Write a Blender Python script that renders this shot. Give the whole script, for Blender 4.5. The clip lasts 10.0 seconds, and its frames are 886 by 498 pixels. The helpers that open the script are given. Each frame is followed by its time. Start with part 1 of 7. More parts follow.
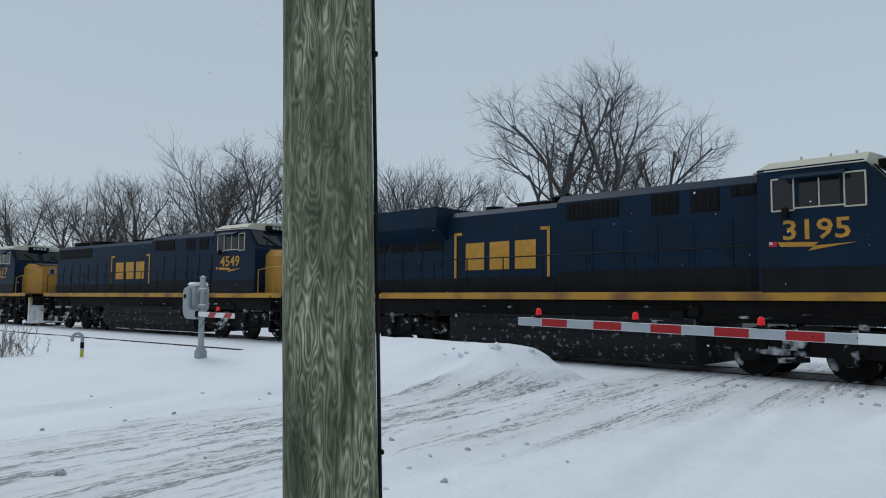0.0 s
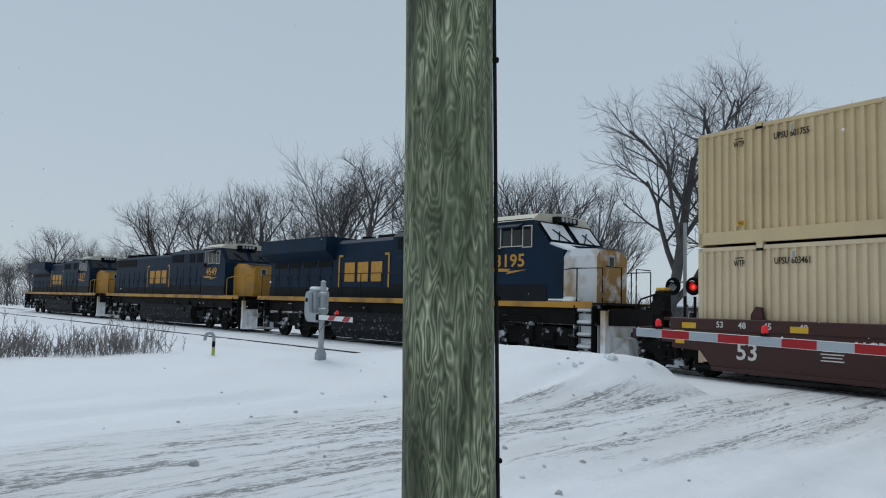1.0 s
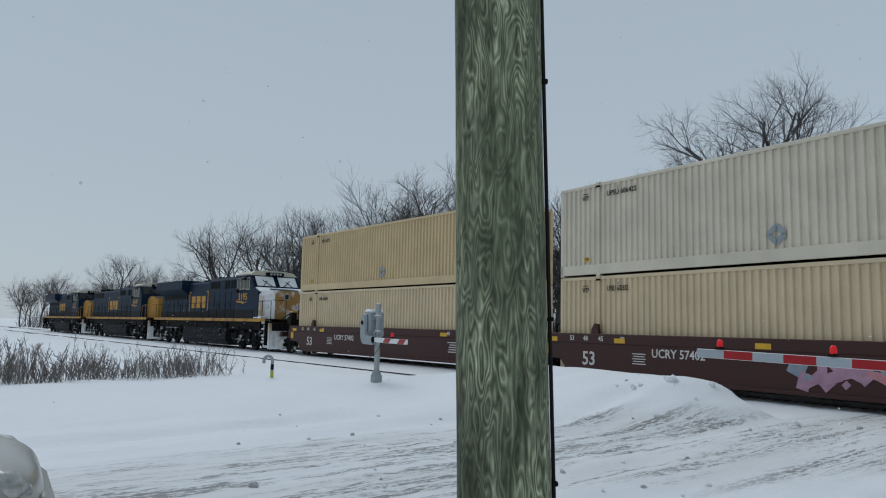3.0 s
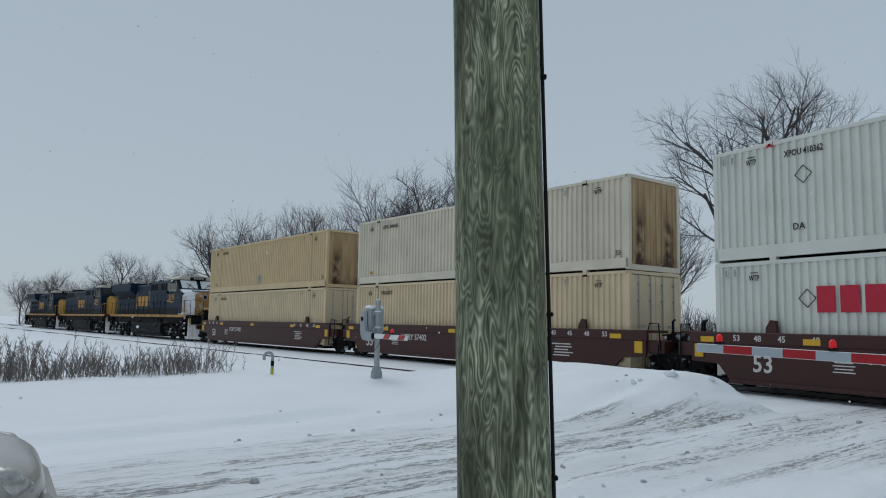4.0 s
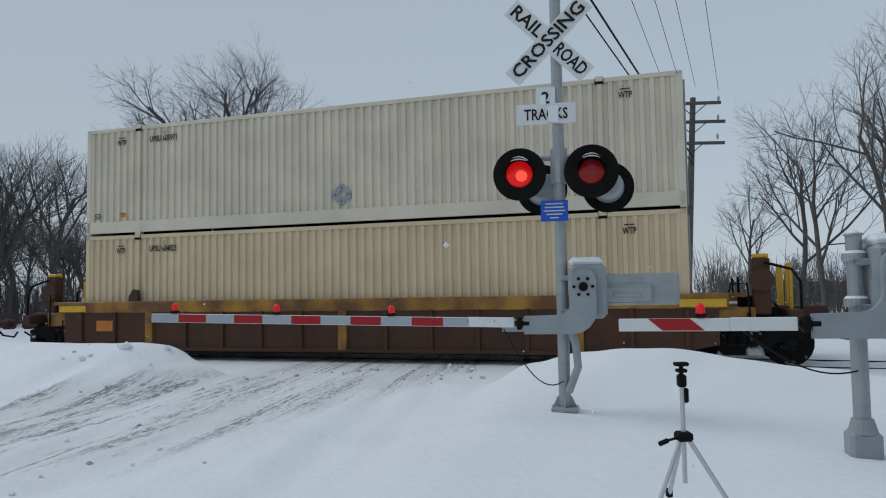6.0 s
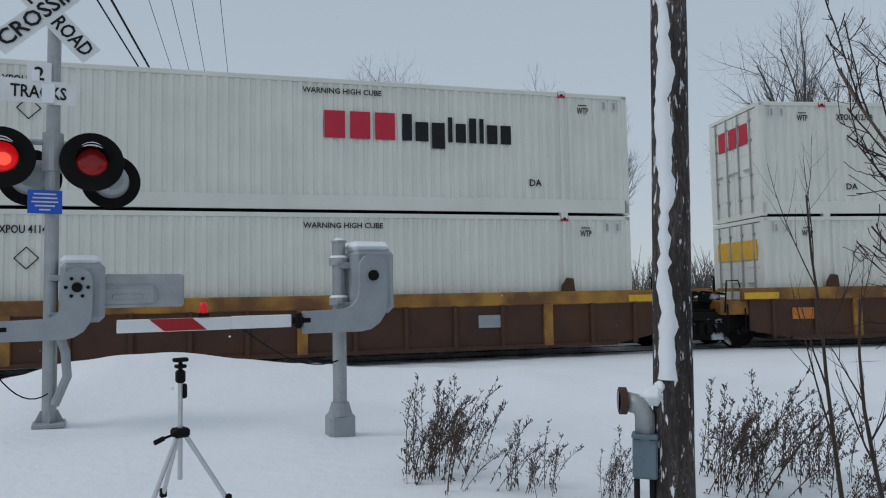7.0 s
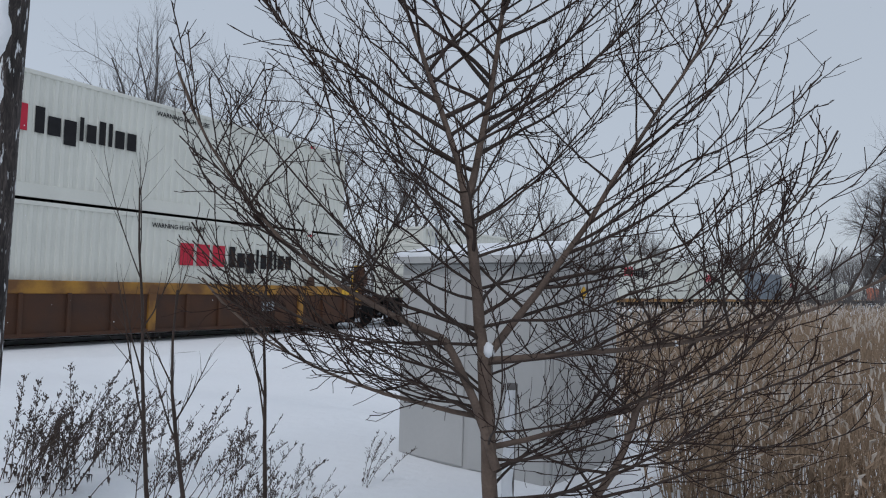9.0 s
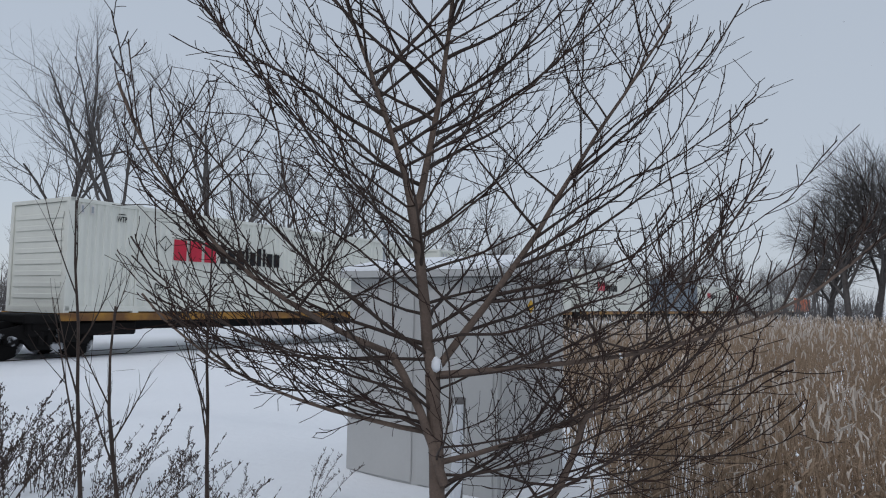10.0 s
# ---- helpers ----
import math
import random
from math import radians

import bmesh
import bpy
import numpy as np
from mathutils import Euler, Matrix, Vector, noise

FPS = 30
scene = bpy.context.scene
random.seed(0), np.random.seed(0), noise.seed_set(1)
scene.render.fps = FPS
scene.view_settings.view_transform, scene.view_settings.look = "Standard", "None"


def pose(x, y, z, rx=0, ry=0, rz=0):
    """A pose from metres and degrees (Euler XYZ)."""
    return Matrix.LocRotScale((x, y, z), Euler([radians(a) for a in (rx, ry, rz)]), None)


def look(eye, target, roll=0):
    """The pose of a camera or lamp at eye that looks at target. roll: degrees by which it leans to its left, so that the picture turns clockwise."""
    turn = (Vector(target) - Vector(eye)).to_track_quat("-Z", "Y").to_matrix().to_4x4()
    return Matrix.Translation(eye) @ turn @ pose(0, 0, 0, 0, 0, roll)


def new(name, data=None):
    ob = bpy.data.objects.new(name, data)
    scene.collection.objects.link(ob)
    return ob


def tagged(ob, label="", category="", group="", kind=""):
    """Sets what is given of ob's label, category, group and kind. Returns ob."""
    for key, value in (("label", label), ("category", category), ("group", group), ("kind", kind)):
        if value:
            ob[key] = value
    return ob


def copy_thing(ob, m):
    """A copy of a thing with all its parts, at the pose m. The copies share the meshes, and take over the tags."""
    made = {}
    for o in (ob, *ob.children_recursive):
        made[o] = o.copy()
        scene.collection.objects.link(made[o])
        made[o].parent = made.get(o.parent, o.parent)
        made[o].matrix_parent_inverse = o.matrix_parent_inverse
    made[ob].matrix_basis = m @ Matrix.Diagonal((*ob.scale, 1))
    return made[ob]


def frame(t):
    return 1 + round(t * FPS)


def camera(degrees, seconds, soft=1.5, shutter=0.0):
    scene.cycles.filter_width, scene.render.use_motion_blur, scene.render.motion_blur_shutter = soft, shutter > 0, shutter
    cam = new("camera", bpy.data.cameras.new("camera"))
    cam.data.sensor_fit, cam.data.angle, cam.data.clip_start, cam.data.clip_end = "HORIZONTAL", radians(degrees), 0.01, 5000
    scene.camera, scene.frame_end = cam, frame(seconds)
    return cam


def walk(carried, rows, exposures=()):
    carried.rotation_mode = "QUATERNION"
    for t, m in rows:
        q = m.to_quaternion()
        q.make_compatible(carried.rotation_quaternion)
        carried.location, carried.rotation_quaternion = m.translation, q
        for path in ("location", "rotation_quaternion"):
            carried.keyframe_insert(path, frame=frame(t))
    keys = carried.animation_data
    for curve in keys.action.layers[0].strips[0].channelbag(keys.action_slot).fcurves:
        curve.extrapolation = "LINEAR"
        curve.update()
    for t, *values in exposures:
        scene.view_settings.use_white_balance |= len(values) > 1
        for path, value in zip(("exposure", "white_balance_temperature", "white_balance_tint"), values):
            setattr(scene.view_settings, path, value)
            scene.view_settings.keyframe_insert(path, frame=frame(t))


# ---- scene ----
cam = camera(63.4, 10.0, soft=1.1)
EYE = 1.55
walk(cam, [
    (0.0, pose(-0.024, -0.021, 1.599, 94.15, -0.49, 45.00)),
    (0.5, pose(-0.034, -0.029, 1.600, 94.57, -1.02, 49.68)),
    (1.0, pose(-0.047, -0.025, 1.598, 94.57, -1.64, 53.96)),
    (1.5, pose(-0.041, -0.025, 1.598, 95.13, -1.48, 55.49)),
    (2.0, pose(-0.037, -0.016, 1.599, 95.64, -1.48, 56.82)),
    (2.5, pose(-0.036, -0.022, 1.598, 96.28, -1.36, 58.20)),
    (4.0, pose(-0.030, -0.029, 1.595, 95.88, -1.01, 58.31)),
    (4.5, pose(-0.042, -0.019, 1.594, 95.64, -0.80, 57.30)),
    (5.0, pose(-0.036, -0.010, 1.590, 94.95, -0.43, 51.63)),
    (5.5, pose(-0.008, 0.044, 1.588, 93.91, 0.49, 33.99)),
    (6.0, pose(-0.027, 0.032, 1.605, 93.43, 0.92, 17.16)),
    (6.2, pose(-0.019, 0.014, 1.600, 93.36, 1.04, 10.10)),
    (7.3, pose(-0.005, 0.012, 1.510, 93.19, 0.81, -31.82)),
    (7.5, pose(0.002, 0.015, 1.498, 92.95, 0.58, -38.75)),
    (8.0, pose(0.030, 0.018, 1.505, 92.88, -0.84, -55.10)),
    (8.5, pose(0.040, 0.015, 1.510, 93.10, -1.27, -65.25)),
    (9.0, pose(0.049, 0.007, 1.509, 93.16, -1.33, -70.47)),
    (9.5, pose(0.052, 0.004, 1.515, 93.60, -0.91, -73.24)),
    (10.0, pose(0.056, 0.004, 1.512, 94.34, -0.98, -74.55)),
], exposures=[(0.0, 0.07, 6500, 10), (1.0, 0.08, 6500, 10), (2.5, -0.05, 6500, 10), (5.0, -0.10, 6500, 10), (6.2, -0.06, 6530, 11), (7.5, -0.02, 6600, 14), (9.0, 0.09, 6620, 16), (10.0, 0.09, 6620, 16)])

# ---- world: a closed winter cloud deck ----
world = bpy.data.worlds.new("sky")
scene.world = world
world.use_nodes = True
wn, wl = world.node_tree.nodes, world.node_tree.links
wn.clear()
w_out = wn.new("ShaderNodeOutputWorld")
w_add = wn.new("ShaderNodeAddShader")
w_sky, w_cloud = wn.new("ShaderNodeBackground"), wn.new("ShaderNodeBackground")
tex = wn.new("ShaderNodeTexSky")
tex.sky_type, tex.sun_disc, tex.sun_elevation, tex.sun_rotation = "NISHITA", False, radians(35), radians(200)
w_sky.inputs["Strength"].default_value = 0.012
wl.new(tex.outputs[0], w_sky.inputs["Color"])
w_co, w_sep = wn.new("ShaderNodeTexCoord"), wn.new("ShaderNodeSeparateXYZ")
w_noise = wn.new("ShaderNodeTexNoise")
w_noise.inputs["Scale"].default_value = 1.6
w_ramp = wn.new("ShaderNodeValToRGB")
w_ramp.color_ramp.elements[0].position, w_ramp.color_ramp.elements[0].color = 0.0, (0.445, 0.52, 0.58, 1)
w_ramp.color_ramp.elements[1].position, w_ramp.color_ramp.elements[1].color = 0.75, (0.378, 0.458, 0.53, 1)
w_mix = wn.new("ShaderNodeMath")
w_mix.operation = "MULTIPLY_ADD"
w_mix.inputs[1].default_value = 0.12
wl.new(w_co.outputs["Generated"], w_sep.inputs[0])
wl.new(w_co.outputs["Generated"], w_noise.inputs["Vector"])
wl.new(w_noise.outputs["Fac"], w_mix.inputs[0])
wl.new(w_sep.outputs["Z"], w_mix.inputs[2])
wl.new(w_mix.outputs[0], w_ramp.inputs[0])
wl.new(w_ramp.outputs[0], w_cloud.inputs["Color"])
w_cloud.inputs["Strength"].default_value = 0.94
wl.new(w_sky.outputs[0], w_add.inputs[0])
wl.new(w_cloud.outputs[0], w_add.inputs[1])
wl.new(w_add.outputs[0], w_out.inputs["Surface"])

sun_data = bpy.data.lights.new("sun", "SUN")
sun_data.energy, sun_data.angle, sun_data.color = 0.85, radians(28), (0.97, 0.98, 1.0)
sun = new("sun", sun_data)
sun.matrix_world = look((0, 0, 60), (48, -6, 0))

# ---- materials ----


def material(name, colour, rough=0.6, metal=0.0, vary=0.15, scale=3.0, bump=0.15, fine=60.0, other=None, cover=0.5, stretch=(1, 1, 1), sharp=0.12, glow=0.0, random_tone=0.0):
    """A surface whose colour drifts at a broad and a fine scale; 'other' is a second colour in patches that cover that share."""
    m = bpy.data.materials.new(name)
    m.use_nodes = True
    n, l = m.node_tree.nodes, m.node_tree.links
    b = n["Principled BSDF"]
    b.inputs["Roughness"].default_value, b.inputs["Metallic"].default_value = rough, metal
    b.inputs["Specular IOR Level"].default_value = 0.12 if max(colour) < 0.05 and rough > 0.2 else 0.35
    co, mp = n.new("ShaderNodeTexCoord"), n.new("ShaderNodeMapping")
    mp.inputs["Scale"].default_value = stretch
    l.new(co.outputs["Object"], mp.inputs["Vector"])
    broad, small = n.new("ShaderNodeTexNoise"), n.new("ShaderNodeTexNoise")
    broad.inputs["Scale"].default_value, broad.inputs["Detail"].default_value = scale, 6
    small.inputs["Scale"].default_value, small.inputs["Detail"].default_value = fine, 3
    l.new(mp.outputs[0], broad.inputs["Vector"])
    l.new(mp.outputs[0], small.inputs["Vector"])
    ramp = n.new("ShaderNodeValToRGB")
    second = other if other else [min(1, c * (1 + vary)) for c in colour]
    first = colour if other else [c * (1 - vary) for c in colour]
    mid = 0.72 - 0.44 * cover if other else 0.5
    wide = sharp if other else 0.25
    e = ramp.color_ramp.elements
    e[0].position, e[0].color = max(0.0, mid - wide), (*first, 1)
    e[1].position, e[1].color = min(1.0, mid + wide), (*second, 1)
    l.new(broad.outputs["Fac"], ramp.inputs[0])
    mix = n.new("ShaderNodeMix")
    mix.data_type, mix.blend_type = "RGBA", "MULTIPLY"
    mix.inputs[0].default_value = 1.0
    fr = n.new("ShaderNodeMapRange")
    fr.inputs["To Min"].default_value, fr.inputs["To Max"].default_value = 1 - vary * 0.8, 1 + vary * 0.4
    l.new(small.outputs["Fac"], fr.inputs["Value"])
    l.new(ramp.outputs[0], mix.inputs[6])
    l.new(fr.outputs[0], mix.inputs[7])
    last = mix.outputs[2]
    if random_tone:
        info, rr, m2 = n.new("ShaderNodeObjectInfo"), n.new("ShaderNodeMapRange"), n.new("ShaderNodeMix")
        rr.inputs["To Min"].default_value, rr.inputs["To Max"].default_value = 1 - random_tone, 1 + random_tone
        m2.data_type, m2.blend_type = "RGBA", "MULTIPLY"
        m2.inputs[0].default_value = 1.0
        l.new(info.outputs["Random"], rr.inputs["Value"])
        l.new(last, m2.inputs[6])
        l.new(rr.outputs[0], m2.inputs[7])
        last = m2.outputs[2]
    l.new(last, b.inputs["Base Color"])
    if bump:
        bp = n.new("ShaderNodeBump")
        bp.inputs["Strength"].default_value, bp.inputs["Distance"].default_value = bump, 0.02
        l.new(small.outputs["Fac"], bp.inputs["Height"])
        l.new(bp.outputs[0], b.inputs["Normal"])
    if glow:
        b.inputs["Emission Color"].default_value = (*colour, 1)
        b.inputs["Emission Strength"].default_value = glow
    return m


SNOW = material("snow", (0.80, 0.83, 0.86), 0.7, 0, 0.04, 1.2, 0.25, 30)
WHITE = material("container_white", (0.66, 0.67, 0.615), 0.45, 0, 0.07, 0.9, 0.05, 25)
OLDWHITE = material("container_cream", (0.60, 0.55, 0.44), 0.5, 0, 0.08, 0.8, 0.05, 25)
BEIGE = material("container_beige", (0.60, 0.46, 0.265), 0.5, 0, 0.10, 0.9, 0.05, 25)
PALEBEIGE = material("container_sand", (0.65, 0.525, 0.35), 0.5, 0, 0.10, 0.9, 0.05, 25)
SAND = material("container_pale_sand", (0.65, 0.59, 0.475), 0.5, 0, 0.12, 0.9, 0.05, 25)
FROSTED = material("frosted_white", (0.68, 0.70, 0.70), 0.6, 0, 0.08, 2, 0.2, 20, other=(0.84, 0.86, 0.88), cover=0.5, sharp=0.2)
MAROON = material("maroon_car_paint", (0.060, 0.0155, 0.013), 0.55, 0, 0.3, 1.4, 0.1, 30, other=(0.042, 0.018, 0.015), cover=0.4, sharp=0.25)
RUSTY = material("rust_brown_steel", (0.085, 0.037, 0.019), 0.75, 0, 0.35, 1.6, 0.2, 40, other=(0.055, 0.03, 0.022), cover=0.45, sharp=0.2)
AMBER = material("weathered_amber_paint", (0.40, 0.20, 0.032), 0.55, 0, 0.25, 1.3, 0.12, 30, other=(0.15, 0.068, 0.024), cover=0.55, sharp=0.12)
YELLOW = material("safety_yellow_paint", (0.66, 0.38, 0.03), 0.5, 0, 0.12, 6, 0.05, 40)
LOCOBLUE = material("dark_blue_loco_paint", (0.0042, 0.0215, 0.049), 0.5, 0, 0.2, 1.1, 0.04, 30, other=(0.006, 0.014, 0.027), cover=0.4, sharp=0.25)
LOCOGREY = material("grimy_dark_paint", (0.010, 0.0115, 0.0135), 0.6, 0, 0.3, 1.5, 0.1, 30)
LOCOGOLD = material("loco_gold_paint", (0.46, 0.23, 0.03), 0.5, 0, 0.15, 2, 0.05, 30, other=(0.33, 0.19, 0.06), cover=0.3)
SILL = material("gold_sill_stripe", (0.50, 0.25, 0.03), 0.5, 0, 0.3, 0.9, 0.05, 30, other=(0.20, 0.10, 0.03), cover=0.4, sharp=0.1)
ICED = material("snow_plastered_gold", (0.38, 0.24, 0.10), 0.7, 0, 0.1, 1.1, 0.3, 20, other=(0.78, 0.80, 0.82), cover=0.70, sharp=0.10, stretch=(1, 1.6, 0.7))
ICEFRONT = material("gold_paint_under_snow", (0.36, 0.20, 0.055), 0.65, 0, 0.2, 2.4, 0.3, 20, other=(0.74, 0.75, 0.76), cover=0.26, sharp=0.10)
ICEDARK = material("snow_caked_running_gear", (0.009, 0.0085, 0.0085), 0.8, 0, 0.3, 2.6, 0.3, 20, other=(0.50, 0.52, 0.55), cover=0.20, sharp=0.05)
ICEGREY = material("frost_speckled_steel", (0.016, 0.017, 0.019), 0.7, 0, 0.35, 7, 0.4, 30, other=(0.20, 0.21, 0.22), cover=0.16, sharp=0.05)
BLACK = material("black_grime", (0.008, 0.0075, 0.0075), 0.7, 0, 0.3, 3, 0.2, 30)
DARKGLASS = material("dark_glass", (0.012, 0.014, 0.017), 0.08, 0, 0.1, 2, 0, 30)
CREAM = material("cream_roof_paint", (0.56, 0.53, 0.42), 0.6, 0, 0.1, 2, 0.05, 30)
STEEL = material("galvanised_steel", (0.36, 0.38, 0.39), 0.5, 0.5, 0.12, 5, 0.08, 40)
GREYPAINT = material("grey_enamel", (0.30, 0.33, 0.35), 0.5, 0, 0.1, 4, 0.06, 40)
RAIL = material("rusted_rail_steel", (0.045, 0.032, 0.027), 0.6, 0.3, 0.3, 4, 0.1, 30)
RED = material("red_reflective", (0.37, 0.010, 0.015), 0.4, 0, 0.08, 5, 0.02, 40)
SIGNWHITE = material("sign_white", (0.72, 0.74, 0.74), 0.5, 0, 0.06, 6, 0.04, 40)
ARMGREY = material("reflective_grey_white", (0.38, 0.42, 0.46), 0.45, 0, 0.06, 5, 0.02, 40)
LETTER = material("black_lettering", (0.02, 0.02, 0.022), 0.6, 0, 0.2, 8, 0, 40)
LETTERWHITE = material("white_lettering", (0.62, 0.60, 0.58), 0.6, 0, 0.12, 8, 0, 40)
LETTERGOLD = material("gold_lettering", (0.52, 0.26, 0.035), 0.55, 0, 0.2, 5, 0, 40)
LOGORED = material("logo_red", (0.50, 0.018, 0.045), 0.5, 0, 0.1, 4, 0, 40)
LOGOGREEN = material("logo_green", (0.012, 0.14, 0.085), 0.5, 0, 0.1, 4, 0, 40)
SIGNBLUE = material("blue_sign", (0.012, 0.09, 0.50), 0.45, 0, 0.05, 6, 0, 40)
LAMPLIT = material("lit_red_lens", (0.60, 0.006, 0.008), 0.3, 0, 0.02, 4, 0, 40, glow=0.55)
BULB = material("bright_lamp_core", (1.0, 0.09, 0.05), 0.3, 0, 0.1, 9, 0, 40, glow=0.8)
LAMPDIM = material("red_lens", (0.30, 0.012, 0.012), 0.15, 0, 0.05, 4, 0, 40)
ARMLAMP = material("lit_arm_lamp", (0.6, 0.012, 0.015), 0.3, 0, 0.02, 4, 0, 40, glow=0.28)
BARK = material("grey_brown_bark", (0.105, 0.096, 0.092), 0.9, 0, 0.25, 6, 0.5, 60)
PALEBARK = material("pale_frosted_bark", (0.20, 0.19, 0.185), 0.9, 0, 0.2, 2, 0.4, 40)
STEMBARK = material("warm_brown_trunk_bark", (0.135, 0.098, 0.078), 0.85, 0, 0.35, 9, 0.5, 90)
TWIGDARK = material("dark_reddish_twig", (0.036, 0.021, 0.017), 0.7, 0, 0.35, 4, 0.2, 80)
TWIG = material("brown_young_bark", (0.050, 0.034, 0.027), 0.75, 0, 0.3, 5, 0.3, 80)
REED = material("dry_reed", (0.31, 0.222, 0.150), 0.85, 0, 0.3, 3, 0.1, 40)
PLUME = material("snowy_reed_plume", (0.50, 0.44, 0.38), 0.9, 0, 0.2, 4, 0.1, 40)
SEED = material("dark_seed_head", (0.085, 0.065, 0.058), 0.9, 0, 0.35, 12, 0.1, 60)
WEED = material("dead_weed_stalk", (0.085, 0.060, 0.047), 0.85, 0, 0.3, 6, 0.1, 40)
CABINET = material("light_grey_cabinet_paint", (0.45, 0.455, 0.45), 0.5, 0, 0.06, 1.5, 0.04, 30)
CARPAINT = material("silver_beige_car_paint", (0.40, 0.39, 0.36), 0.25, 0.4, 0.04, 3, 0, 60)
RUBBER = material("black_rubber", (0.016, 0.016, 0.017), 0.7, 0, 0.15, 8, 0.1, 60)
SIDING = material("weathered_siding", (0.20, 0.205, 0.21), 0.8, 0, 0.12, 2, 0.15, 30)
STONE = material("frozen_dirty_clod", (0.55, 0.54, 0.53), 0.9, 0, 0.25, 8, 0.4, 50)


def pole_wood(name, dark, light, snow=False):
    """Round timber: long swirled grain figure; on the weathered one, snow stuck to the windward side."""
    m = bpy.data.materials.new(name)
    m.use_nodes = True
    n, l = m.node_tree.nodes, m.node_tree.links
    b = n["Principled BSDF"]
    b.inputs["Roughness"].default_value = 0.85
    co, mp = n.new("ShaderNodeTexCoord"), n.new("ShaderNodeMapping")
    mp.inputs["Scale"].default_value = (1, 1, 0.24)
    l.new(co.outputs["Object"], mp.inputs["Vector"])
    warp = n.new("ShaderNodeTexNoise")
    warp.inputs["Scale"].default_value, warp.inputs["Detail"].default_value = 13.0, 2.2
    l.new(mp.outputs[0], warp.inputs["Vector"])
    rings = n.new("ShaderNodeMath")
    rings.operation = "MULTIPLY"
    rings.inputs[1].default_value = 21.0
    l.new(warp.outputs["Fac"], rings.inputs[0])
    frac = n.new("ShaderNodeMath")
    frac.operation = "PINGPONG"
    frac.inputs[1].default_value = 0.5
    l.new(rings.outputs[0], frac.inputs[0])
    fibre, fmap, fmul = n.new("ShaderNodeTexNoise"), n.new("ShaderNodeMapping"), n.new("ShaderNodeMath")
    fmap.inputs["Scale"].default_value = (1, 1, 0.055)
    fibre.inputs["Scale"].default_value, fibre.inputs["Detail"].default_value = 75, 4
    fmul.operation = "MULTIPLY_ADD"
    fmul.inputs[1].default_value = 0.62
    l.new(co.outputs["Object"], fmap.inputs["Vector"])
    l.new(fmap.outputs[0], fibre.inputs["Vector"])
    l.new(fibre.outputs["Fac"], fmul.inputs[0])
    show, sr, faded = n.new("ShaderNodeTexNoise"), n.new("ShaderNodeMapRange"), n.new("ShaderNodeMath")
    show.inputs["Scale"].default_value, show.inputs["Detail"].default_value = 9, 3
    sr.inputs["From Min"].default_value, sr.inputs["From Max"].default_value = 0.38, 0.68
    sr.inputs["To Min"].default_value, sr.inputs["To Max"].default_value = 0.25, 0.95
    faded.operation = "MULTIPLY"
    l.new(mp.outputs[0], show.inputs["Vector"])
    l.new(show.outputs["Fac"], sr.inputs["Value"])
    l.new(frac.outputs[0], faded.inputs[0])
    l.new(sr.outputs[0], faded.inputs[1])
    l.new(faded.outputs[0], fmul.inputs[2])
    ramp = n.new("ShaderNodeValToRGB")
    e = ramp.color_ramp.elements
    e[0].position, e[0].color = 0.30, (*[c * 0.75 for c in dark], 1)
    e[1].position, e[1].color = 0.82, (*light, 1)
    mid = ramp.color_ramp.elements.new(0.52)
    mid.color = (*[d * 0.78 + s * 0.22 for d, s in zip(dark, light)], 1)
    l.new(fmul.outputs[0], ramp.inputs[0])
    fine = n.new("ShaderNodeTexNoise")
    fine.inputs["Scale"].default_value, fine.inputs["Detail"].default_value = 60, 4
    l.new(mp.outputs[0], fine.inputs["Vector"])
    fr = n.new("ShaderNodeMapRange")
    fr.inputs["From Min"].default_value, fr.inputs["From Max"].default_value = 0.3, 0.7
    fr.inputs["To Min"].default_value, fr.inputs["To Max"].default_value = 0.5, 1.35
    l.new(fine.outputs["Fac"], fr.inputs["Value"])
    patch, pr, pm = n.new("ShaderNodeTexNoise"), n.new("ShaderNodeMapRange"), n.new("ShaderNodeMix")
    patch.inputs["Scale"].default_value, patch.inputs["Detail"].default_value = 4.5, 4
    pr.inputs["From Min"].default_value, pr.inputs["From Max"].default_value = 0.35, 0.65
    pr.inputs["To Min"].default_value, pr.inputs["To Max"].default_value = 0.55, 1.45
    pm.data_type, pm.blend_type = "RGBA", "MULTIPLY"
    pm.inputs[0].default_value = 1
    l.new(mp.outputs[0], patch.inputs["Vector"])
    l.new(patch.outputs["Fac"], pr.inputs["Value"])
    l.new(ramp.outputs[0], pm.inputs[6])
    l.new(pr.outputs[0], pm.inputs[7])
    mix = n.new("ShaderNodeMix")
    mix.data_type, mix.blend_type = "RGBA", "MULTIPLY"
    mix.inputs[0].default_value = 1
    l.new(pm.outputs[2], mix.inputs[6])
    l.new(fr.outputs[0], mix.inputs[7])
    last = mix.outputs[2]
    if snow:
        dust, gate, white = n.new("ShaderNodeTexNoise"), n.new("ShaderNodeMapRange"), n.new("ShaderNodeMix")
        dust.inputs["Scale"].default_value, dust.inputs["Detail"].default_value = 38, 5
        gate.inputs["From Min"].default_value, gate.inputs["From Max"].default_value = 0.60, 0.66
        white.data_type = "RGBA"
        white.inputs[7].default_value = (0.72, 0.74, 0.76, 1)
        l.new(mp.outputs[0], dust.inputs["Vector"])
        l.new(dust.outputs["Fac"], gate.inputs["Value"])
        l.new(gate.outputs[0], white.inputs[0])
        l.new(last, white.inputs[6])
        last = white.outputs[2]
    l.new(last, b.inputs["Base Color"])
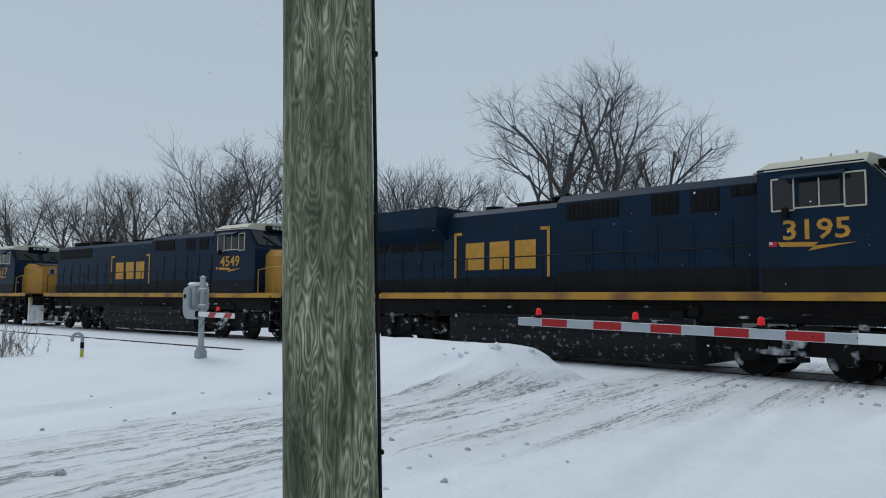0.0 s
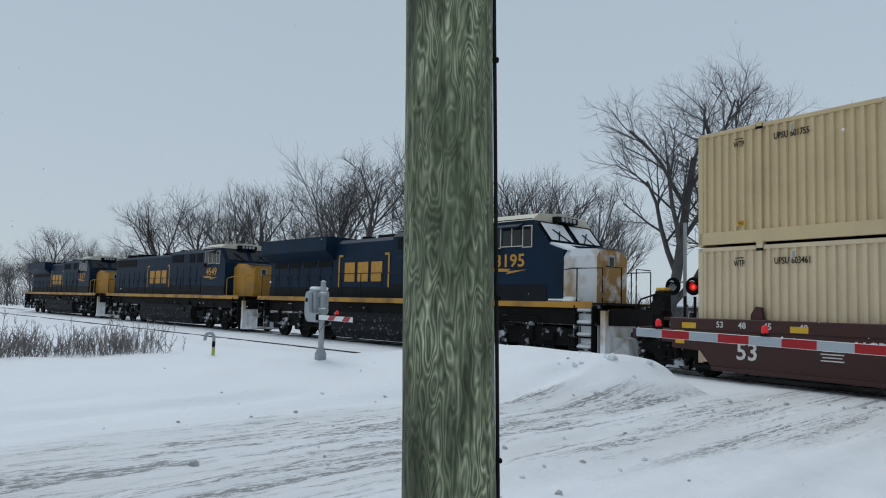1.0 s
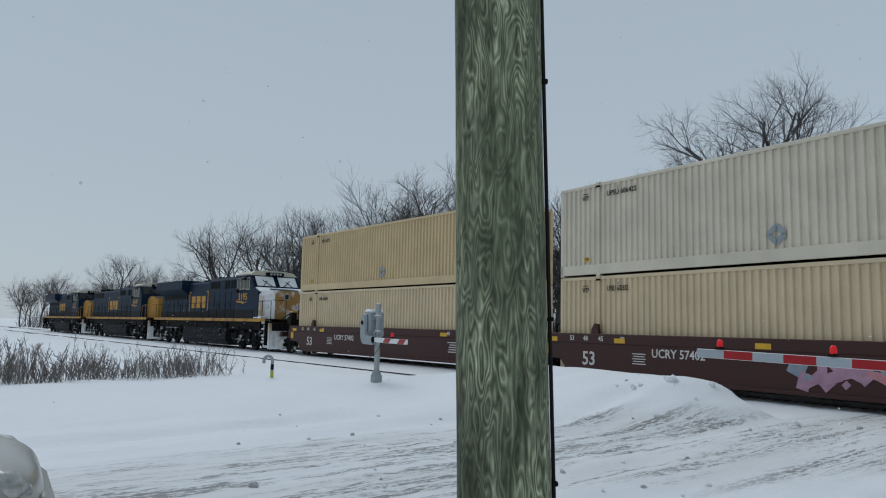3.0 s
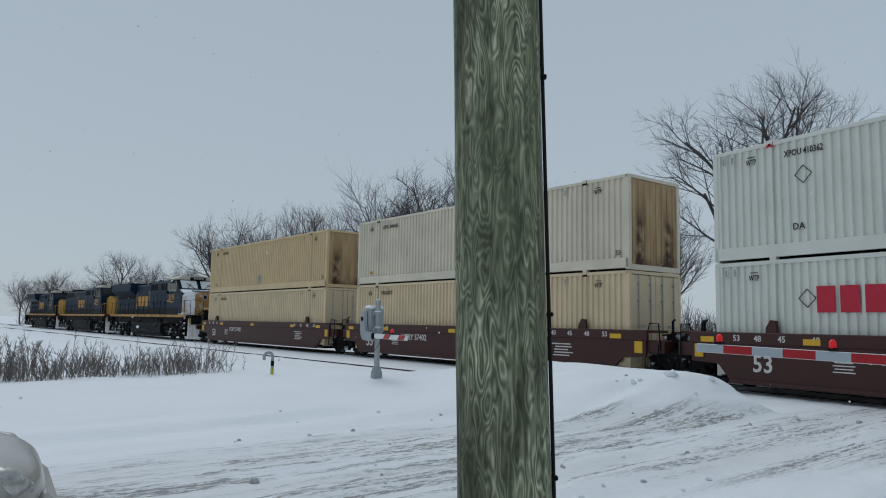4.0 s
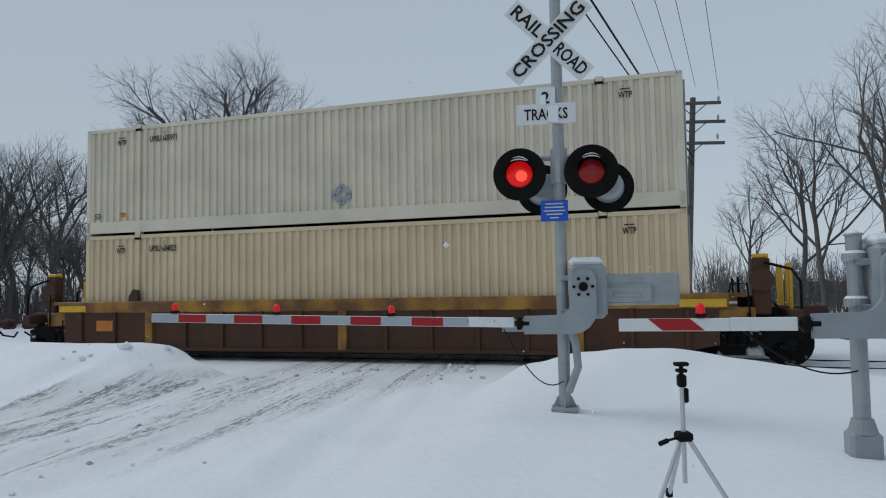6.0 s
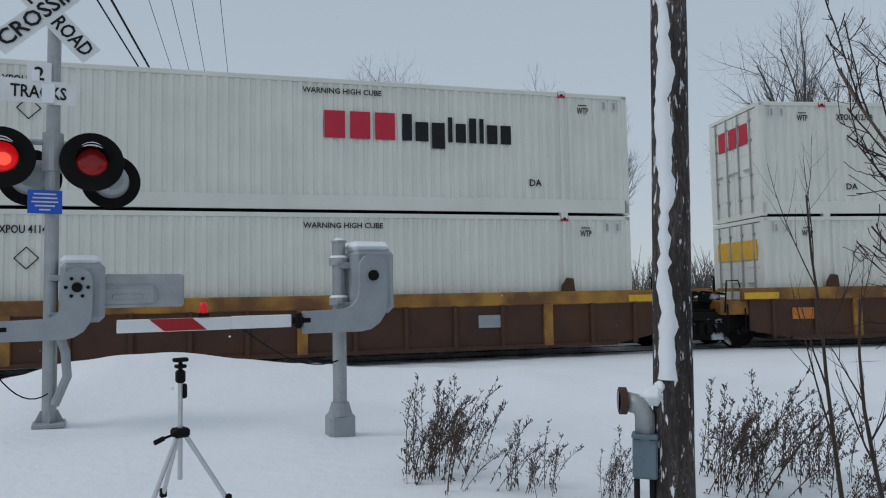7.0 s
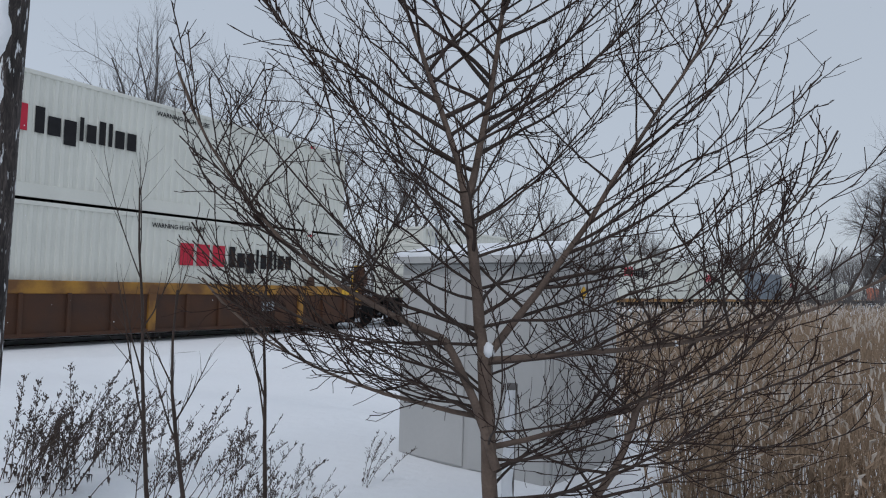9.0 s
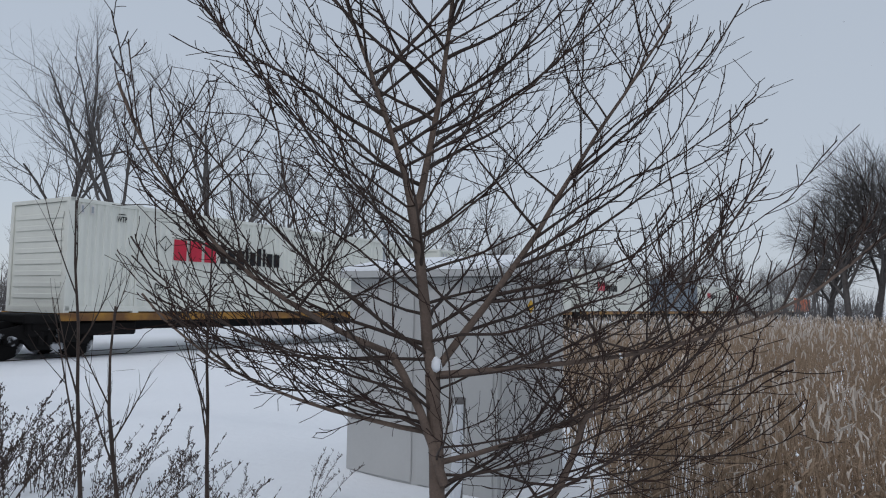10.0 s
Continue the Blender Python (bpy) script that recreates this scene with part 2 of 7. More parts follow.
    bp = n.new("ShaderNodeBump")
    bp.inputs["Strength"].default_value, bp.inputs["Distance"].default_value = 0.5, 0.01
    l.new(fine.outputs["Fac"], bp.inputs["Height"])
    l.new(bp.outputs[0], b.inputs["Normal"])
    return m


GREENPOLE = pole_wood("treated_green_timber", (0.105, 0.128, 0.068), (0.50, 0.52, 0.36))
OLDPOLE = pole_wood("old_dark_timber", (0.040, 0.032, 0.030), (0.12, 0.10, 0.092), snow=True)


def stained_end(name):
    """Beige end wall of a container with two long rust runs and a grimy foot."""
    m = material(name, (0.50, 0.375, 0.20), 0.6, 0, 0.25, 1.7, 0.1, 25, other=(0.33, 0.20, 0.10), cover=0.45, stretch=(1, 2.0, 0.4), sharp=0.2)
    n, l = m.node_tree.nodes, m.node_tree.links
    b = n["Principled BSDF"]
    paint = b.inputs["Base Color"].links[0].from_socket
    co, sep, rag = n.new("ShaderNodeTexCoord"), n.new("ShaderNodeSeparateXYZ"), n.new("ShaderNodeTexNoise")
    l.new(co.outputs["Object"], sep.inputs[0])
    l.new(co.outputs["Object"], rag.inputs["Vector"])
    rag.inputs["Scale"].default_value, rag.inputs["Detail"].default_value = 3.0, 6

    def calc(kind, a, c):
        q = n.new("ShaderNodeMath")
        q.operation = kind
        for k, v in enumerate((a, c)):
            if isinstance(v, float):
                q.inputs[k].default_value = v
            else:
                l.new(v, q.inputs[k])
        return q.outputs[0]

    def ramped(v, a, c):
        q = n.new("ShaderNodeMapRange")
        q.interpolation_type = "SMOOTHSTEP"
        q.inputs["From Min"].default_value, q.inputs["From Max"].default_value = a, c
        l.new(v, q.inputs["Value"])
        return q.outputs[0]

    dx = calc("ABSOLUTE", calc("SUBTRACT", calc("ABSOLUTE", sep.outputs[1], 0.0), 0.72), 0.0)
    run = calc("MULTIPLY", ramped(dx, 0.42, 0.02), ramped(sep.outputs[2], 2.45, 1.2))
    foot = calc("MULTIPLY", ramped(sep.outputs[2], 0.75, 0.1), 0.6)
    soil = calc("MULTIPLY", calc("ADD", run, foot), ramped(rag.outputs["Fac"], 0.25, 0.62))
    mix = n.new("ShaderNodeMix")
    mix.data_type = "RGBA"
    mix.inputs[7].default_value = (0.062, 0.032, 0.018, 1)
    l.new(soil, mix.inputs[0])
    l.new(paint, mix.inputs[6])
    l.new(mix.outputs[2], b.inputs["Base Color"])
    return m


def snow_ground(name):
    """Snow with dirty wheel streaks along the road and bare grit at the rails."""
    m = bpy.data.materials.new(name)
    m.use_nodes = True
    n, l = m.node_tree.nodes, m.node_tree.links
    b = n["Principled BSDF"]
    b.inputs["Roughness"].default_value = 0.75
    co = n.new("ShaderNodeTexCoord")
    att = n.new("ShaderNodeAttribute")
    att.attribute_name = "wear"
    along = n.new("ShaderNodeMapping")
    along.inputs["Rotation"].default_value = (0, 0, radians(-9.5))
    l.new(co.outputs["Object"], along.inputs["Vector"])

    def drawn(scale, detail, rough, lo, hi, vector=None):
        """Noise drawn out along the road, cut between two levels."""
        mp, tx, mr = n.new("ShaderNodeMapping"), n.new("ShaderNodeTexNoise"), n.new("ShaderNodeMapRange")
        mp.inputs["Scale"].default_value = scale
        tx.inputs["Scale"].default_value, tx.inputs["Detail"].default_value, tx.inputs["Roughness"].default_value = 1.0, detail, rough
        mr.inputs["From Min"].default_value, mr.inputs["From Max"].default_value = lo, hi
        l.new(along.outputs[0], mp.inputs["Vector"])
        l.new(mp.outputs[0], tx.inputs["Vector"])
        l.new(tx.outputs["Fac"], mr.inputs["Value"])
        return mr.outputs[0]

    def calc(kind, p, q):
        m_ = n.new("ShaderNodeMath")
        m_.operation = kind
        for k, v in enumerate((p, q)):
            if isinstance(v, float):
                m_.inputs[k].default_value = v
            else:
                l.new(v, m_.inputs[k])
        return m_.outputs[0]

    soft = n.new("ShaderNodeTexNoise")
    soft.inputs["Scale"].default_value, soft.inputs["Detail"].default_value = 0.35, 4
    l.new(co.outputs["Object"], soft.inputs["Vector"])
    ruts = drawn((2.4, 0.045, 1), 4, 0.55, 0.45, 0.60)        # where wheels ran
    lines = drawn((11.0, 0.20, 1), 5, 0.6, 0.44, 0.57)       # edges of tread
    broken = drawn((1.3, 0.40, 1), 7, 0.7, 0.36, 0.52)       # ruts fade out and return
    crumbs = drawn((24.0, 5.0, 1), 7, 0.75, 0.44, 0.58)
    bold = calc("MULTIPLY", calc("MULTIPLY", ruts, broken), calc("ADD", calc("MULTIPLY", lines, 0.75), 0.25))
    faint = calc("MULTIPLY", calc("MULTIPLY", lines, drawn((0.9, 0.3, 1), 5, 0.6, 0.44, 0.58)), 0.65)
    dirt = calc("MULTIPLY", calc("MAXIMUM", bold, faint), calc("ADD", calc("MULTIPLY", crumbs, 0.85), 0.15))
    crisp = n.new("ShaderNodeMapRange")
    crisp.inputs["From Min"].default_value, crisp.inputs["From Max"].default_value = 0.10, 0.46
    crisp.inputs["To Max"].default_value = 0.8
    l.new(dirt, crisp.inputs["Value"])
    fac = n.new("ShaderNodeMath")
    fac.operation = "MULTIPLY"
    l.new(crisp.outputs[0], fac.inputs[0])
    l.new(att.outputs["Fac"], fac.inputs[1])
    base = n.new("ShaderNodeMix")
    base.data_type = "RGBA"
    base.inputs[6].default_value, base.inputs[7].default_value = (0.77, 0.80, 0.83, 1), (0.85, 0.87, 0.89, 1)
    l.new(soft.outputs["Fac"], base.inputs[0])
    mix = n.new("ShaderNodeMix")
    mix.data_type = "RGBA"
    mix.inputs[7].default_value = (0.15, 0.145, 0.138, 1)
    l.new(fac.outputs[0], mix.inputs[0])
    packed, tread = n.new("ShaderNodeMix"), calc("MULTIPLY", att.outputs["Fac"], drawn((1.0, 0.12, 1), 6, 0.6, 0.3, 0.65))
    packed.data_type = "RGBA"
    packed.inputs[7].default_value = (0.70, 0.71, 0.715, 1)
    l.new(tread, packed.inputs[0])
    l.new(base.outputs[2], packed.inputs[6])
    l.new(packed.outputs[2], mix.inputs[6])
    l.new(mix.outputs[2], b.inputs["Base Color"])
    fine = n.new("ShaderNodeTexNoise")
    fine.inputs["Scale"].default_value, fine.inputs["Detail"].default_value = 9, 8
    l.new(co.outputs["Object"], fine.inputs["Vector"])
    bp = n.new("ShaderNodeBump")
    bp.inputs["Strength"].default_value, bp.inputs["Distance"].default_value = 0.30, 0.06
    hgt = n.new("ShaderNodeMath")
    hgt.operation = "ADD"
    l.new(fine.outputs["Fac"], hgt.inputs[0])
    l.new(fac.outputs[0], hgt.inputs[1])
    l.new(hgt.outputs[0], bp.inputs["Height"])
    l.new(bp.outputs[0], b.inputs["Normal"])
    return m


STAINED = stained_end("rust_run_end_wall")
GROUNDSNOW = snow_ground("road_and_field_snow")

# ---- mesh tools ----


class Mesh:
    """A growing list of points and faces, made into one mesh at the end."""

    def __init__(self):
        self.v, self.f, self.m = [], [], []

    def add(self, points, faces, mi=0):
        o = len(self.v)
        self.v += [tuple(p) for p in points]
        self.f += [tuple(i + o for i in q) for q in faces]
        self.m += [mi] * len(faces)
        return self

    def box(self, centre, size, turn=None, bevel=0.0, mi=0):
        sx, sy, sz = (s / 2 for s in size)
        turn = turn or Matrix.Identity(3)
        c = Vector(centre)
        if not bevel:
            p = [c + turn @ Vector((x * sx, y * sy, z * sz)) for x in (-1, 1) for y in (-1, 1) for z in (-1, 1)]
            return self.add(p, [(0, 1, 3, 2), (4, 6, 7, 5), (0, 4, 5, 1), (2, 3, 7, 6), (0, 2, 6, 4), (1, 5, 7, 3)], mi)
        b = min(bevel, sx * 0.9, sy * 0.9, sz * 0.9)
        p, key = [], {}
        for x in (-1, 1):
            for y in (-1, 1):
                for z in (-1, 1):
                    for k in range(3):
                        q = [x * sx, y * sy, z * sz]
                        for j in range(3):
                            if j != k:
                                q[j] -= (x, y, z)[j] * b
                        key[x, y, z, k] = len(p)
                        p.append(c + turn @ Vector(q))
        faces = []
        for k in range(3):
            i, j = [(1, 2), (2, 0), (0, 1)][k]
            for s in (-1, 1):
                ring = []
                for a, d in ((-1, -1), (1, -1), (1, 1), (-1, 1)):
                    q = [0, 0, 0]
                    q[k], q[i], q[j] = s, a, d
                    ring.append(key[(*q, k)])
                faces.append(ring if s > 0 else ring[::-1])
            for a in (-1, 1):
                for d in (-1, 1):
                    q = [0, 0, 0]
                    q[i], q[j] = a, d
                    lo, hi = list(q), list(q)
                    lo[k], hi[k] = -1, 1
                    ring = [key[(*lo, i)], key[(*hi, i)], key[(*hi, j)], key[(*lo, j)]]
                    faces.append(ring if a * d < 0 else ring[::-1])
        for x in (-1, 1):
            for y in (-1, 1):
                for z in (-1, 1):
                    t = [key[x, y, z, k] for k in range(3)]
                    faces.append(t if x * y * z > 0 else t[::-1])
        return self.add(p, faces, mi)

    def tube(self, points, radii, sides=8, mi=0, cap=True):
        """A round bar along points, with a radius for each."""
        pts = [Vector(p) for p in points]
        if not hasattr(radii, "__len__"):
            radii = [radii] * len(pts)
        ring, ref = [], None
        for i, p in enumerate(pts):
            d = (pts[min(i + 1, len(pts) - 1)] - pts[max(i - 1, 0)])
            d = d.normalized() if d.length > 1e-9 else Vector((0, 0, 1))
            if ref is None:
                ref = d.orthogonal().normalized()
            else:
                ref = ref - d * ref.dot(d)
                ref = ref.normalized() if ref.length > 1e-6 else d.orthogonal().normalized()
            side = d.cross(ref)
            ring += [p + (ref * math.cos(2 * math.pi * k / sides) + side * math.sin(2 * math.pi * k / sides)) * radii[i] for k in range(sides)]
        faces = []
        for i in range(len(pts) - 1):
            for k in range(sides):
                a, b = i * sides + k, i * sides + (k + 1) % sides
                faces.append((a, b, b + sides, a + sides))
        if cap:
            faces += [tuple(range(sides))[::-1], tuple((len(pts) - 1) * sides + k for k in range(sides))]
        return self.add(ring, faces, mi)

    def prism(self, outline, a, b, axis="y", mi=0):
        """An outline drawn in the other two axes, drawn out along axis from a to b."""
        put = {"y": lambda u, v, w: (u, w, v), "x": lambda u, v, w: (w, u, v), "z": lambda u, v, w: (u, v, w)}[axis]
        k = len(outline)
        p = [put(u, v, a) for u, v in outline] + [put(u, v, b) for u, v in outline]
        return self.add(p, [tuple(range(k)), tuple(range(2 * k - 1, k - 1, -1))] + [(i, i + k, (i + 1) % k + k, (i + 1) % k) for i in range(k)], mi)

    def data(self, name, mats, smooth=False):
        me = bpy.data.meshes.new(name)
        me.from_pydata(self.v, [], self.f)
        for q in mats if isinstance(mats, (list, tuple)) else [mats]:
            me.materials.append(q)
        me.polygons.foreach_set("material_index", self.m)
        if smooth:
            me.polygons.foreach_set("use_smooth", [True] * len(self.f))
        bm = bmesh.new()
        bm.from_mesh(me)
        bmesh.ops.recalc_face_normals(bm, faces=bm.faces)
        bm.to_mesh(me)
        bm.free()
        return me


def part(name, mesh, mats, parent=None, label="", at=None, smooth=False):
    """One mesh object, under its thing."""
    data = mesh.data(name, mats, smooth) if isinstance(mesh, Mesh) else mesh
    ob = new(name, data)
    if parent:
        ob.parent = parent
    if at is not None:
        ob.matrix_basis = at
    if label:
        tagged(ob, label)
    return ob


def thing(name, label, category, group="", at=None, kind=""):
    ob = new(name)
    tagged(ob, label, category, group, kind)
    ob.empty_display_size = 0.2
    if at is not None:
        ob.matrix_basis = at
    return ob


def lettering(name, words, height, mat, parent, at, width=None, label=""):
    """Flat painted words in the built-in font, centred at the pose, read along its x with its y up."""
    cu = bpy.data.curves.new(name, "FONT")
    cu.body, cu.size, cu.align_x, cu.align_y = words, height * 1.38, "CENTER", "CENTER"
    cu.extrude, cu.resolution_u, cu.offset = 0.002, 2, height * 0.022
    tmp = bpy.data.objects.new(name, cu)
    me = bpy.data.meshes.new_from_object(tmp)
    bpy.data.objects.remove(tmp)
    bpy.data.curves.remove(cu)
    if width:
        xs = [v.co.x for v in me.vertices]
        k = width / max(1e-6, max(xs) - min(xs))
        for v in me.vertices:
            v.co.x *= k
    me.materials.clear()
    me.materials.append(mat)
    return part(name, me, mat, parent, label, at)


FRONT = pose(0, 0, 0, 90)  # words on a face that looks towards -y

# ---- the line of the railway ----
ARC_X, ARC_Y, ARC_R = -8.516, -99.13, 116.45
ARC_A, ARC_B = -0.12437, 0.28818


def track(s, aside=0.0):
    """The railway's centre line: place and heading at s metres along it; aside is away from the camera's side."""
    th = min(max(s / ARC_R, ARC_A), ARC_B)
    e, r = s - th * ARC_R, ARC_R + aside
    return Vector((ARC_X + r * math.sin(th) + e * math.cos(th), ARC_Y + r * math.cos(th) - e * math.sin(th), 0)), -th


SPEED = 12.82
MOVING = []  # things of the train: object, place along the train, half the distance of its bearings, height


def ride(ob, s0, half=6.0, z=0.0):
    MOVING.append((ob, s0, half, z))
    return ob


def train_pose(s, half, z):
    a, b = track(s - half)[0], track(s + half)[0]
    c, d = (a + b) / 2, b - a
    return pose(c.x, c.y, z, 0, 0, math.degrees(math.atan2(d.y, d.x)))


# ---- ground ----


def smooth(a, b, x):
    t = np.clip((x - a) / (b - a), 0, 1)
    return t * t * (3 - 2 * t)


def wave(x, y, seed, size):
    """Soft random relief, about -1 to 1."""
    rng = np.random.RandomState(seed)
    out = np.zeros_like(x)
    for k in range(7):
        a, p, q = rng.uniform(0, 6.28), rng.uniform(0, 6.28), rng.uniform(0.6, 1.7)
        out += np.sin((x * np.cos(a) + y * np.sin(a)) * q * 6.28 / size + p + 1.3 * np.sin((x * np.sin(a) - y * np.cos(a)) * 3.1 / size))
    return out / 4.0


def rail_distance(x, y):
    """Distance beyond the centre line of the far track, by the arc and its two tangents."""
    th = np.arctan2(x - ARC_X, y - ARC_Y)
    arc = np.hypot(x - ARC_X, y - ARC_Y) - ARC_R
    left = (x - ARC_X) * math.sin(ARC_A) + (y - ARC_Y) * math.cos(ARC_A) - ARC_R
    right = (x - ARC_X) * math.sin(ARC_B) + (y - ARC_Y) * math.cos(ARC_B) - ARC_R
    return np.where(th < ARC_A, left, np.where(th > ARC_B, right, arc))


def road_share(x, y):
    near = np.clip(12 - y, -8, 14)
    mid = -5.75 - 0.16 * near
    half = 2.95 + 0.13 * np.clip(near, 0, 14)
    return 1 - smooth(half - 0.2, half + 0.5 + 0.12 * np.clip(13 - y, 0, 10), np.abs(x - mid))


def relief(x, y):
    d = rail_distance(x, y)
    road = road_share(x, y)
    field = 0.14 + 0.05 * wave(x, y, 3, 7.0) + 0.025 * wave(x, y, 5, 2.2)
    hill = lambda cx, cy, sx, sy, h: h * np.exp(-((x - cx) / sx) ** 2 - ((y - cy) / sy) ** 2)
    bank = (0.42 * smooth(-26, -14, x) + 0.28 * smooth(-21, -12, x)) * (1 - smooth(-9.2, -7.6, x)) * np.exp(-((y - 11.2) / np.where(y < 11.2, 2.3, 1.5)) ** 2) * 0.84
    heap = bank * (1 + 0.05 * wave(x, y, 8, 1.3))
    bank = 0.05 * smooth(-40, -16, x) * (1 - smooth(-13, -10.4, x)) * np.exp(-((y - 9.2) / 2.4) ** 2)
    bank += hill(-0.6, 10.9, 2.1, 1.4, 0.55) + hill(2.4, 10.9, 3.0, 1.4, 0.2) + hill(-1.6, 8.4, 1.8, 1.6, 0.1)
    field = field + bank * (1 + 0.05 * wave(x, y, 8, 1.3))
    u = x - 0.19 * (12 - y)
    rut = 0.05 * wave(u, y * 0.05, 11, 1.1) + 0.018 * wave(u, y * 0.12, 12, 0.45) + 0.010 * wave(x, y, 13, 0.7)
    z = field * (1 - road) + (0.02 + rut) * road + heap
    bed = 1 - smooth(2.82, 3.5, np.abs(d + 2.0))
    z = z - 0.30 * smooth(-9.5, -5.4, d) * (1 - smooth(-17.5, -14.0, x)) * (1 - road)
    lie = np.where(d > -2.3, -0.02, np.where(d > -4.70, 0.010, -0.022 - 0.02 * (1 - smooth(-17.5, -14.0, x)))) + 0.010 * wave(x, y, 21, 1.1)
    lie = lie * (1 - road) + (0.012 - 0.03 * (d > -2.0)) * road
    z = z * (1 - bed) + lie * bed
    beyond = smooth(3.0, 9.0, d)
    z = z * (1 - beyond) + (-0.25 + 0.1 * wave(x, y, 17, 9.0)) * beyond
    marsh = smooth(6.5, 9.5, x) * (1 - smooth(-9, -5, d))
    return z - 0.25 * marsh


def spaced(lo, a, b, hi, fine):
    left, right, step = [], [], fine
    p = a
    while p > lo:
        step *= 1.18
        p -= step
        left.append(p)
    step, p = fine, b
    while p < hi:
        step *= 1.18
        p += step
        right.append(p)
    return np.array(left[::-1] + list(np.arange(a, b + fine, fine)) + right)


gx, gy = spaced(-1600, -20, 10, 1600, 0.14), spaced(-1200, 1.5, 20, 1800, 0.12)
X, Y = np.meshgrid(gx, gy)
Z = relief(X, Y)
nx, ny = len(gx), len(gy)
idx = np.arange(nx * ny).reshape(ny, nx)
quads = np.stack([idx[:-1, :-1], idx[:-1, 1:], idx[1:, 1:], idx[1:, :-1]], -1).reshape(-1, 4)
gm = bpy.data.meshes.new("ground")
gm.from_pydata(np.stack([X, Y, Z], -1).reshape(-1, 3).tolist(), [], quads.tolist())
gm.polygons.foreach_set("use_smooth", [True] * len(gm.polygons))
wear = gm.attributes.new("wear", "FLOAT", "POINT")
D = rail_distance(X, Y)
edge_l = np.interp(Y, [0, 5, 8, 11, 14], [-8.4, -9.7, -9.6, -7.9, -8.2]) + 0.15 * wave(X, Y, 31, 2.0)
edge_r = np.interp(Y, [0, 5, 12, 16], [-4.9, -5.0, -4.1, -3.4]) + 0.15 * wave(X, Y, 32, 2.0)
worn = smooth(-0.5, 0.4, X - edge_l) * (1 - smooth(-0.9, 0.4, X - edge_r)) * (1 - smooth(2.2, 5, D)) * smooth(-60, -20, Y + 0 * X)
wear.data.foreach_set("value", worn.reshape(-1).astype(float).tolist())
gm.materials.append(GROUNDSNOW)
ground = tagged(new("ground", gm), "snow-covered ground with a dirty rutted road", "ground", kind="structure")


def floor_at(x, y):
    return float(relief(np.array([x]), np.array([y]))[0])


def rail_run(aside, name, label):
    """A T-shaped steel rail swept along the line."""
    prof = [(-0.037, 0.0), (0.037, 0.0), (0.037, -0.035), (0.010, -0.05), (0.010, -0.14), (0.07, -0.165), (-0.07, -0.165), (-0.010, -0.14), (-0.010, -0.05), (-0.037, -0.035)]
    mb, k = Mesh(), len(prof)
    ss = [-260 + 4 * i for i in range(131)]
    for s in ss:
        p, h = track(s, aside)
        for u, w in prof:
            mb.v.append((p.x - math.sin(h) * u, p.y + math.cos(h) * u, w))
    for i in range(len(ss) - 1):
        for j in range(k):
            mb.f.append((i * k + j, i * k + (j + 1) % k, (i + 1) * k + (j + 1) % k, (i + 1) * k + j))
            mb.m.append(0)
    return tagged(part(name, mb, RAIL), label, "rail", "rails of the two tracks", "structure")


for off in (-4.0, 0.0):
    for side in (-0.755, 0.755):
        rail_run(off + side, "rail", "rusty steel rail half buried in snow")

# ---- the train ----


def wheelset(r, parent, x, gauge=0.755):
    """Two flanged wheels on an axle, with dished faces and round bearing caps."""
    mb = Mesh()
    mb.tube([(0, -1.05, 0), (0, 1.05, 0)], 0.075, 8)
    for s in (-1, 1):
        y = s * gauge
        mb.tube([(0, y - s * 0.09, 0), (0, y - s * 0.06, 0), (0, y - s * 0.055, 0), (0, y + s * 0.07, 0), (0, y + s * 0.072, 0), (0, y + s * 0.02, 0)],
                [r + 0.028, r + 0.028, r, r, r * 0.82, r * 0.74], 22)
        mb.tube([(0, y + s * 0.02, 0), (0, y + s * 0.10, 0)], [r * 0.32, r * 0.26], 10)
        for k in range(5):
            a = k * 1.2566
            mb.box((math.cos(a) * r * 0.55, y + s * 0.028, math.sin(a) * r * 0.55), (0.1, 0.02, 0.1), Matrix.Rotation(-a, 3, "Y"))
    ob = part("wheelset", mb, ICEDARK, parent, at=pose(x, 0, r))
    return ob


def truck(parent, x, r=0.46, name="truck"):
    """A two-axle freight truck: cast side frames with spring openings, bolster, wheelsets."""
    mb = Mesh()
    for s in (-1, 1):
        y = s * 1.0
        out = [(-1.15, 0.52), (-1.15, 0.72), (-0.75, 0.80), (-0.35, 0.98), (0.35, 0.98), (0.75, 0.80), (1.15, 0.72), (1.15, 0.52), (0.62, 0.48), (0.38, 0.22), (-0.38, 0.22), (-0.62, 0.48)]
        mb.prism(out, y - 0.07, y + 0.07)
        for k in (-0.22, 0, 0.22):
            mb.tube([(k, y + s * 0.1, 0.36), (k, y + s * 0.1, 0.66)], 0.085, 8)
        for k in (-0.9, 0.9):
            mb.tube([(k, y, r), (k, y + s * 0.2, r)], [0.14, 0.11], 10)
        mb.box((0, y + s * 0.09, 0.80), (0.95, 0.18, 0.22), bevel=0.03)
    mb.box((0, 0, 0.72), (0.42, 2.3, 0.26), bevel=0.03)
    for k in (-0.5, 0.5):
        mb.tube([(k, -0.9, 0.42), (k, 0.9, 0.42)], 0.05, 6)
    t = part(name, mb, ICEDARK, parent, at=pose(x, 0, 0))
    for k in (-0.9, 0.9):
        WHEELS.append((wheelset(r, t, k), r))
    return t


WHEELS = []


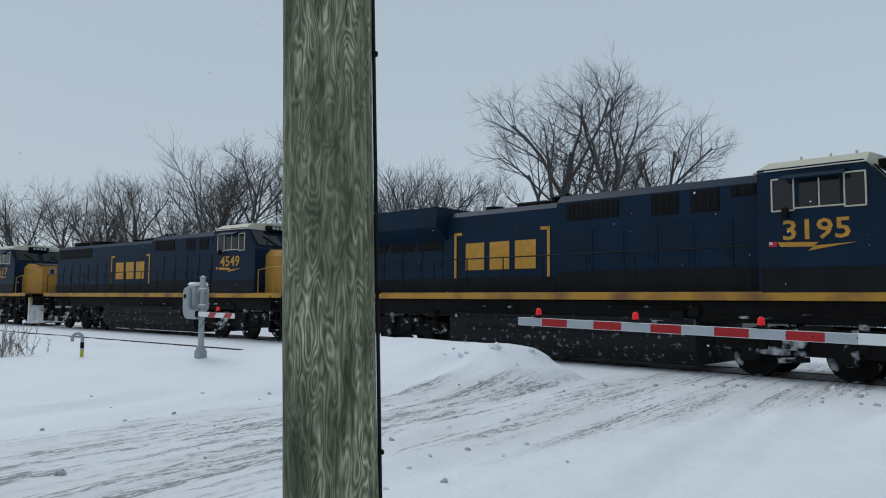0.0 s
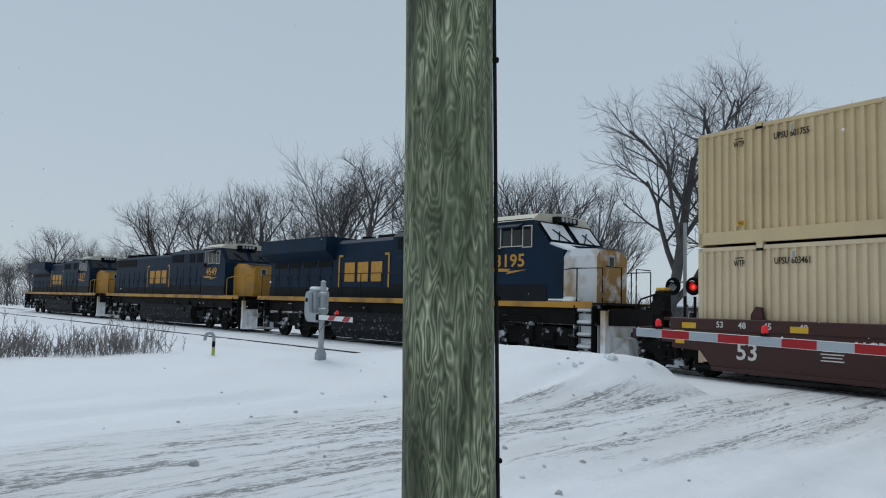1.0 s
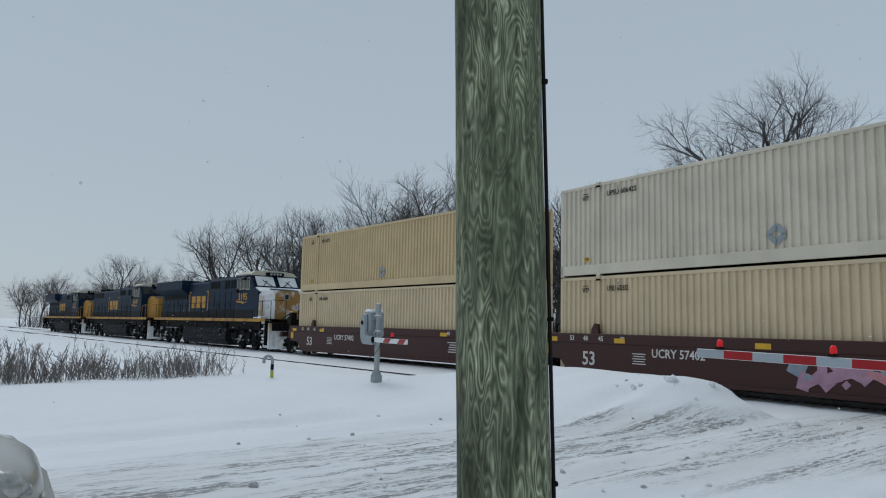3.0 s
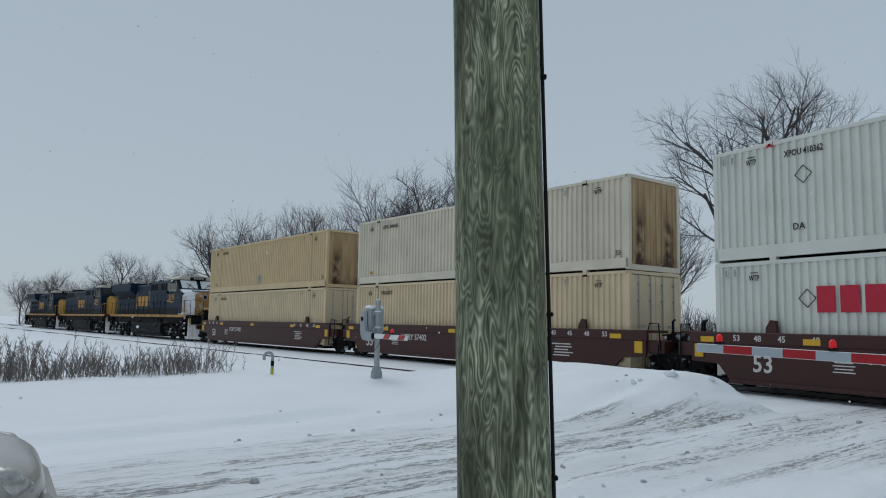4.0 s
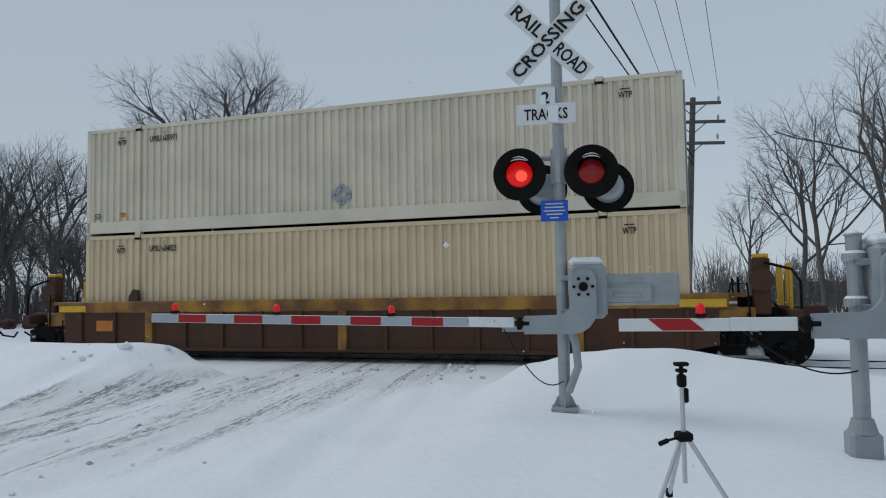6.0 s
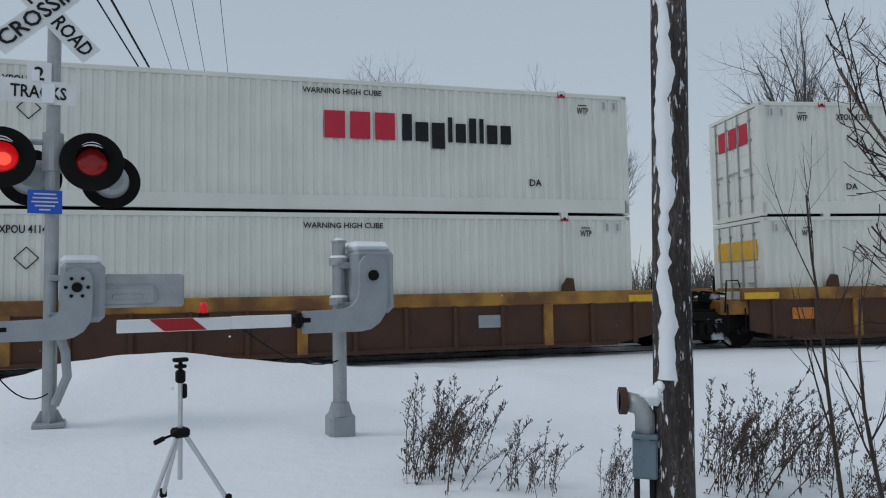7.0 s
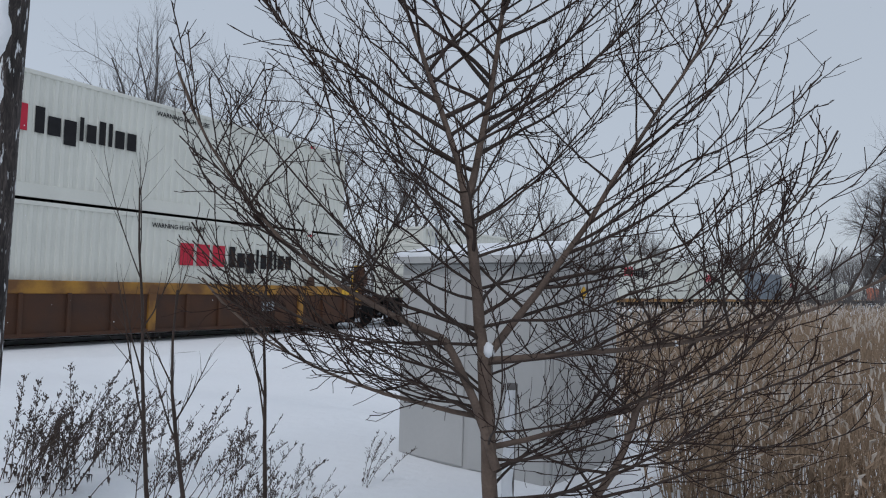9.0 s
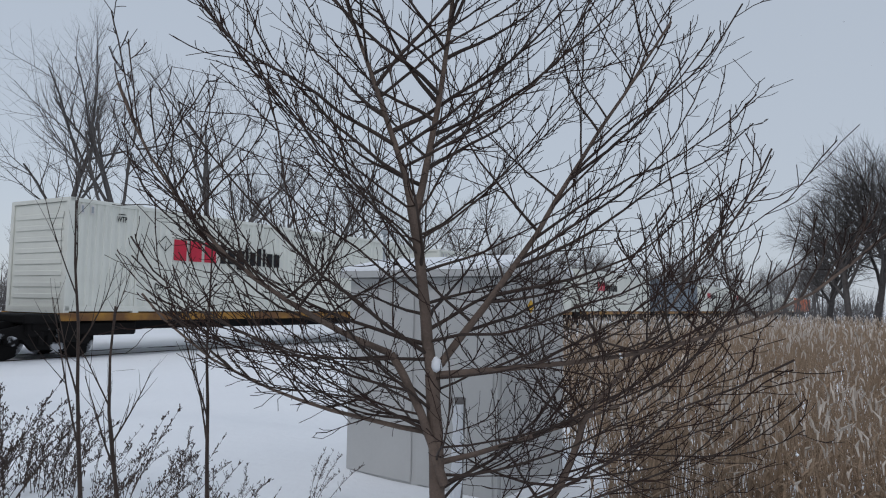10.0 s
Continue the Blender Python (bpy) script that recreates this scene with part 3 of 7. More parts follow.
def bars_logo(parent, x, z, y, height, side=-1):
    """The carrier's mark as plain shapes: three red blocks, then a row of black ones."""
    red, black, u = Mesh(), Mesh(), height
    face = lambda a, b, c, d, mb: mb.box((x + (a + b) / 2 * u, y, z + (c + d) / 2 * u), ((b - a) * u, 0.006, (d - c) * u), bevel=0.002)
    for k in range(3):
        face(k * 0.92, k * 0.92 + 0.74, 0, 1, red)
    a = 2.86
    for w, lo, hi in ((0.36, 0, 1), (0.5, 0, 0.72), (0.5, -0.26, 0.72), (0.17, 0, 0.95), (0.4, 0, 0.72), (0.28, 0, 0.95), (0.17, 0, 0.95), (0.42, 0, 0.72), (0.42, 0, 0.72)):
        face(a, a + w, lo, hi, black)
        a += w + 0.13
    part("logo_mark", red, LOGORED, parent, "red logo shapes")
    part("logo_word", black, LETTER, parent, "black logo shapes")


def container(paint, label, code="", logo=(), marks=True, door_at=0, end_paint=None, red_tags=False, length=15.55, smooth_side=False, apron=0.17, code_width=0.85):
    """A 53-foot corrugated steel box: frame, side panels, roof, one end with doors, one plain end."""
    H, W, L = 2.896, 2.59, length
    top = thing("shipping_container", label, "shipping container", "containers on the train")
    frame_m = Mesh()
    for s in (-1, 1):
        frame_m.box((0, s * (W / 2 - 0.05), 0.03 + apron / 2), (L - 0.04, 0.10, apron - 0.03), bevel=0.008)
        frame_m.box((0, s * (W / 2 - 0.04), H - 0.05), (L - 0.04, 0.08, 0.10), bevel=0.008)
        for e in (-1, 1):
            frame_m.box((e * (L / 2 - 0.07), s * (W / 2 - 0.07), H / 2), (0.14, 0.14, H - 0.01), bevel=0.01)
            frame_m.box((e * 6.06, s * (W / 2 - 0.045), H / 2), (0.10, 0.096, H - 0.02), bevel=0.01)
            frame_m.box((e * 6.06, s * (W / 2 - 0.06), H - 0.02), (0.18, 0.15, 0.12), bevel=0.01)
            frame_m.box((e * 6.06, s * (W / 2 - 0.06), 0.06), (0.18, 0.15, 0.12), bevel=0.01)
    for e in (-1, 1):
        frame_m.box((e * (L / 2 - 0.06), 0, 0.08), (0.12, W - 0.2, 0.16))
        frame_m.box((e * (L / 2 - 0.06), 0, H - 0.05), (0.12, W - 0.2, 0.10))
    part("frame", frame_m, paint, top)
    pitch, deep = 0.217, 0.028 if smooth_side else 0.055
    for s in (-1, 1):
        mb, xs = Mesh(), []
        x = -L / 2 + 0.13
        while x < L / 2 - 0.15:
            for dx, d in ((0, 0), (0.085, 0), (0.110, deep), (0.192, deep)):
                if x + dx < L / 2 - 0.13:
                    xs.append((x + dx, d))
            x += pitch
        xs.append((L / 2 - 0.13, 0))
        for px, d in xs:
            mb.v += [(px, s * (W / 2 - 0.022 - d), apron - 0.005), (px, s * (W / 2 - 0.022 - d), H - 0.09)]
        for i in range(len(xs) - 1):
            mb.f.append((2 * i, 2 * i + 2, 2 * i + 3, 2 * i + 1))
            mb.m.append(0)
        part("side_panel", mb, paint, top)
    roof = Mesh()
    roof.box((0, 0, H - 0.03), (L - 0.1, W - 0.12, 0.03))
    part("roof", roof, FROSTED, top)
    floor = Mesh()
    floor.box((0, 0, 0.14), (L - 0.2, W - 0.2, 0.06))
    part("floor", floor, BLACK, top)
    for e in (-1, 1):
        xe = e * (L / 2 - 0.035)
        if e == door_at:
            for s in (-1, 1):
                d = Mesh()
                d.box((xe, s * 0.595, H / 2 + 0.02), (0.05, 1.17, H - 0.28), bevel=0.01)
                for z in (0.7, 1.25, 1.8, 2.35):
                    d.box((xe + e * 0.028, s * 0.595, z), (0.012, 1.0, 0.30), bevel=0.005)
                leaf = part("door", d, end_paint or paint, top)
                for yy in (0.30, 0.88):
                    r = Mesh()
                    r.tube([(xe + e * 0.065, s * yy, 0.12), (xe + e * 0.065, s * yy, H - 0.1)], 0.02, 6)
                    for z in (0.5, 1.1, 2.0, 2.5):
                        r.box((xe + e * 0.05, s * yy, z), (0.05, 0.10, 0.05))
                    r.box((xe + e * 0.075, s * (yy - 0.15), 1.25), (0.02, 0.34, 0.035))
                    part("lock_rod", r, STEEL, leaf)
        else:
            d = Mesh()
            d.box((xe - e * 0.02, 0, H / 2 + 0.02), (0.03, W - 0.26, H - 0.26))
            wall = part("end_wall", d, end_paint or paint, top)
            for k in range(8):
                d = Mesh()
                if end_paint is STAINED:
                    d.box((xe + e * 0.002, -1.015 + k * 0.29, H / 2 + 0.02), (0.03, 0.14, H - 0.4), bevel=0.012)
                else:
                    d.box((xe + e * 0.005, 0, 0.42 + k * 0.29), (0.03, W - 0.5, 0.13), bevel=0.012)
                part("rib", d, end_paint or paint, wall)
    ys = -W / 2 - 0.001
    if marks:
        for e in (-1, 1):
            lettering("marking", "WTP", 0.15, LETTER, top, pose(e * 6.6, ys - 0.006, 2.47) @ FRONT, width=0.29)
            bar = Mesh()
            bar.box((e * 6.6, ys - 0.003, 2.61), (0.22, 0.006, 0.022))
            part("marking_bar", bar, LETTER, top)
            for k in (0.35, 0.62) if red_tags else (2.55,):
                slot = Mesh()
                slot.box((e * (L / 2 - k), ys, 2.63), (0.11, 0.012, 0.24), bevel=0.004)
                slot.box((e * (L / 2 - k), ys - 0.004, 2.63), (0.06, 0.012, 0.17), mi=1)
                part("vent", slot, [LETTERWHITE if red_tags else paint, GREYPAINT], top)
        diamond = Mesh()
        xd = -0.1 if not red_tags else -5.2
        for a in range(4):
            t = a * math.pi / 2 + math.pi / 4
            diamond.box((xd + 0.15 * math.cos(t), ys - 0.003, 1.95 * (red_tags or 0.36) + 0.15 * math.sin(t)), (0.30, 0.006, 0.02 if red_tags else 0.13), Matrix.Rotation(-(t + math.pi / 2), 3, "Y"))
        part("diamond_placard", diamond, LETTER if red_tags else GREYPAINT, top)
        if red_tags:
            for e in (-1, 1):
                lettering("marking", "DA", 0.16, LETTER, top, pose(e * 5.35, ys - 0.006, 0.72) @ FRONT)
        else:
            if apron > 0.3:
                lettering("marking", "53", 0.15, LETTER, top, pose((L / 2 - 0.40) * (-1 if door_at == 1 else 1), ys - 0.006, 0.50) @ FRONT)
            plate = Mesh()
            plate.box((-6.55, ys - 0.003, 0.52), (0.24, 0.008, 0.12), bevel=0.003)
            for k in range(3):
                plate.box((-6.55, ys - 0.008, 0.555 - 0.035 * k), (0.18 - 0.03 * k, 0.004, 0.014), mi=1)
            part("caution_plate", plate, [YELLOW, LETTER], top)
    if code:
        lettering("container_number", code, 0.16, LETTER, top, pose(-5.68 + code_width / 2, ys - 0.006, 2.5) @ FRONT, width=code_width)
        for e in (-1, 1):
            tag = Mesh()
            tag.box((e * 6.06, ys - 0.002, H - 0.07), (0.19, 0.02, 0.13), bevel=0.004)
            if red_tags:
                tag.box((e * 6.06, ys - 0.012, H - 0.07), (0.07, 0.01, 0.05), mi=1)
            part("corner_casting", tag, [LOGORED if red_tags else BLACK, LETTER], top)
    if red_tags:
        lettering("marking", "WARNING HIGH CUBE", 0.12, LETTER, top, pose(0.9, ys - 0.006, 2.62) @ FRONT)
    for (lx, lz, lh) in logo:
        bars_logo(top, lx, lz, ys - 0.004, lh)
    return top


def end_logo(top, e, z, h):
    mb = Mesh()
    x = e * (15.55 / 2 + 0.012)
    for k in range(3):
        mb.box((x, -0.55 + 0.55 * k, z), (0.012, 0.40, h), bevel=0.004)
    part("logo_mark", mb, LOGORED, top, "red logo shapes")


def well_car(style, label, left_truck=True, right_truck=False, coupler=0, number=""):
    """A deep well car for two stacked containers: fish-bellied sides, chords, posts, end platforms, trucks."""
    amber = style == "amber"
    top = thing("well_car", label, "railway car", "well cars of the train")
    side_paint, chord_paint = (RUSTY, AMBER) if amber else (MAROON, MAROON)
    out = [(-8.45, 1.2), (8.45, 1.2), (8.45, 0.72), (7.6, 0.68), (7.2, 0.22), (-7.2, 0.22), (-7.6, 0.68), (-8.45, 0.72)] if not amber else \
        [(-8.3, 1.2), (8.3, 1.2), (8.3, 0.45), (7.3, 0.26), (-7.3, 0.26), (-8.3, 0.45)]
    for s in (-1, 1):
        mb = Mesh()
        mb.prism(out, s * 1.40 - 0.03, s * 1.40 + 0.03)
        side = part("side_sill", mb, side_paint, top)
        ch = Mesh()
        ch.box((0, s * 1.40, 1.34), (17.0, 0.13, 0.30), bevel=0.02)
        part("top_chord", ch, chord_paint, side)
        bt = Mesh()
        bt.box((0, s * 1.41, 0.27), (14.5, 0.16, 0.09), bevel=0.01)
        part("bottom_chord", bt, side_paint, side)
        n = 15 if amber else 0
        for k in range(n):
            x = -7.7 + k * 1.1
            wide = k % 5 == 2
            p = Mesh()
            p.box((x, s * 1.46, 0.74), (0.22 if wide else 0.09, 0.09, 0.94), bevel=0.01)
            part("side_post", p, AMBER if wide else RUSTY, side)
        for x in (-6.06, 6.06):
            g = Mesh()
            g.prism([(x - 0.16, 1.45), (x + 0.16, 1.45), (x + 0.12, 1.78), (x - 0.02, 1.8), (x - 0.14, 1.62)], s * 1.37 - 0.05, s * 1.37 + 0.05)
            part("container_guide", g, RUSTY if amber else MAROON, side)
    fl = Mesh()
    for x in (-7.6, -6.06, -3, 0, 3, 6.06, 7.6):
        fl.box((x, 0, 0.29), (0.5, 2.76, 0.10))
    fl.box((0, -0.9, 0.31), (15.6, 0.25, 0.06)), fl.box((0, 0.9, 0.31), (15.6, 0.25, 0.06))
    part("well_floor", fl, BLACK, top)
    for e in (-1, 1):
        pl = Mesh()
        pl.box((e * 8.55, 0, 1.02), (0.9, 2.7, 0.36), bevel=0.03)
        pl.prism([(e * 8.5, -0.45), (e * 9.15, -0.3), (e * 9.15, 0.3), (e * 8.5, 0.45)], 0.86, 1.16, "z")
        pl.box((e * 8.6, -1.1, 1.45), (0.5, 0.35, 0.08)), pl.box((e * 8.6, 0.0, 1.3), (0.35, 0.5, 0.3), bevel=0.04)
        part("end_platform", pl, AMBER if amber else MAROON, top)
        sn = Mesh()
        sn.box((e * 8.62, 0.4, 1.26), (0.7, 1.5, 0.09), bevel=0.04)
        part("snow_cap", sn, SNOW, top)
        jt = Mesh()
        jt.box((e * 9.1, 0, 1.0), (0.9, 1.5, 0.36), bevel=0.05)
        jt.box((e * 9.0, -0.75, 1.25), (0.5, 0.3, 0.28), bevel=0.05), jt.tube([(e * 8.8, 0.35, 1.3), (e * 9.3, 0.35, 1.3)], 0.13, 12)
        jt.tube([(e * 8.7, -1.0, 1.35), (e * 9.2, -0.8, 1.42), (e * 9.5, -0.5, 1.2)], 0.025, 6)
        part("joint", jt, ICEDARK, top)
        for y in (-0.55, 0.95):
            rl = Mesh()
            rl.tube([(e * 8.75, y, 1.15), (e * 8.75, y, 1.75), (e * 8.75, y + 0.1, 1.8)], 0.028 if amber else 0.035, 6)
            part("handrail", rl, BLACK, top)
        hr = Mesh()
        hr.tube([(e * 8.5, -1.38, 1.5), (e * 8.55, -1.38, 1.68), (e * 8.85, -1.38, 1.68), (e * 8.9, -1.36, 0.9)], 0.02, 6)
        hr.tube([(e * 8.85, -1.4, 1.1), (e * 8.85, -1.4, 0.45), (e * 8.4, -1.4, 0.45), (e * 8.4, -1.4, 1.0)], 0.02, 6)
        part("ladder", hr, BLACK, top)
    if left_truck:
        truck(top, -9.2 if not coupler & 1 else -8.75)
    if right_truck:
        truck(top, 9.2 if not coupler & 2 else 8.75)
    for bit, e in ((1, -1), (2, 1)):
        if coupler & bit:
            ext = Mesh()
            ext.box((e * 9.5, 0, 1.05), (1.9, 0.9, 0.3), bevel=0.03), ext.box((e * 9.75, 0, 1.02), (0.25, 2.7, 0.26), bevel=0.02)
            ext.box((e * 10.75, 0, 0.84), (1.1, 0.22, 0.2), bevel=0.04), ext.box((e * 11.15, 0.05, 0.84), (0.3, 0.36, 0.3), bevel=0.06)
            part("draft_sill", ext, RUSTY if amber else MAROON, top)
            wh = Mesh()
            wh.box((e * 9.15, -0.95, 1.62), (0.34, 0.30, 1.15), bevel=0.03)
            wh.tube([(e * 9.15, -1.10, 1.75), (e * 9.15, -1.17, 1.75)], 0.24, 16)
            part("hand_brake", wh, RUSTY if amber else BLACK, top)
            cap = Mesh()
            cap.box((e * 9.15, -0.95, 2.24), (0.30, 0.26, 0.08), bevel=0.02)
            part("stand_cap", cap, YELLOW, top)
            bend = Mesh()
            bend.tube([(e * 9.85, -1.2, 1.1), (e * 9.85, -1.2, 1.7), (e * 9.7, -1.2, 1.95), (e * 9.2, -1.15, 2.1)], 0.028, 6)
            part("grab_rail", bend, BLACK, top)
            for y in (-0.6, -0.15, 0.75, 1.2):
                st = Mesh()
                st.box((e * 9.75, y, 1.6), (0.075, 0.075, 1.0), bevel=0.015)
                part("end_post", st, YELLOW if amber else BLACK, top)
            ho = Mesh()
            ho.tube([(e * 10.5, 0.2, 0.8), (e * 10.8, 0.22, 0.5), (e * 11.2, 0.2, 0.45), (e * 11.4, 0.1, 0.6)], 0.03, 6)
            part("air_hose", ho, RUBBER, top)
    ys = -1.43
    if not amber:
        for k, x in enumerate((-7.9, -5.0, -0.4, 4.6, 7.4)):
            pl = Mesh()
            pl.box((x, ys - 0.04, 1.3), (0.42, 0.01, 0.14), bevel=0.003)
            part("reflector", pl, YELLOW, top)
        for x, w in ((-7.0, "53"), (-6.4, "48"), (-5.75, "45"), (-4.9, "40"), (4.9, "40"), (5.6, "45"), (6.3, "48"), (7.0, "53")):
            lettering("marking", w, 0.15, LETTERWHITE, top, pose(x, ys - 0.042, 1.34) @ FRONT)
        lettering("marking", "53", 0.42, LETTERWHITE, top, pose(-6.3, ys - 0.004, 0.72) @ FRONT)
        if number:
            lettering("car_number", number, 0.24, LETTERWHITE, top, pose(-2.95, ys - 0.004, 0.98) @ FRONT, width=1.75)
        for k in range(5):
            sm = Mesh()
            sm.box((5.2 + 0.1 * (k % 2), ys, 1.0 - k * 0.09), (0.8 - 0.1 * (k % 3), 0.01, 0.035))
            part("stencil_bar", sm, LETTERWHITE, top)
            sm = Mesh()
            sm.box((-4.3, ys, 0.95 - k * 0.07), (0.5 - 0.08 * (k % 2), 0.01, 0.025))
            part("stencil_bar", sm, LETTERWHITE, top)
        for x in (-8.2, 8.2):
            ac = Mesh()
            ac.box((x, ys - 0.01, 1.0), (0.28, 0.02, 0.34), bevel=0.01)
            part("end_panel", ac, YELLOW, top)
    else:
        for x in (-8.0, 8.0):
            ac = Mesh()
            ac.box((x, -1.475, 1.30), (0.9, 0.01, 0.16), bevel=0.004)
            part("yellow_panel", ac, YELLOW, top)
        for x, p in ((-6.9, "amber"), (4.15, "grey")):
            g = Mesh()
            g.box((x, ys - 0.02, 0.85), (0.62, 0.02, 0.28), bevel=0.006)
            part("placard", g, LOGOGOLD if p == "amber" else GREYPAINT, top)
    return top


LOGOGOLD = material("orange_placard", (0.50, 0.17, 0.03), 0.6, 0, 0.15, 5, 0, 30)


def spine_car(label):
    """A spine car: slim centre sill, cross arms, trucks at the ends, carrying one container."""
    top = thing("spine_car", label, "railway car", "spine cars of the train")
    mb = Mesh()
    mb.box((0, 0, 0.85), (17.6, 0.6, 0.42), bevel=0.03)
    for x in (-8.1, -6.06, 0, 6.06, 8.1):
        mb.box((x, 0, 1.0), (0.4, 2.5, 0.16), bevel=0.02)
    part("centre_sill", mb, LOCOGREY, top)
    sl = Mesh()
    for s in (-1, 1):
        sl.box((0, s * 1.25, 1.02), (16.4, 0.12, 0.2), bevel=0.02)
    part("side_rail", sl, AMBER, top)
    for s in (-1, 1):
        for x in (-7.9, 7.9):
            p = Mesh()
            p.box((x, s * 1.26, 0.75), (0.5, 0.05, 0.7), bevel=0.02)
            part("ladder", p, BLACK, top)
    gear = Mesh()
    gear.box((-7.4, 0, 0.72), (3.0, 2.3, 0.36), bevel=0.05), gear.box((-8.6, 0, 0.98), (0.9, 2.6, 0.22), bevel=0.03)
    part("underframe", gear, BLACK, top)
    truck(top, -8.3)
    return top


def locomotive(number, label, wing=True, nose_paint=None):
    """A six-axle diesel: sill, hood with radiator wing, cab, snow-plastered nose, tank, trucks, rails."""
    top = thing("diesel_locomotive", label, "locomotive", "locomotives of the train")
    mb = Mesh()
    mb.box((0, 0, 1.42), (20.4, 2.6, 0.5), bevel=0.03)
    part("underframe", mb, BLACK, top)
    for s in (-1, 1):
        mb = Mesh()
        mb.box((-0.3, s * 1.5, 1.76), (20.0, 0.06, 0.19), bevel=0.01)
        part("sill_stripe", mb, SILL, top)
    mb = Mesh()
    mb.box((0, 0, 1.80), (20.4, 2.98, 0.06))
    part("walkway", mb, BLACK, top)
    mb = Mesh()
    mb.prism([(-0.98, 1.83), (0.98, 1.83), (0.98, 4.2), (0.82, 4.36), (-0.82, 4.36), (-0.98, 4.2)], -10.0, -0.2, "x")
    mb.prism([(-1.10, 1.83), (1.10, 1.83), (1.10, 4.30), (0.9, 4.5), (-0.9, 4.5), (-1.10, 4.30)], -0.2, 5.3, "x")
    hood = part("hood", mb, LOCOBLUE, top)
    if wing:
        mb = Mesh()
        mb.prism([(-1.0, 3.5), (1.0, 3.5), (1.5, 3.9), (1.5, 4.52), (-1.5, 4.52), (-1.5, 3.9)], -10.2, -4.4, "x")
        part("radiator_wing", mb, LOCOBLUE, top)
        for s in (-1, 1):
            for k in range(4):
                mb = Mesh()
                mb.prism([(-9.6 + k * 1.3, 3.2), (-8.5 + k * 1.3, 3.2), (-8.5 + k * 1.3, 3.48), (-9.6 + k * 1.3, 3.48)], s * 0.99, s * 1.01)
                part("radiator_screen", mb, BLACK, top)
    else:
        for s in (-1, 1):
            mb = Mesh()
            mb.box((-8.0, s * 0.985, 3.95), (3.6, 0.04, 0.5), bevel=0.01)
            part("radiator_screen", mb, BLACK, top)
    for s in (-1, 1):
        for k, (x, w, z, h) in enumerate([(0.9, 1.6, 4.02, 0.46), (2.95, 0.7, 4.0, 0.52), (3.95, 0.7, 4.0, 0.52), (4.85, 0.55, 4.15, 0.25)]):
            mb = Mesh()
            mb.box((x, s * 1.105, z), (w, 0.03, h), bevel=0.008)
            n = int(w / 0.14)
            for j in range(n):
                mb.box((x - w / 2 + (j + 0.5) * w / n, s * 1.122, z), (0.05, 0.015, h - 0.06), mi=1)
            part("louvre", mb, [BLACK, LOCOGREY], top)
        for k in range(16):
            x = -9.6 + k * 0.92
            if abs(x + 2.3) < 2.0 and s < 0:
                continue
            y = s * (0.985 if x < -0.3 else 1.105)
            mb = Mesh()
            mb.box((x, y, 2.66), (0.80, 0.03, 1.36 if x < -0.3 else 1.7), bevel=0.012)
            mb.box((x + 0.3, y + s * 0.02, 2.7), (0.04, 0.03, 0.16))
            part("hood_door", mb, LOCOBLUE, hood)
    for x in (-8.6, -6.8):
        mb = Mesh()
        mb.tube([(x, 0, 4.36), (x, 0, 4.58 if not wing else 4.54)], 0.7, 16)
        part("roof_fan", mb, BLACK, top)
    mb = Mesh()
    mb.box((-1.6, 0, 4.45), (1.1, 0.8, 0.2), bevel=0.04)
    part("roof_hatch", mb, BLACK, top)
    mb = Mesh()
    mb.tube([(-3.3, 0, 4.36), (-3.3, 0, 4.55)], 0.3, 12)
    part("exhaust_stack", mb, BLACK, top)
    mb = Mesh()
    for y in (-0.2, 0, 0.2):
        mb.tube([(-1.0, y, 4.62), (-0.6, y, 4.62), (-0.45, y, 4.62)], [0.03, 0.05, 0.1], 8)
    mb.box((-0.9, 0, 4.53), (0.1, 0.5, 0.12))
    part("air_horn", mb, BLACK, top)
    cab = Mesh()
    if nose_paint:
        cab.prism([(5.3, 1.83), (8.05, 1.83), (8.05, 3.62), (7.35, 4.48), (5.3, 4.48)], -1.52, 1.52)
    else:
        cab.prism([(5.3, 1.83), (8.62, 1.83), (8.62, 3.42), (8.05, 3.62), (7.35, 4.48), (5.3, 4.48)], -1.52, 1.52)
    cab_ob = part("cab", cab, LOCOBLUE, top)
    rf = Mesh()
    rf.prism([(-1.56, 4.42), (1.56, 4.42), (1.22, 4.66), (0, 4.76), (-1.22, 4.66)], 5.45, 7.4, "x")
    rf.add([(5.2, -1.53, 4.42), (5.2, 1.53, 4.42), (5.45, 1.22, 4.655), (5.45, -1.22, 4.655), (5.45, 1.53, 4.42), (5.45, -1.53, 4.42)], [(0, 1, 2, 3), (1, 4, 2), (0, 3, 5), (0, 5, 4, 1)])
    for x in (5.9, 6.5, 7.0):
        rf.tube([(x, -0.5, 4.7), (x, -0.5, 4.86)], 0.03, 6)
    part("cab_roof", rf, CREAM, top)
    for s in (-1, 1):
        y = s * 1.525
        mb = Mesh()
        for x0, x1 in ((5.62, 6.02), (6.14, 6.50), (6.56, 6.92), (7.02, 7.36)):
            mb.box(((x0 + x1) / 2, y, 3.90), (x1 - x0, 0.02, 0.56 if 6.1 < x0 < 6.9 else 0.64), bevel=0.006)
        part("side_window", mb, DARKGLASS, cab_ob)
        mb = Mesh()
        for x in (5.60, 6.04, 6.53, 7.00, 7.38):
            mb.box((x, y, 3.90), (0.03, 0.035, 0.70 if x != 6.53 else 0.58))
        for x0, x1 in ((5.60, 6.04), (7.00, 7.38)):
            for z in (3.56, 4.24):
                mb.box(((x0 + x1) / 2, y, z), (x1 - x0, 0.035, 0.03))
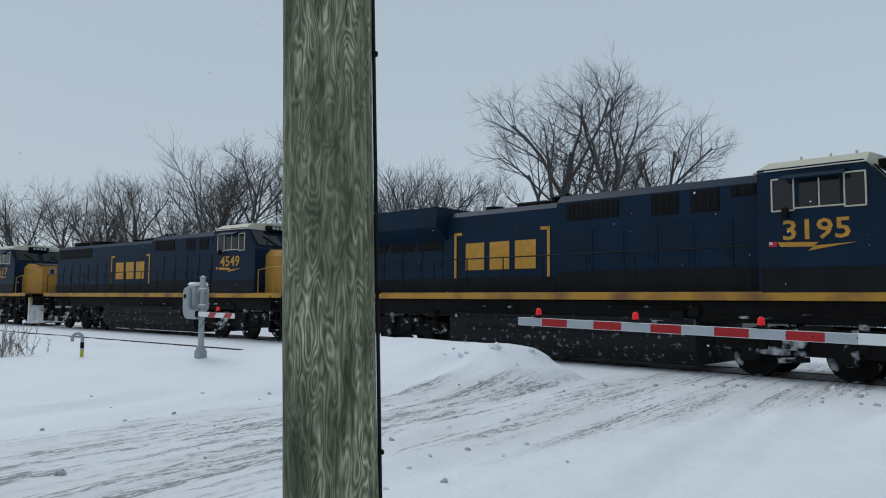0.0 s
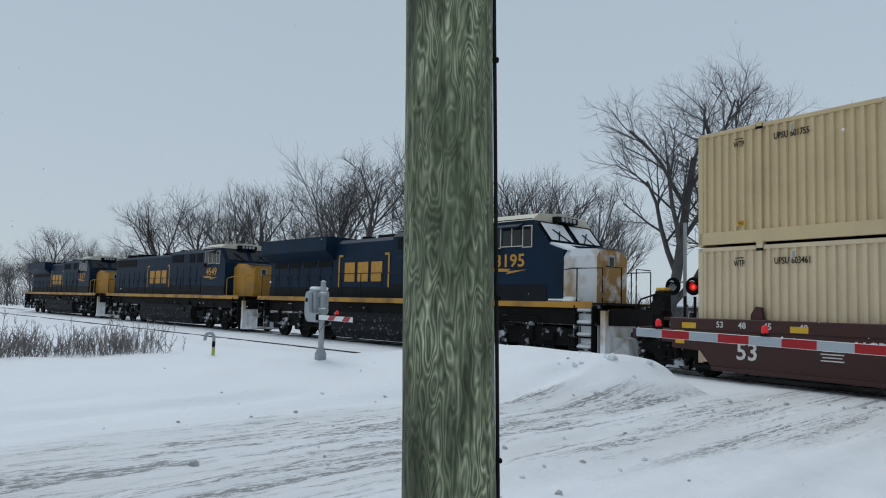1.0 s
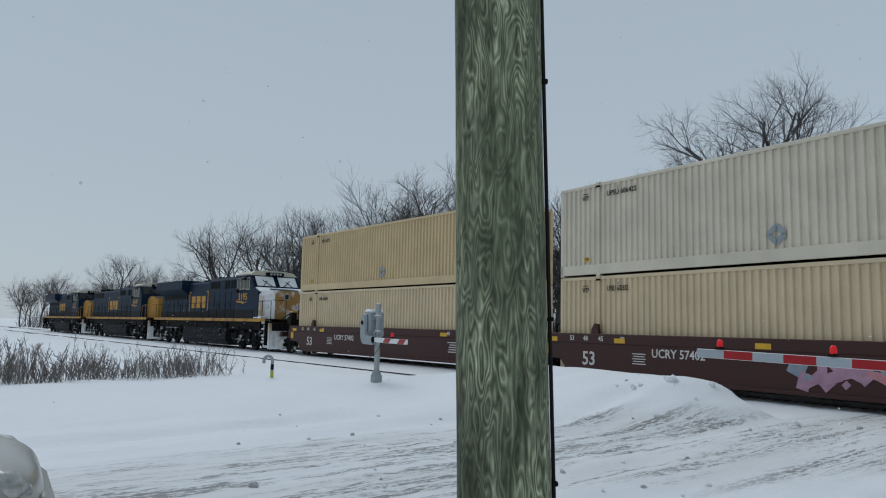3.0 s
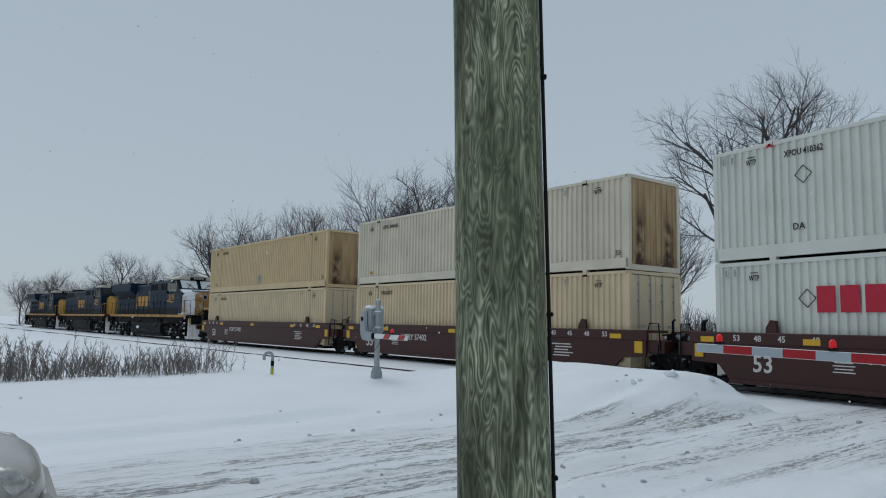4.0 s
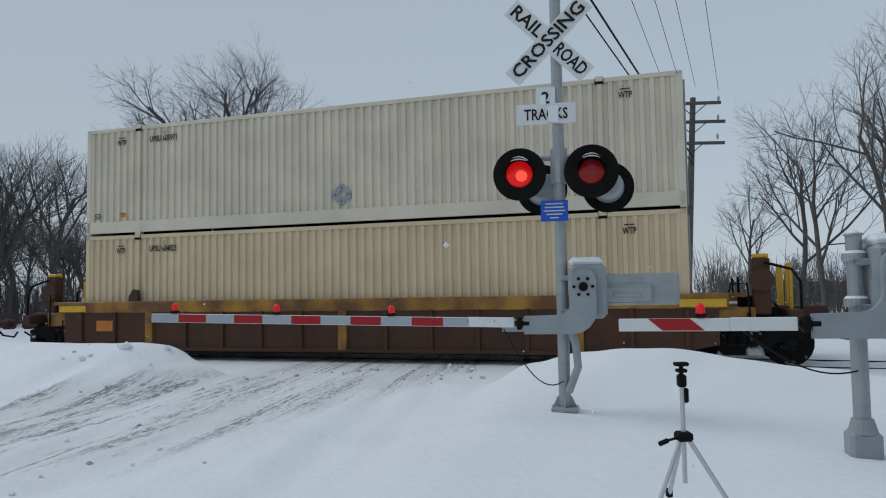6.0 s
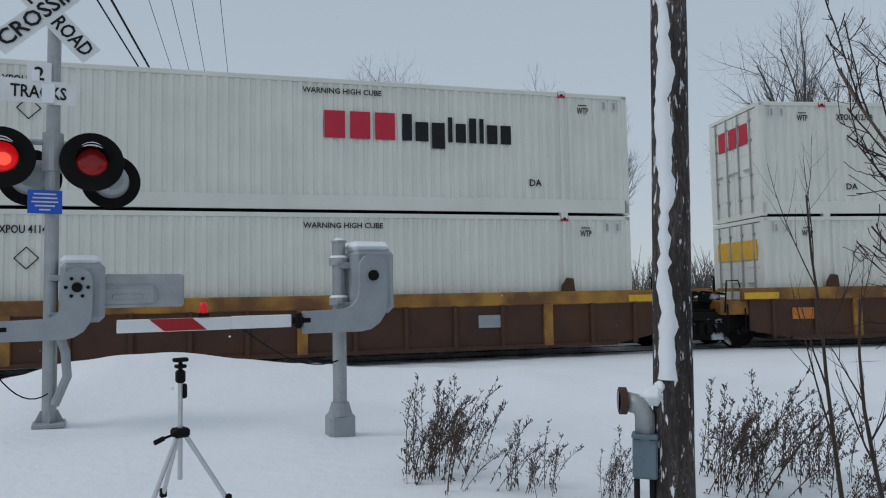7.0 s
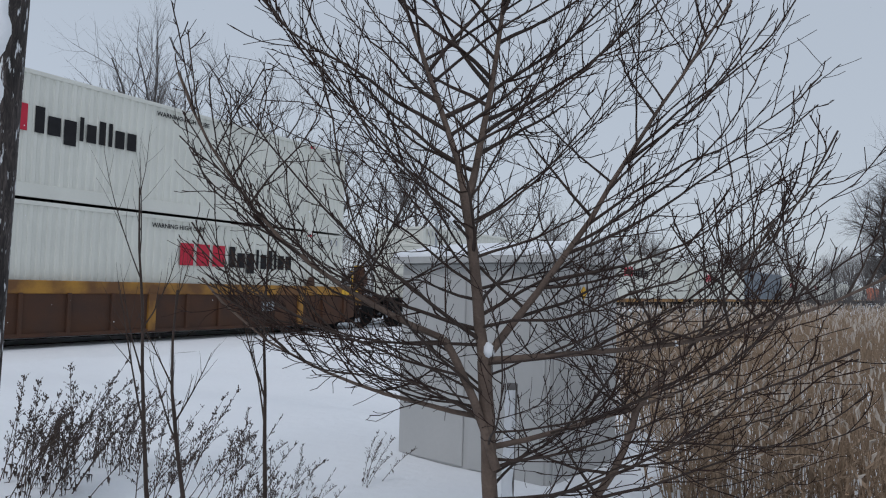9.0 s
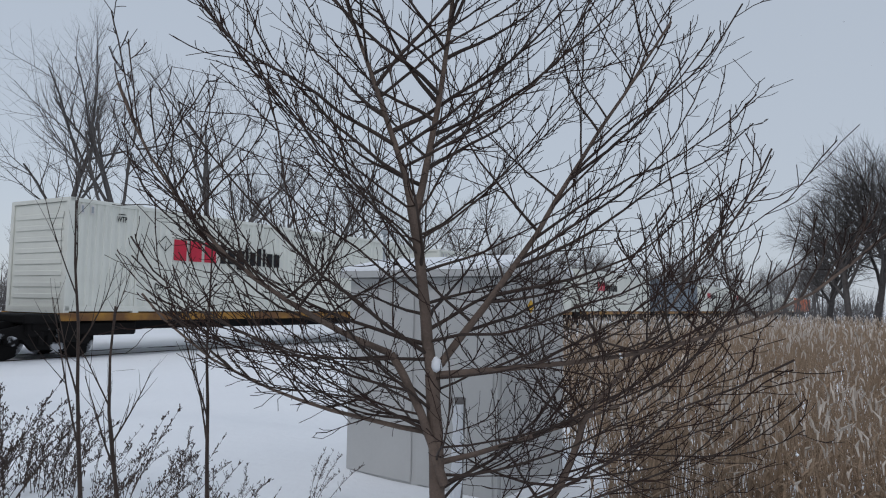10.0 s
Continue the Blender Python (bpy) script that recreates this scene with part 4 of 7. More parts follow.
        mb.box((6.52, y, 3.60), (0.92, 0.035, 0.03))
        part("window_frame", mb, CREAM, cab_ob)
        mb = Mesh()
        mb.prism([(y, 4.30), (y + s * 0.34, 4.17), (y + s * 0.34, 4.20), (y, 4.34)], 5.85, 7.05, "x")
        part("sun_visor", mb, LOCOBLUE, cab_ob)
        mb = Mesh()
        mb.box((5.9, y + s * 0.12, 3.5), (0.12, 0.14, 0.22), bevel=0.02)
        part("mirror", mb, BLACK, cab_ob)
    ws = Mesh()
    turn = Matrix.Rotation(math.atan2(0.70, 0.86), 3, "Y")
    for s in (-1, 1):
        ws.box((7.73, s * 0.72, 4.06), (0.03, 1.2, 0.78), Matrix.Rotation(-math.atan2(0.70, 0.86), 3, "Y"), bevel=0.02)
    part("windshield", ws, DARKGLASS if nose_paint else FROSTED, cab_ob, "" if nose_paint else "windshield caked with snow")
    if not nose_paint:
        for s in (-1, 1):
            rim = Mesh()
            tilt = Matrix.Rotation(-math.atan2(0.70, 0.86), 3, "Y")
            for dy, dz, w, h in ((0, 0.40, 1.24, 0.03), (0, -0.40, 1.24, 0.03), (-0.61, 0, 0.03, 0.8), (0.61, 0, 0.03, 0.8)):
                rim.box(Vector((7.745, s * 0.72, 4.06)) + tilt @ Vector((0.01, dy, dz)), (0.03, w, h), tilt)
            part("windshield_rim", rim, BLACK, cab_ob)
    wi = Mesh()
    for s in (-1, 1):
        wi.tube([(8.06, s * 0.3, 3.72), (7.70, s * 0.9, 4.15)], 0.02, 5)
        wi.tube([(8.06, s * 1.0, 3.70), (7.75, s * 0.6, 4.1)], 0.02, 5)
    wi.box((7.5, 0, 4.52), (0.25, 1.1, 0.2), bevel=0.03)
    part("wiper", wi, BLACK, cab_ob)
    hl = Mesh()
    for y in (-0.3, -0.1, 0.1, 0.3):
        hl.tube([(7.62, y, 4.52), (7.66, y, 4.52)], 0.075, 10)
    part("headlight", hl, STEEL, cab_ob)
    nose = Mesh()
    sec = lambda x, w, h: [(x, -w, 1.83), (x, w, 1.83), (x, w, h - 0.25), (x, w - 0.2, h), (x, -w + 0.2, h), (x, -w, h - 0.25)]
    pts = sec(8.0, 1.0, 3.6) + sec(8.8, 0.95, 3.56) + sec(9.6, 0.62, 3.46) if nose_paint else sec(8.55, 1.50, 3.45) + sec(8.75, 1.42, 3.47) + sec(9.35, 0.80, 3.50)
    nose.add(pts, [tuple(range(6))] + [(r * 6 + i, r * 6 + (i + 1) % 6, r * 6 + 6 + (i + 1) % 6, r * 6 + 6 + i) for r in (0, 1) for i in range(6)])
    nose.add(pts[12:], [(5, 4, 3, 2, 1, 0)], mi=1)
    nose_ob = part("nose", nose, [nose_paint or ICED, nose_paint or ICEFRONT], top, "gold nose" if nose_paint else "gold nose plastered with snow")
    face_x = 9.61 if nose_paint else 9.36
    tp = Mesh()
    tp.prism([(7.9, 3.66), (face_x - 0.06, 3.53), (face_x + 0.01, 3.49), (7.9, 3.6)], -0.7, 0.7)
    part("nose_top", tp, LOCOBLUE, nose_ob)
    gd = Mesh()
    gd.box((face_x, -0.1, 2.65), (0.05, 0.62, 1.55), bevel=0.03)
    part("nose_door", gd, nose_paint or ICEFRONT, nose_ob)
    gw = Mesh()
    gw.box((face_x + 0.03, -0.1, 3.12), (0.03, 0.24, 0.28), bevel=0.012)
    gw.box((face_x + 0.025, -0.1, 3.12), (0.03, 0.34, 0.38), bevel=0.012, mi=1)
    part("door_window", gw, [DARKGLASS, STEEL], nose_ob)
    sn = Mesh()
    sn.box((8.5, -1.3, 1.9), (1.0, 0.45, 0.2), bevel=0.08)
    sn.prism([(8.0, 3.63), (8.62, 3.43), (8.75, 3.40), (8.7, 3.47), (8.1, 3.69)], -1.45, 1.45)
    if not nose_paint:
        part("snow_crust", sn, SNOW, nose_ob)
    pl = Mesh()
    pl.prism([(-1.45, 0.16), (1.45, 0.16), (1.45, 1.6), (-1.45, 1.6)], 9.95, 10.12, "x")
    pl.add([(10.1, -1.4, 0.14), (10.1, 1.4, 0.14), (10.55, 0.8, 0.2), (10.55, -0.8, 0.2), (10.1, -1.4, 0.85), (10.1, 1.4, 0.85), (10.3, 0.6, 0.8), (10.3, -0.6, 0.8)],
           [(0, 1, 2, 3), (4, 7, 6, 5), (0, 3, 7, 4), (1, 5, 6, 2), (3, 2, 6, 7)])
    part("snow_plow", pl, ICED, top, "pilot and plow packed with snow")
    for e in (-1, 1):
        cp = Mesh()
        cp.box((e * 10.55, 0, 0.88), (1.0, 0.24, 0.24), bevel=0.04), cp.box((e * 11.0, 0.04, 0.88), (0.3, 0.4, 0.32), bevel=0.06)
        part("coupler", cp, BLACK, top)
    for s in (-1, 1):
        for x0 in (9.2, -10.0):
            st = Mesh()
            for k in range(4):
                st.box((x0 + 0.2, s * 1.40, 0.45 + k * 0.36), (0.62, 0.3, 0.05), bevel=0.01)
            st.box((x0 - 0.12, s * 1.40, 1.05), (0.04, 0.3, 1.4)), st.box((x0 + 0.52, s * 1.40, 1.05), (0.04, 0.3, 1.4))
            if x0 > 0 and not nose_paint:
                fill = Mesh()
                fill.box((x0 + 0.2, s * 1.22, 1.0), (0.70, 0.22, 1.62), bevel=0.05)
                for k in range(4):
                    fill.box((x0 + 0.2, s * 1.38, 0.53 + k * 0.36), (0.56, 0.26, 0.12), bevel=0.05)
                part("packed_snow", fill, FROSTED, top, "steps packed with snow")
            part("steps", st, ICEDARK, top)
        rl = Mesh()
        rl.tube([(-10.0, s * 1.47, 2.85), (5.1, s * 1.47, 2.85)], 0.018, 6)
        for k in range(12):
            rl.tube([(-10.0 + k * 1.37, s * 1.47, 1.82), (-10.0 + k * 1.37, s * 1.47, 2.85)], 0.018, 6)
        part("handrail", rl, LOCOGREY, top)
        rl = Mesh()
        rl.tube([(8.2, s * 1.45, 1.85), (8.2, s * 1.45, 2.75), (8.9, s * 1.45, 2.85), (9.9, s * 1.3, 2.85), (9.9, s * 1.3, 1.6)], 0.02, 6)
        rl.tube([(9.1, s * 1.45, 1.85), (9.1, s * 1.45, 2.85)], 0.02, 6)
        rl.tube([(9.95, s * 0.4, 1.8), (9.95, s * 0.4, 2.9), (9.95, s * 1.2, 2.9)], 0.02, 6)
        part("handrail", rl, LOCOGOLD if nose_paint else ICEDARK, top)
    tk = Mesh()
    tk.prism([(-1.4, 1.25), (1.4, 1.25), (1.4, 0.5), (1.15, 0.17), (-1.15, 0.17), (-1.4, 0.5)], -3.9, 3.8, "x")
    tk.tube([(-3.2, -1.3, 1.0), (3.0, -1.3, 1.0)], 0.2, 10)
    part("fuel_tank", tk, ICEGREY, top)
    gear_rng = random.Random(int(number))
    for k in range(16):
        gb, x = Mesh(), gear_rng.uniform(-9.2, 9.0)
        if k % 2:
            gb.box((x, -1.36, gear_rng.uniform(0.95, 1.45)), (gear_rng.uniform(0.2, 0.7), 0.16, gear_rng.uniform(0.12, 0.34)), bevel=0.03)
        else:
            z = gear_rng.uniform(1.1, 1.55)
            gb.tube([(x - 0.9, -1.38, z), (x + 0.8, -1.38, z), (x + 0.95, -1.36, z - 0.35)], 0.03, 6)
        part("air_pipe" if k % 2 == 0 else "equipment_box", gb, ICEDARK, top)
    for x in (-6.9, 6.9):
        mb = Mesh()
        for s in (-1, 1):
            y = s * 1.12
            mb.prism([(-2.7, 0.62), (-2.7, 0.92), (-1.2, 1.08), (1.2, 1.08), (2.7, 0.92), (2.7, 0.62), (1.5, 0.5), (-1.5, 0.5)], y - 0.08, y + 0.08)
            for k in (-1.95, 0, 1.95):
                mb.box((k, y + s * 0.1, 0.55), (0.4, 0.16, 0.42), bevel=0.05)
                mb.tube([(k + 0.3, y + s * 0.12, 0.62), (k + 0.3, y + s * 0.12, 1.2)], 0.1, 8)
            for k in (-1.0, 1.0):
                mb.box((k, y + s * 0.14, 0.75), (0.5, 0.14, 0.25), bevel=0.04), mb.tube([(k - 0.3, y + s * 0.2, 0.4), (k + 0.3, y + s * 0.2, 0.45)], 0.06, 6)
        mb.box((0, 0, 0.9), (3.6, 2.2, 0.3))
        t = part("truck", mb, ICEDARK, top, at=pose(x, 0, 0))
        for k in (-1.95, 0, 1.95):
            WHEELS.append((wheelset(0.53, t, k), 0.53))
    # carrier's mark as plain shapes between brackets, and the road number
    for s in (-1,):
        y = s * 1.0
        lg = Mesh()
        for x, d in ((-4.05, 1), (-0.55, -1)):
            lg.box((x, y, 2.95), (0.09, 0.012, 1.5)), lg.box((x + d * 0.12, y, 3.66), (0.3, 0.012, 0.09)), lg.box((x + d * 0.12, y, 2.24), (0.3, 0.012, 0.09))
        for x in (-3.25, -2.3, -1.35):
            lg.box((x, y, 2.95), (0.74, 0.012, 0.82), bevel=0.003)
        for x in (-3.4, -3.0, -1.35, -0.95):
            lg.tube([(x, y - 0.006, 2.02), (x, y + 0.006, 2.02)], 0.14, 14)
        part("logo_mark", lg, LETTERGOLD, top, "gold logo shapes between brackets")
    lettering("road_number", number, 0.42, LETTERGOLD, top, pose(6.45, -1.53, 3.12) @ FRONT, width=1.28)
    bolt = Mesh()
    bolt.prism([(5.7, 2.90), (6.5, 2.87), (6.4, 2.80), (7.2, 2.84), (6.3, 2.70), (6.4, 2.78), (5.75, 2.80)], -1.535, -1.525)
    part("bolt_mark", bolt, LETTERGOLD, top)
    pt = Mesh()
    pt.box((7.65, -1.525, 2.15), (0.33, 0.015, 0.3), bevel=0.005)
    part("panel", pt, CREAM, top)
    for x0, x1, y, zt in ((-10.0, -0.25, -1.035, 2.3), (-0.15, 5.25, -1.15, 2.42), (5.35, 8.0, -1.53, 2.36)):
        lp = Mesh()
        lp.box(((x0 + x1) / 2, y, (1.84 + zt) / 2), (x1 - x0, 0.014, zt - 1.84), bevel=0.004)
        part("grime_panel", lp, LOCOGREY, top, "soot-darkened lower panel")
    fl = Mesh()
    fl.box((5.6, -1.525, 2.86), (0.16, 0.012, 0.1), mi=0), fl.box((5.56, -1.53, 2.88), (0.07, 0.012, 0.05), mi=1)
    part("flag_decal", fl, [LOGORED, LETTERWHITE], top)
    return top


ride(locomotive("3195", "dark blue and gold diesel locomotive with a snow-plastered nose"), -2.95, 7.0)
ride(locomotive("4549", "dark blue diesel locomotive with a gold nose", wing=False, nose_paint=LOCOGOLD), -24.9, 7.0)
ride(locomotive("517", "dark blue diesel locomotive leading the train", nose_paint=LOCOGOLD), -47.2, 7.0)

SPRAY = [material("spray_lilac", (0.42, 0.24, 0.33), 0.6, 0, 0.2, 5, 0, 30), material("spray_pink", (0.50, 0.22, 0.25), 0.6, 0, 0.2, 5, 0, 30), material("spray_lime", (0.28, 0.38, 0.06), 0.6, 0, 0.2, 5, 0, 30), material("spray_grey_blue", (0.25, 0.30, 0.36), 0.6, 0, 0.2, 5, 0, 30)]
CARS = [
    (18.15, "maroon", 1 | 0, True, False, "UCRY 57402"), (36.65, "maroon", 0, True, False, "UCRY 57402"), (55.3, "maroon", 2, True, True, "UCRY 57402"),
    (78.15, "amber", 3, True, True, ""), (101.0, "amber", 1, True, False, ""), (120.3, "amber", 0, True, False, ""), (139.3, "amber", 2, True, True, ""),
]
for s0, style, coup, lt, rt, num in CARS:
    lab = "maroon articulated well car carrying two stacked containers" if style == "maroon" else "rust-brown well car with amber top rail carrying stacked containers"
    unit = ride(well_car(style, lab, lt, rt, coup, num), s0, 8.4)
    if s0 == 36.65:
        paint_rng = random.Random(5)
        for k in range(34):
            mb = Mesh()
            x, z = 2.0 + 0.085 * k + paint_rng.uniform(-0.1, 0.1), 0.75 + paint_rng.uniform(-0.22, 0.22)
            mb.box((x - 1.6, -1.434 - 0.0006 * k, z), (paint_rng.uniform(0.12, 0.5), 0.006, paint_rng.uniform(0.1, 0.42)), Matrix.Rotation(paint_rng.uniform(-0.9, 0.9), 3, "Y"), bevel=0.002)
            part("spray_paint_patch", mb, SPRAY[0 if k < 20 else 1 if k < 27 else 2] if k % 4 else SPRAY[3], unit, "sprayed pastel colours")

LO, HI = 0.36, 0.36 + 2.925
one = [(-4.9, 1.5, 0.60)]
LOADS = [
    (18.15, LO, dict(paint=PALEBEIGE, label="sand-beige 53-foot container in the bottom of a maroon car", code="UPSU 603461", door_at=1)),
    (18.15, HI, dict(paint=BEIGE, label="beige 53-foot container with a rust-stained end", code="UPSU 601755", end_paint=STAINED)),
    (36.65, LO, dict(paint=PALEBEIGE, label="sand-beige 53-foot container in the bottom of a maroon car", code="UPSU 602532", door_at=1)),
    (36.65, HI, dict(paint=SAND, label="cream 53-foot container with a smoke-stained end", code="UPSU 606422", code_width=1.2, end_paint=STAINED)),
    (55.3, LO, dict(paint=WHITE, label="white 53-foot container with a red and black logo", code="", red_tags=True, logo=[(-4.97, 1.62, 0.60)], door_at=1)),
    (55.3, HI, dict(paint=WHITE, label="white 53-foot container with a large red and black logo", code="XPOU 410362", code_width=1.0, red_tags=True, logo=[(0.45, 1.69, 0.60)], end_paint=FROSTED)),
    (78.15, LO, dict(paint=PALEBEIGE, label="sand-beige 53-foot container in the bottom of an amber car", code="UPSU 604823", door_at=1)),
    (78.15, HI, dict(paint=SAND, label="cream 53-foot container stacked on an amber car", code="UPSU 605971", door_at=1)),
    (101.0, LO, dict(paint=WHITE, label="white 53-foot container in the bottom of an amber car", code="XPOU 411438", code_width=1.0, red_tags=True, smooth_side=True)),
    (101.0, HI, dict(paint=WHITE, label="white 53-foot container with a large red and black logo", red_tags=True, logo=[(0.5, 1.6, 0.60)], code="XPOU 411206", code_width=1.0, door_at=-1, smooth_side=True)),
    (120.3, LO, dict(paint=WHITE, label="white 53-foot container with yellow and green lettering", code="", red_tags=True, door_at=-1, smooth_side=True)),
    (120.3, HI, dict(paint=WHITE, label="white 53-foot container with a large red and black logo", red_tags=True, logo=[(0.62, 1.5, 0.60)], code="XPOU 412768", code_width=1.0, door_at=-1, smooth_side=True)),
    (139.3, LO, dict(paint=WHITE, label="white 53-foot container with a red and black logo", red_tags=True, logo=[(0.95, 1.62, 0.60)], code="XPOU 425960", code_width=1.0, door_at=-1, smooth_side=True)),
    (139.3, HI, dict(paint=WHITE, label="white 53-foot container with a large red and black logo", red_tags=True, logo=[(-4.8, 1.5, 0.60)], code="XPOU 424251", code_width=1.0, smooth_side=True)),
]
SLATE = material("slate_container", (0.16, 0.19, 0.22), 0.5, 0, 0.1, 1, 0.05, 25)
BRICKRED = material("orange_red_container", (0.42, 0.11, 0.05), 0.5, 0, 0.12, 1, 0.05, 25)
for k in range(11):
    s0 = 159.9 + 17.9 * k
    ride(spine_car("low spine car carrying a single container"), s0, 8.4)
    paint, word = (SLATE, "slate grey") if k == 3 else (BRICKRED, "orange-red") if k >= 9 else (WHITE, "white")
    LOADS.append((s0, 1.11, dict(paint=paint, label=word + " 53-foot container on a low spine car", code="", red_tags=paint is WHITE, marks=k < 4, logo=one if k in (0, 1, 2, 4, 5) else [], smooth_side=True, length=16.15)))
for s0, z, kw in LOADS:
    box = container(apron=0.34 if z == HI else 0.17, **kw)
    if s0 == 120.3 and z == LO:
        ys = -1.305
        mb = Mesh()
        mb.box((3.5, ys, 2.24), (3.8, 0.008, 0.80), bevel=0.003)
        part("yellow_panel", mb, YELLOW, box, "yellow logo panel")
        for x, w, h in ((2.0, 0.5, 0.5), (5.0, 0.5, 0.5), (2.55, 0.2, 0.42), (2.85, 0.2, 0.42), (3.3, 0.28, 0.42), (3.67, 0.28, 0.42), (4.04, 0.28, 0.42), (4.4, 0.24, 0.42)):
            mb = Mesh()
            mb.box((x, ys - 0.006, 2.24), (w, 0.006, h))
            part("panel_mark", mb, LETTER, box)
        lettering("marking", "Intermodal", 0.46, LOGOGREEN, box, pose(3.5, ys - 0.004, 1.46) @ FRONT, width=3.4)
        mb = Mesh()
        mb.box((-7.79, 0.0, 2.1), (0.02, 2.0, 0.5))
        part("door_panel", mb, YELLOW, box)
    if s0 in (120.3, 101.0) and z == HI:
        end_logo(box, -1, 2.2, 0.55)
    if s0 == 55.3 and z == LO:
        end_logo(box, 1, 2.1, 0.6)
    if s0 == 139.3 and z == LO:
        end_logo(box, -1, 2.0, 0.55)
    ride(box, s0, 8.0, z)

# ---- beside the road: poles, crossing gear, cabinet, car, plants ----


def polar(bearing, distance, z=None):
    """A place by its bearing to the left of north, in degrees, and its distance from the roadside."""
    x, y = -distance * math.sin(radians(bearing)), distance * math.cos(radians(bearing))
    return Vector((x, y, floor_at(x, y) if z is None else z))


def utility_pole_near():
    p = polar(54.8, 2.02, 0)
    top = thing("utility_pole", "green-treated timber utility pole with a black cable", "utility pole", at=pose(p.x, p.y, EYE, 1.0, -1.3, 0) @ pose(0, 0, -EYE))
    mb = Mesh()
    rng = random.Random(4)
    zs = [-0.5 + 0.2 * k for k in range(48)]
    mb.tube([(0.004 * math.sin(z * 1.7), 0.004 * math.cos(z * 2.3), z) for z in zs], [0.130 - 0.0022 * z + rng.uniform(-0.0012, 0.0012) for z in zs], 40)
    part("timber", mb, GREENPOLE, top, smooth=True)
    side = Vector((math.cos(radians(53.1)), math.sin(radians(53.1)), 0))
    mb = Mesh()
    mb.tube([side * (0.135 - 0.0022 * z) + Vector((0, 0.0, z)) for z in zs], 0.0055, 8)
    part("black_cable", mb, RUBBER, top, smooth=True)
    for z in (0.62, 1.18, 1.62, 2.3, 2.9):
        mb = Mesh()
        mb.box(side * (0.137 - 0.0022 * z) + Vector((0, 0, z)), (0.02, 0.022, 0.012), Matrix.Rotation(radians(53.1), 3, "Z"), bevel=0.003)
        part("cable_clip", mb, BLACK, top)


utility_pole_near()


def old_pole():
    p = polar(-37.9, 4.6)
    top = thing("old_utility_pole", "old dark timber pole with wind-driven snow stuck to it", "utility pole", at=pose(p.x, p.y, p.z, 0, 1.6, 0))
    mb = Mesh()
    zs = [-0.4 + 0.25 * k for k in range(36)]
    rng = random.Random(7)
    mb.tube([(0, 0, z) for z in zs], [0.122 - 0.004 * z + rng.uniform(-0.002, 0.002) for z in zs], 28)
    part("timber", mb, OLDPOLE, top, smooth=True)
    # a ragged crust of snow on the windward side
    mb, rows = Mesh(), []
    mid = radians(-38.3 - 90 - 20)
    zs = [0.80 + 0.05 * k for k in range(133)]
    for i, z in enumerate(zs):
        w = 0.44 + 0.09 * math.sin(z * 3.1) + rng.uniform(-0.16, 0.12) + (0.06 if z < 1.4 else 0)
        r = 0.122 - 0.004 * z
        for k in range(7):
            u = (k - 3) / 3
            a = mid + u * w + 0.10 * math.sin(z * 7.3) + 0.07 * math.sin(z * 17.1)
            mb.v.append((math.cos(a) * (r + 0.014 * (1 - u * u) - 0.003 * abs(u)), math.sin(a) * (r + 0.014 * (1 - u * u) - 0.003 * abs(u)), z))
    for i in range(len(zs) - 1):
        for k in range(6):
            mb.f.append((i * 7 + k, i * 7 + k + 1, i * 7 + k + 8, i * 7 + k + 7))
            mb.m.append(0)
    part("snow_crust", mb, SNOW, top, "crust of driven snow", smooth=True)
    # service box with an elbow of pipe
    a = radians(-38.3 + 180)
    left = Vector((-math.cos(radians(38.3)), math.sin(radians(38.3)), 0))
    fwd = Vector((-math.sin(radians(38.3)), -math.cos(radians(38.3)), 0))
    c = left * 0.165 + fwd * 0.06 - Vector((0, 0, 0.22))
    turn = Matrix.Rotation(radians(-38.3), 3, "Z")
    mb = Mesh()
    mb.box(c + Vector((0, 0, 0.55)), (0.145, 0.11, 0.24), turn, bevel=0.012)
    mb.box(c + Vector((0, 0, 0.68)) + fwd * 0.01, (0.155, 0.125, 0.03), turn, bevel=0.008)
    part("service_box", mb, material("blue_grey_box", (0.13, 0.18, 0.21), 0.5, 0.2, 0.15, 5, 0.05, 40), top)
    mb = Mesh()
    mb.tube([c + Vector((0, 0, 0.66)), c + Vector((0, 0, 0.80)), c + left * 0.03 + Vector((0, 0, 0.86)), c + left * 0.12 + Vector((0, 0, 0.88))], [0.06, 0.06, 0.065, 0.06], 12)
    part("pipe_elbow", mb, STEEL, top, smooth=True)
    mb = Mesh()
    mb.tube([c + left * 0.11 + Vector((0, 0, 0.88)), c + left * 0.15 + fwd * 0.01 + Vector((0, 0, 0.88))], 0.082, 18)
    mb.tube([c + left * 0.15 + fwd * 0.01 + Vector((0, 0, 0.88)), c + left * 0.157 + fwd * 0.01 + Vector((0, 0, 0.88))], 0.06, 14, mi=1)
    part("pipe_flange", mb, [RUSTY, STEEL], top)
    mb = Mesh()
    for k in (-0.05, 0.04):
        mb.tube([c - left * k + Vector((0, 0, 0.42)), c - left * k + Vector((0, 0, 0.1)), c - left * k * 0.6 + Vector((0, 0, -0.1))], 0.018, 8)
    part("conduit", mb, RUBBER, top)
    mb = Mesh()
    mb.box(c - left * 0.05 + Vector((0, 0, 0.92)), (0.16, 0.15, 0.12), turn, bevel=0.055)
    mb.box(c - left * 0.1 + Vector((0, 0, 0.98)), (0.09, 0.12, 0.10), turn, bevel=0.045)
    part("snow_cap", mb, SNOW, top)


old_pole()


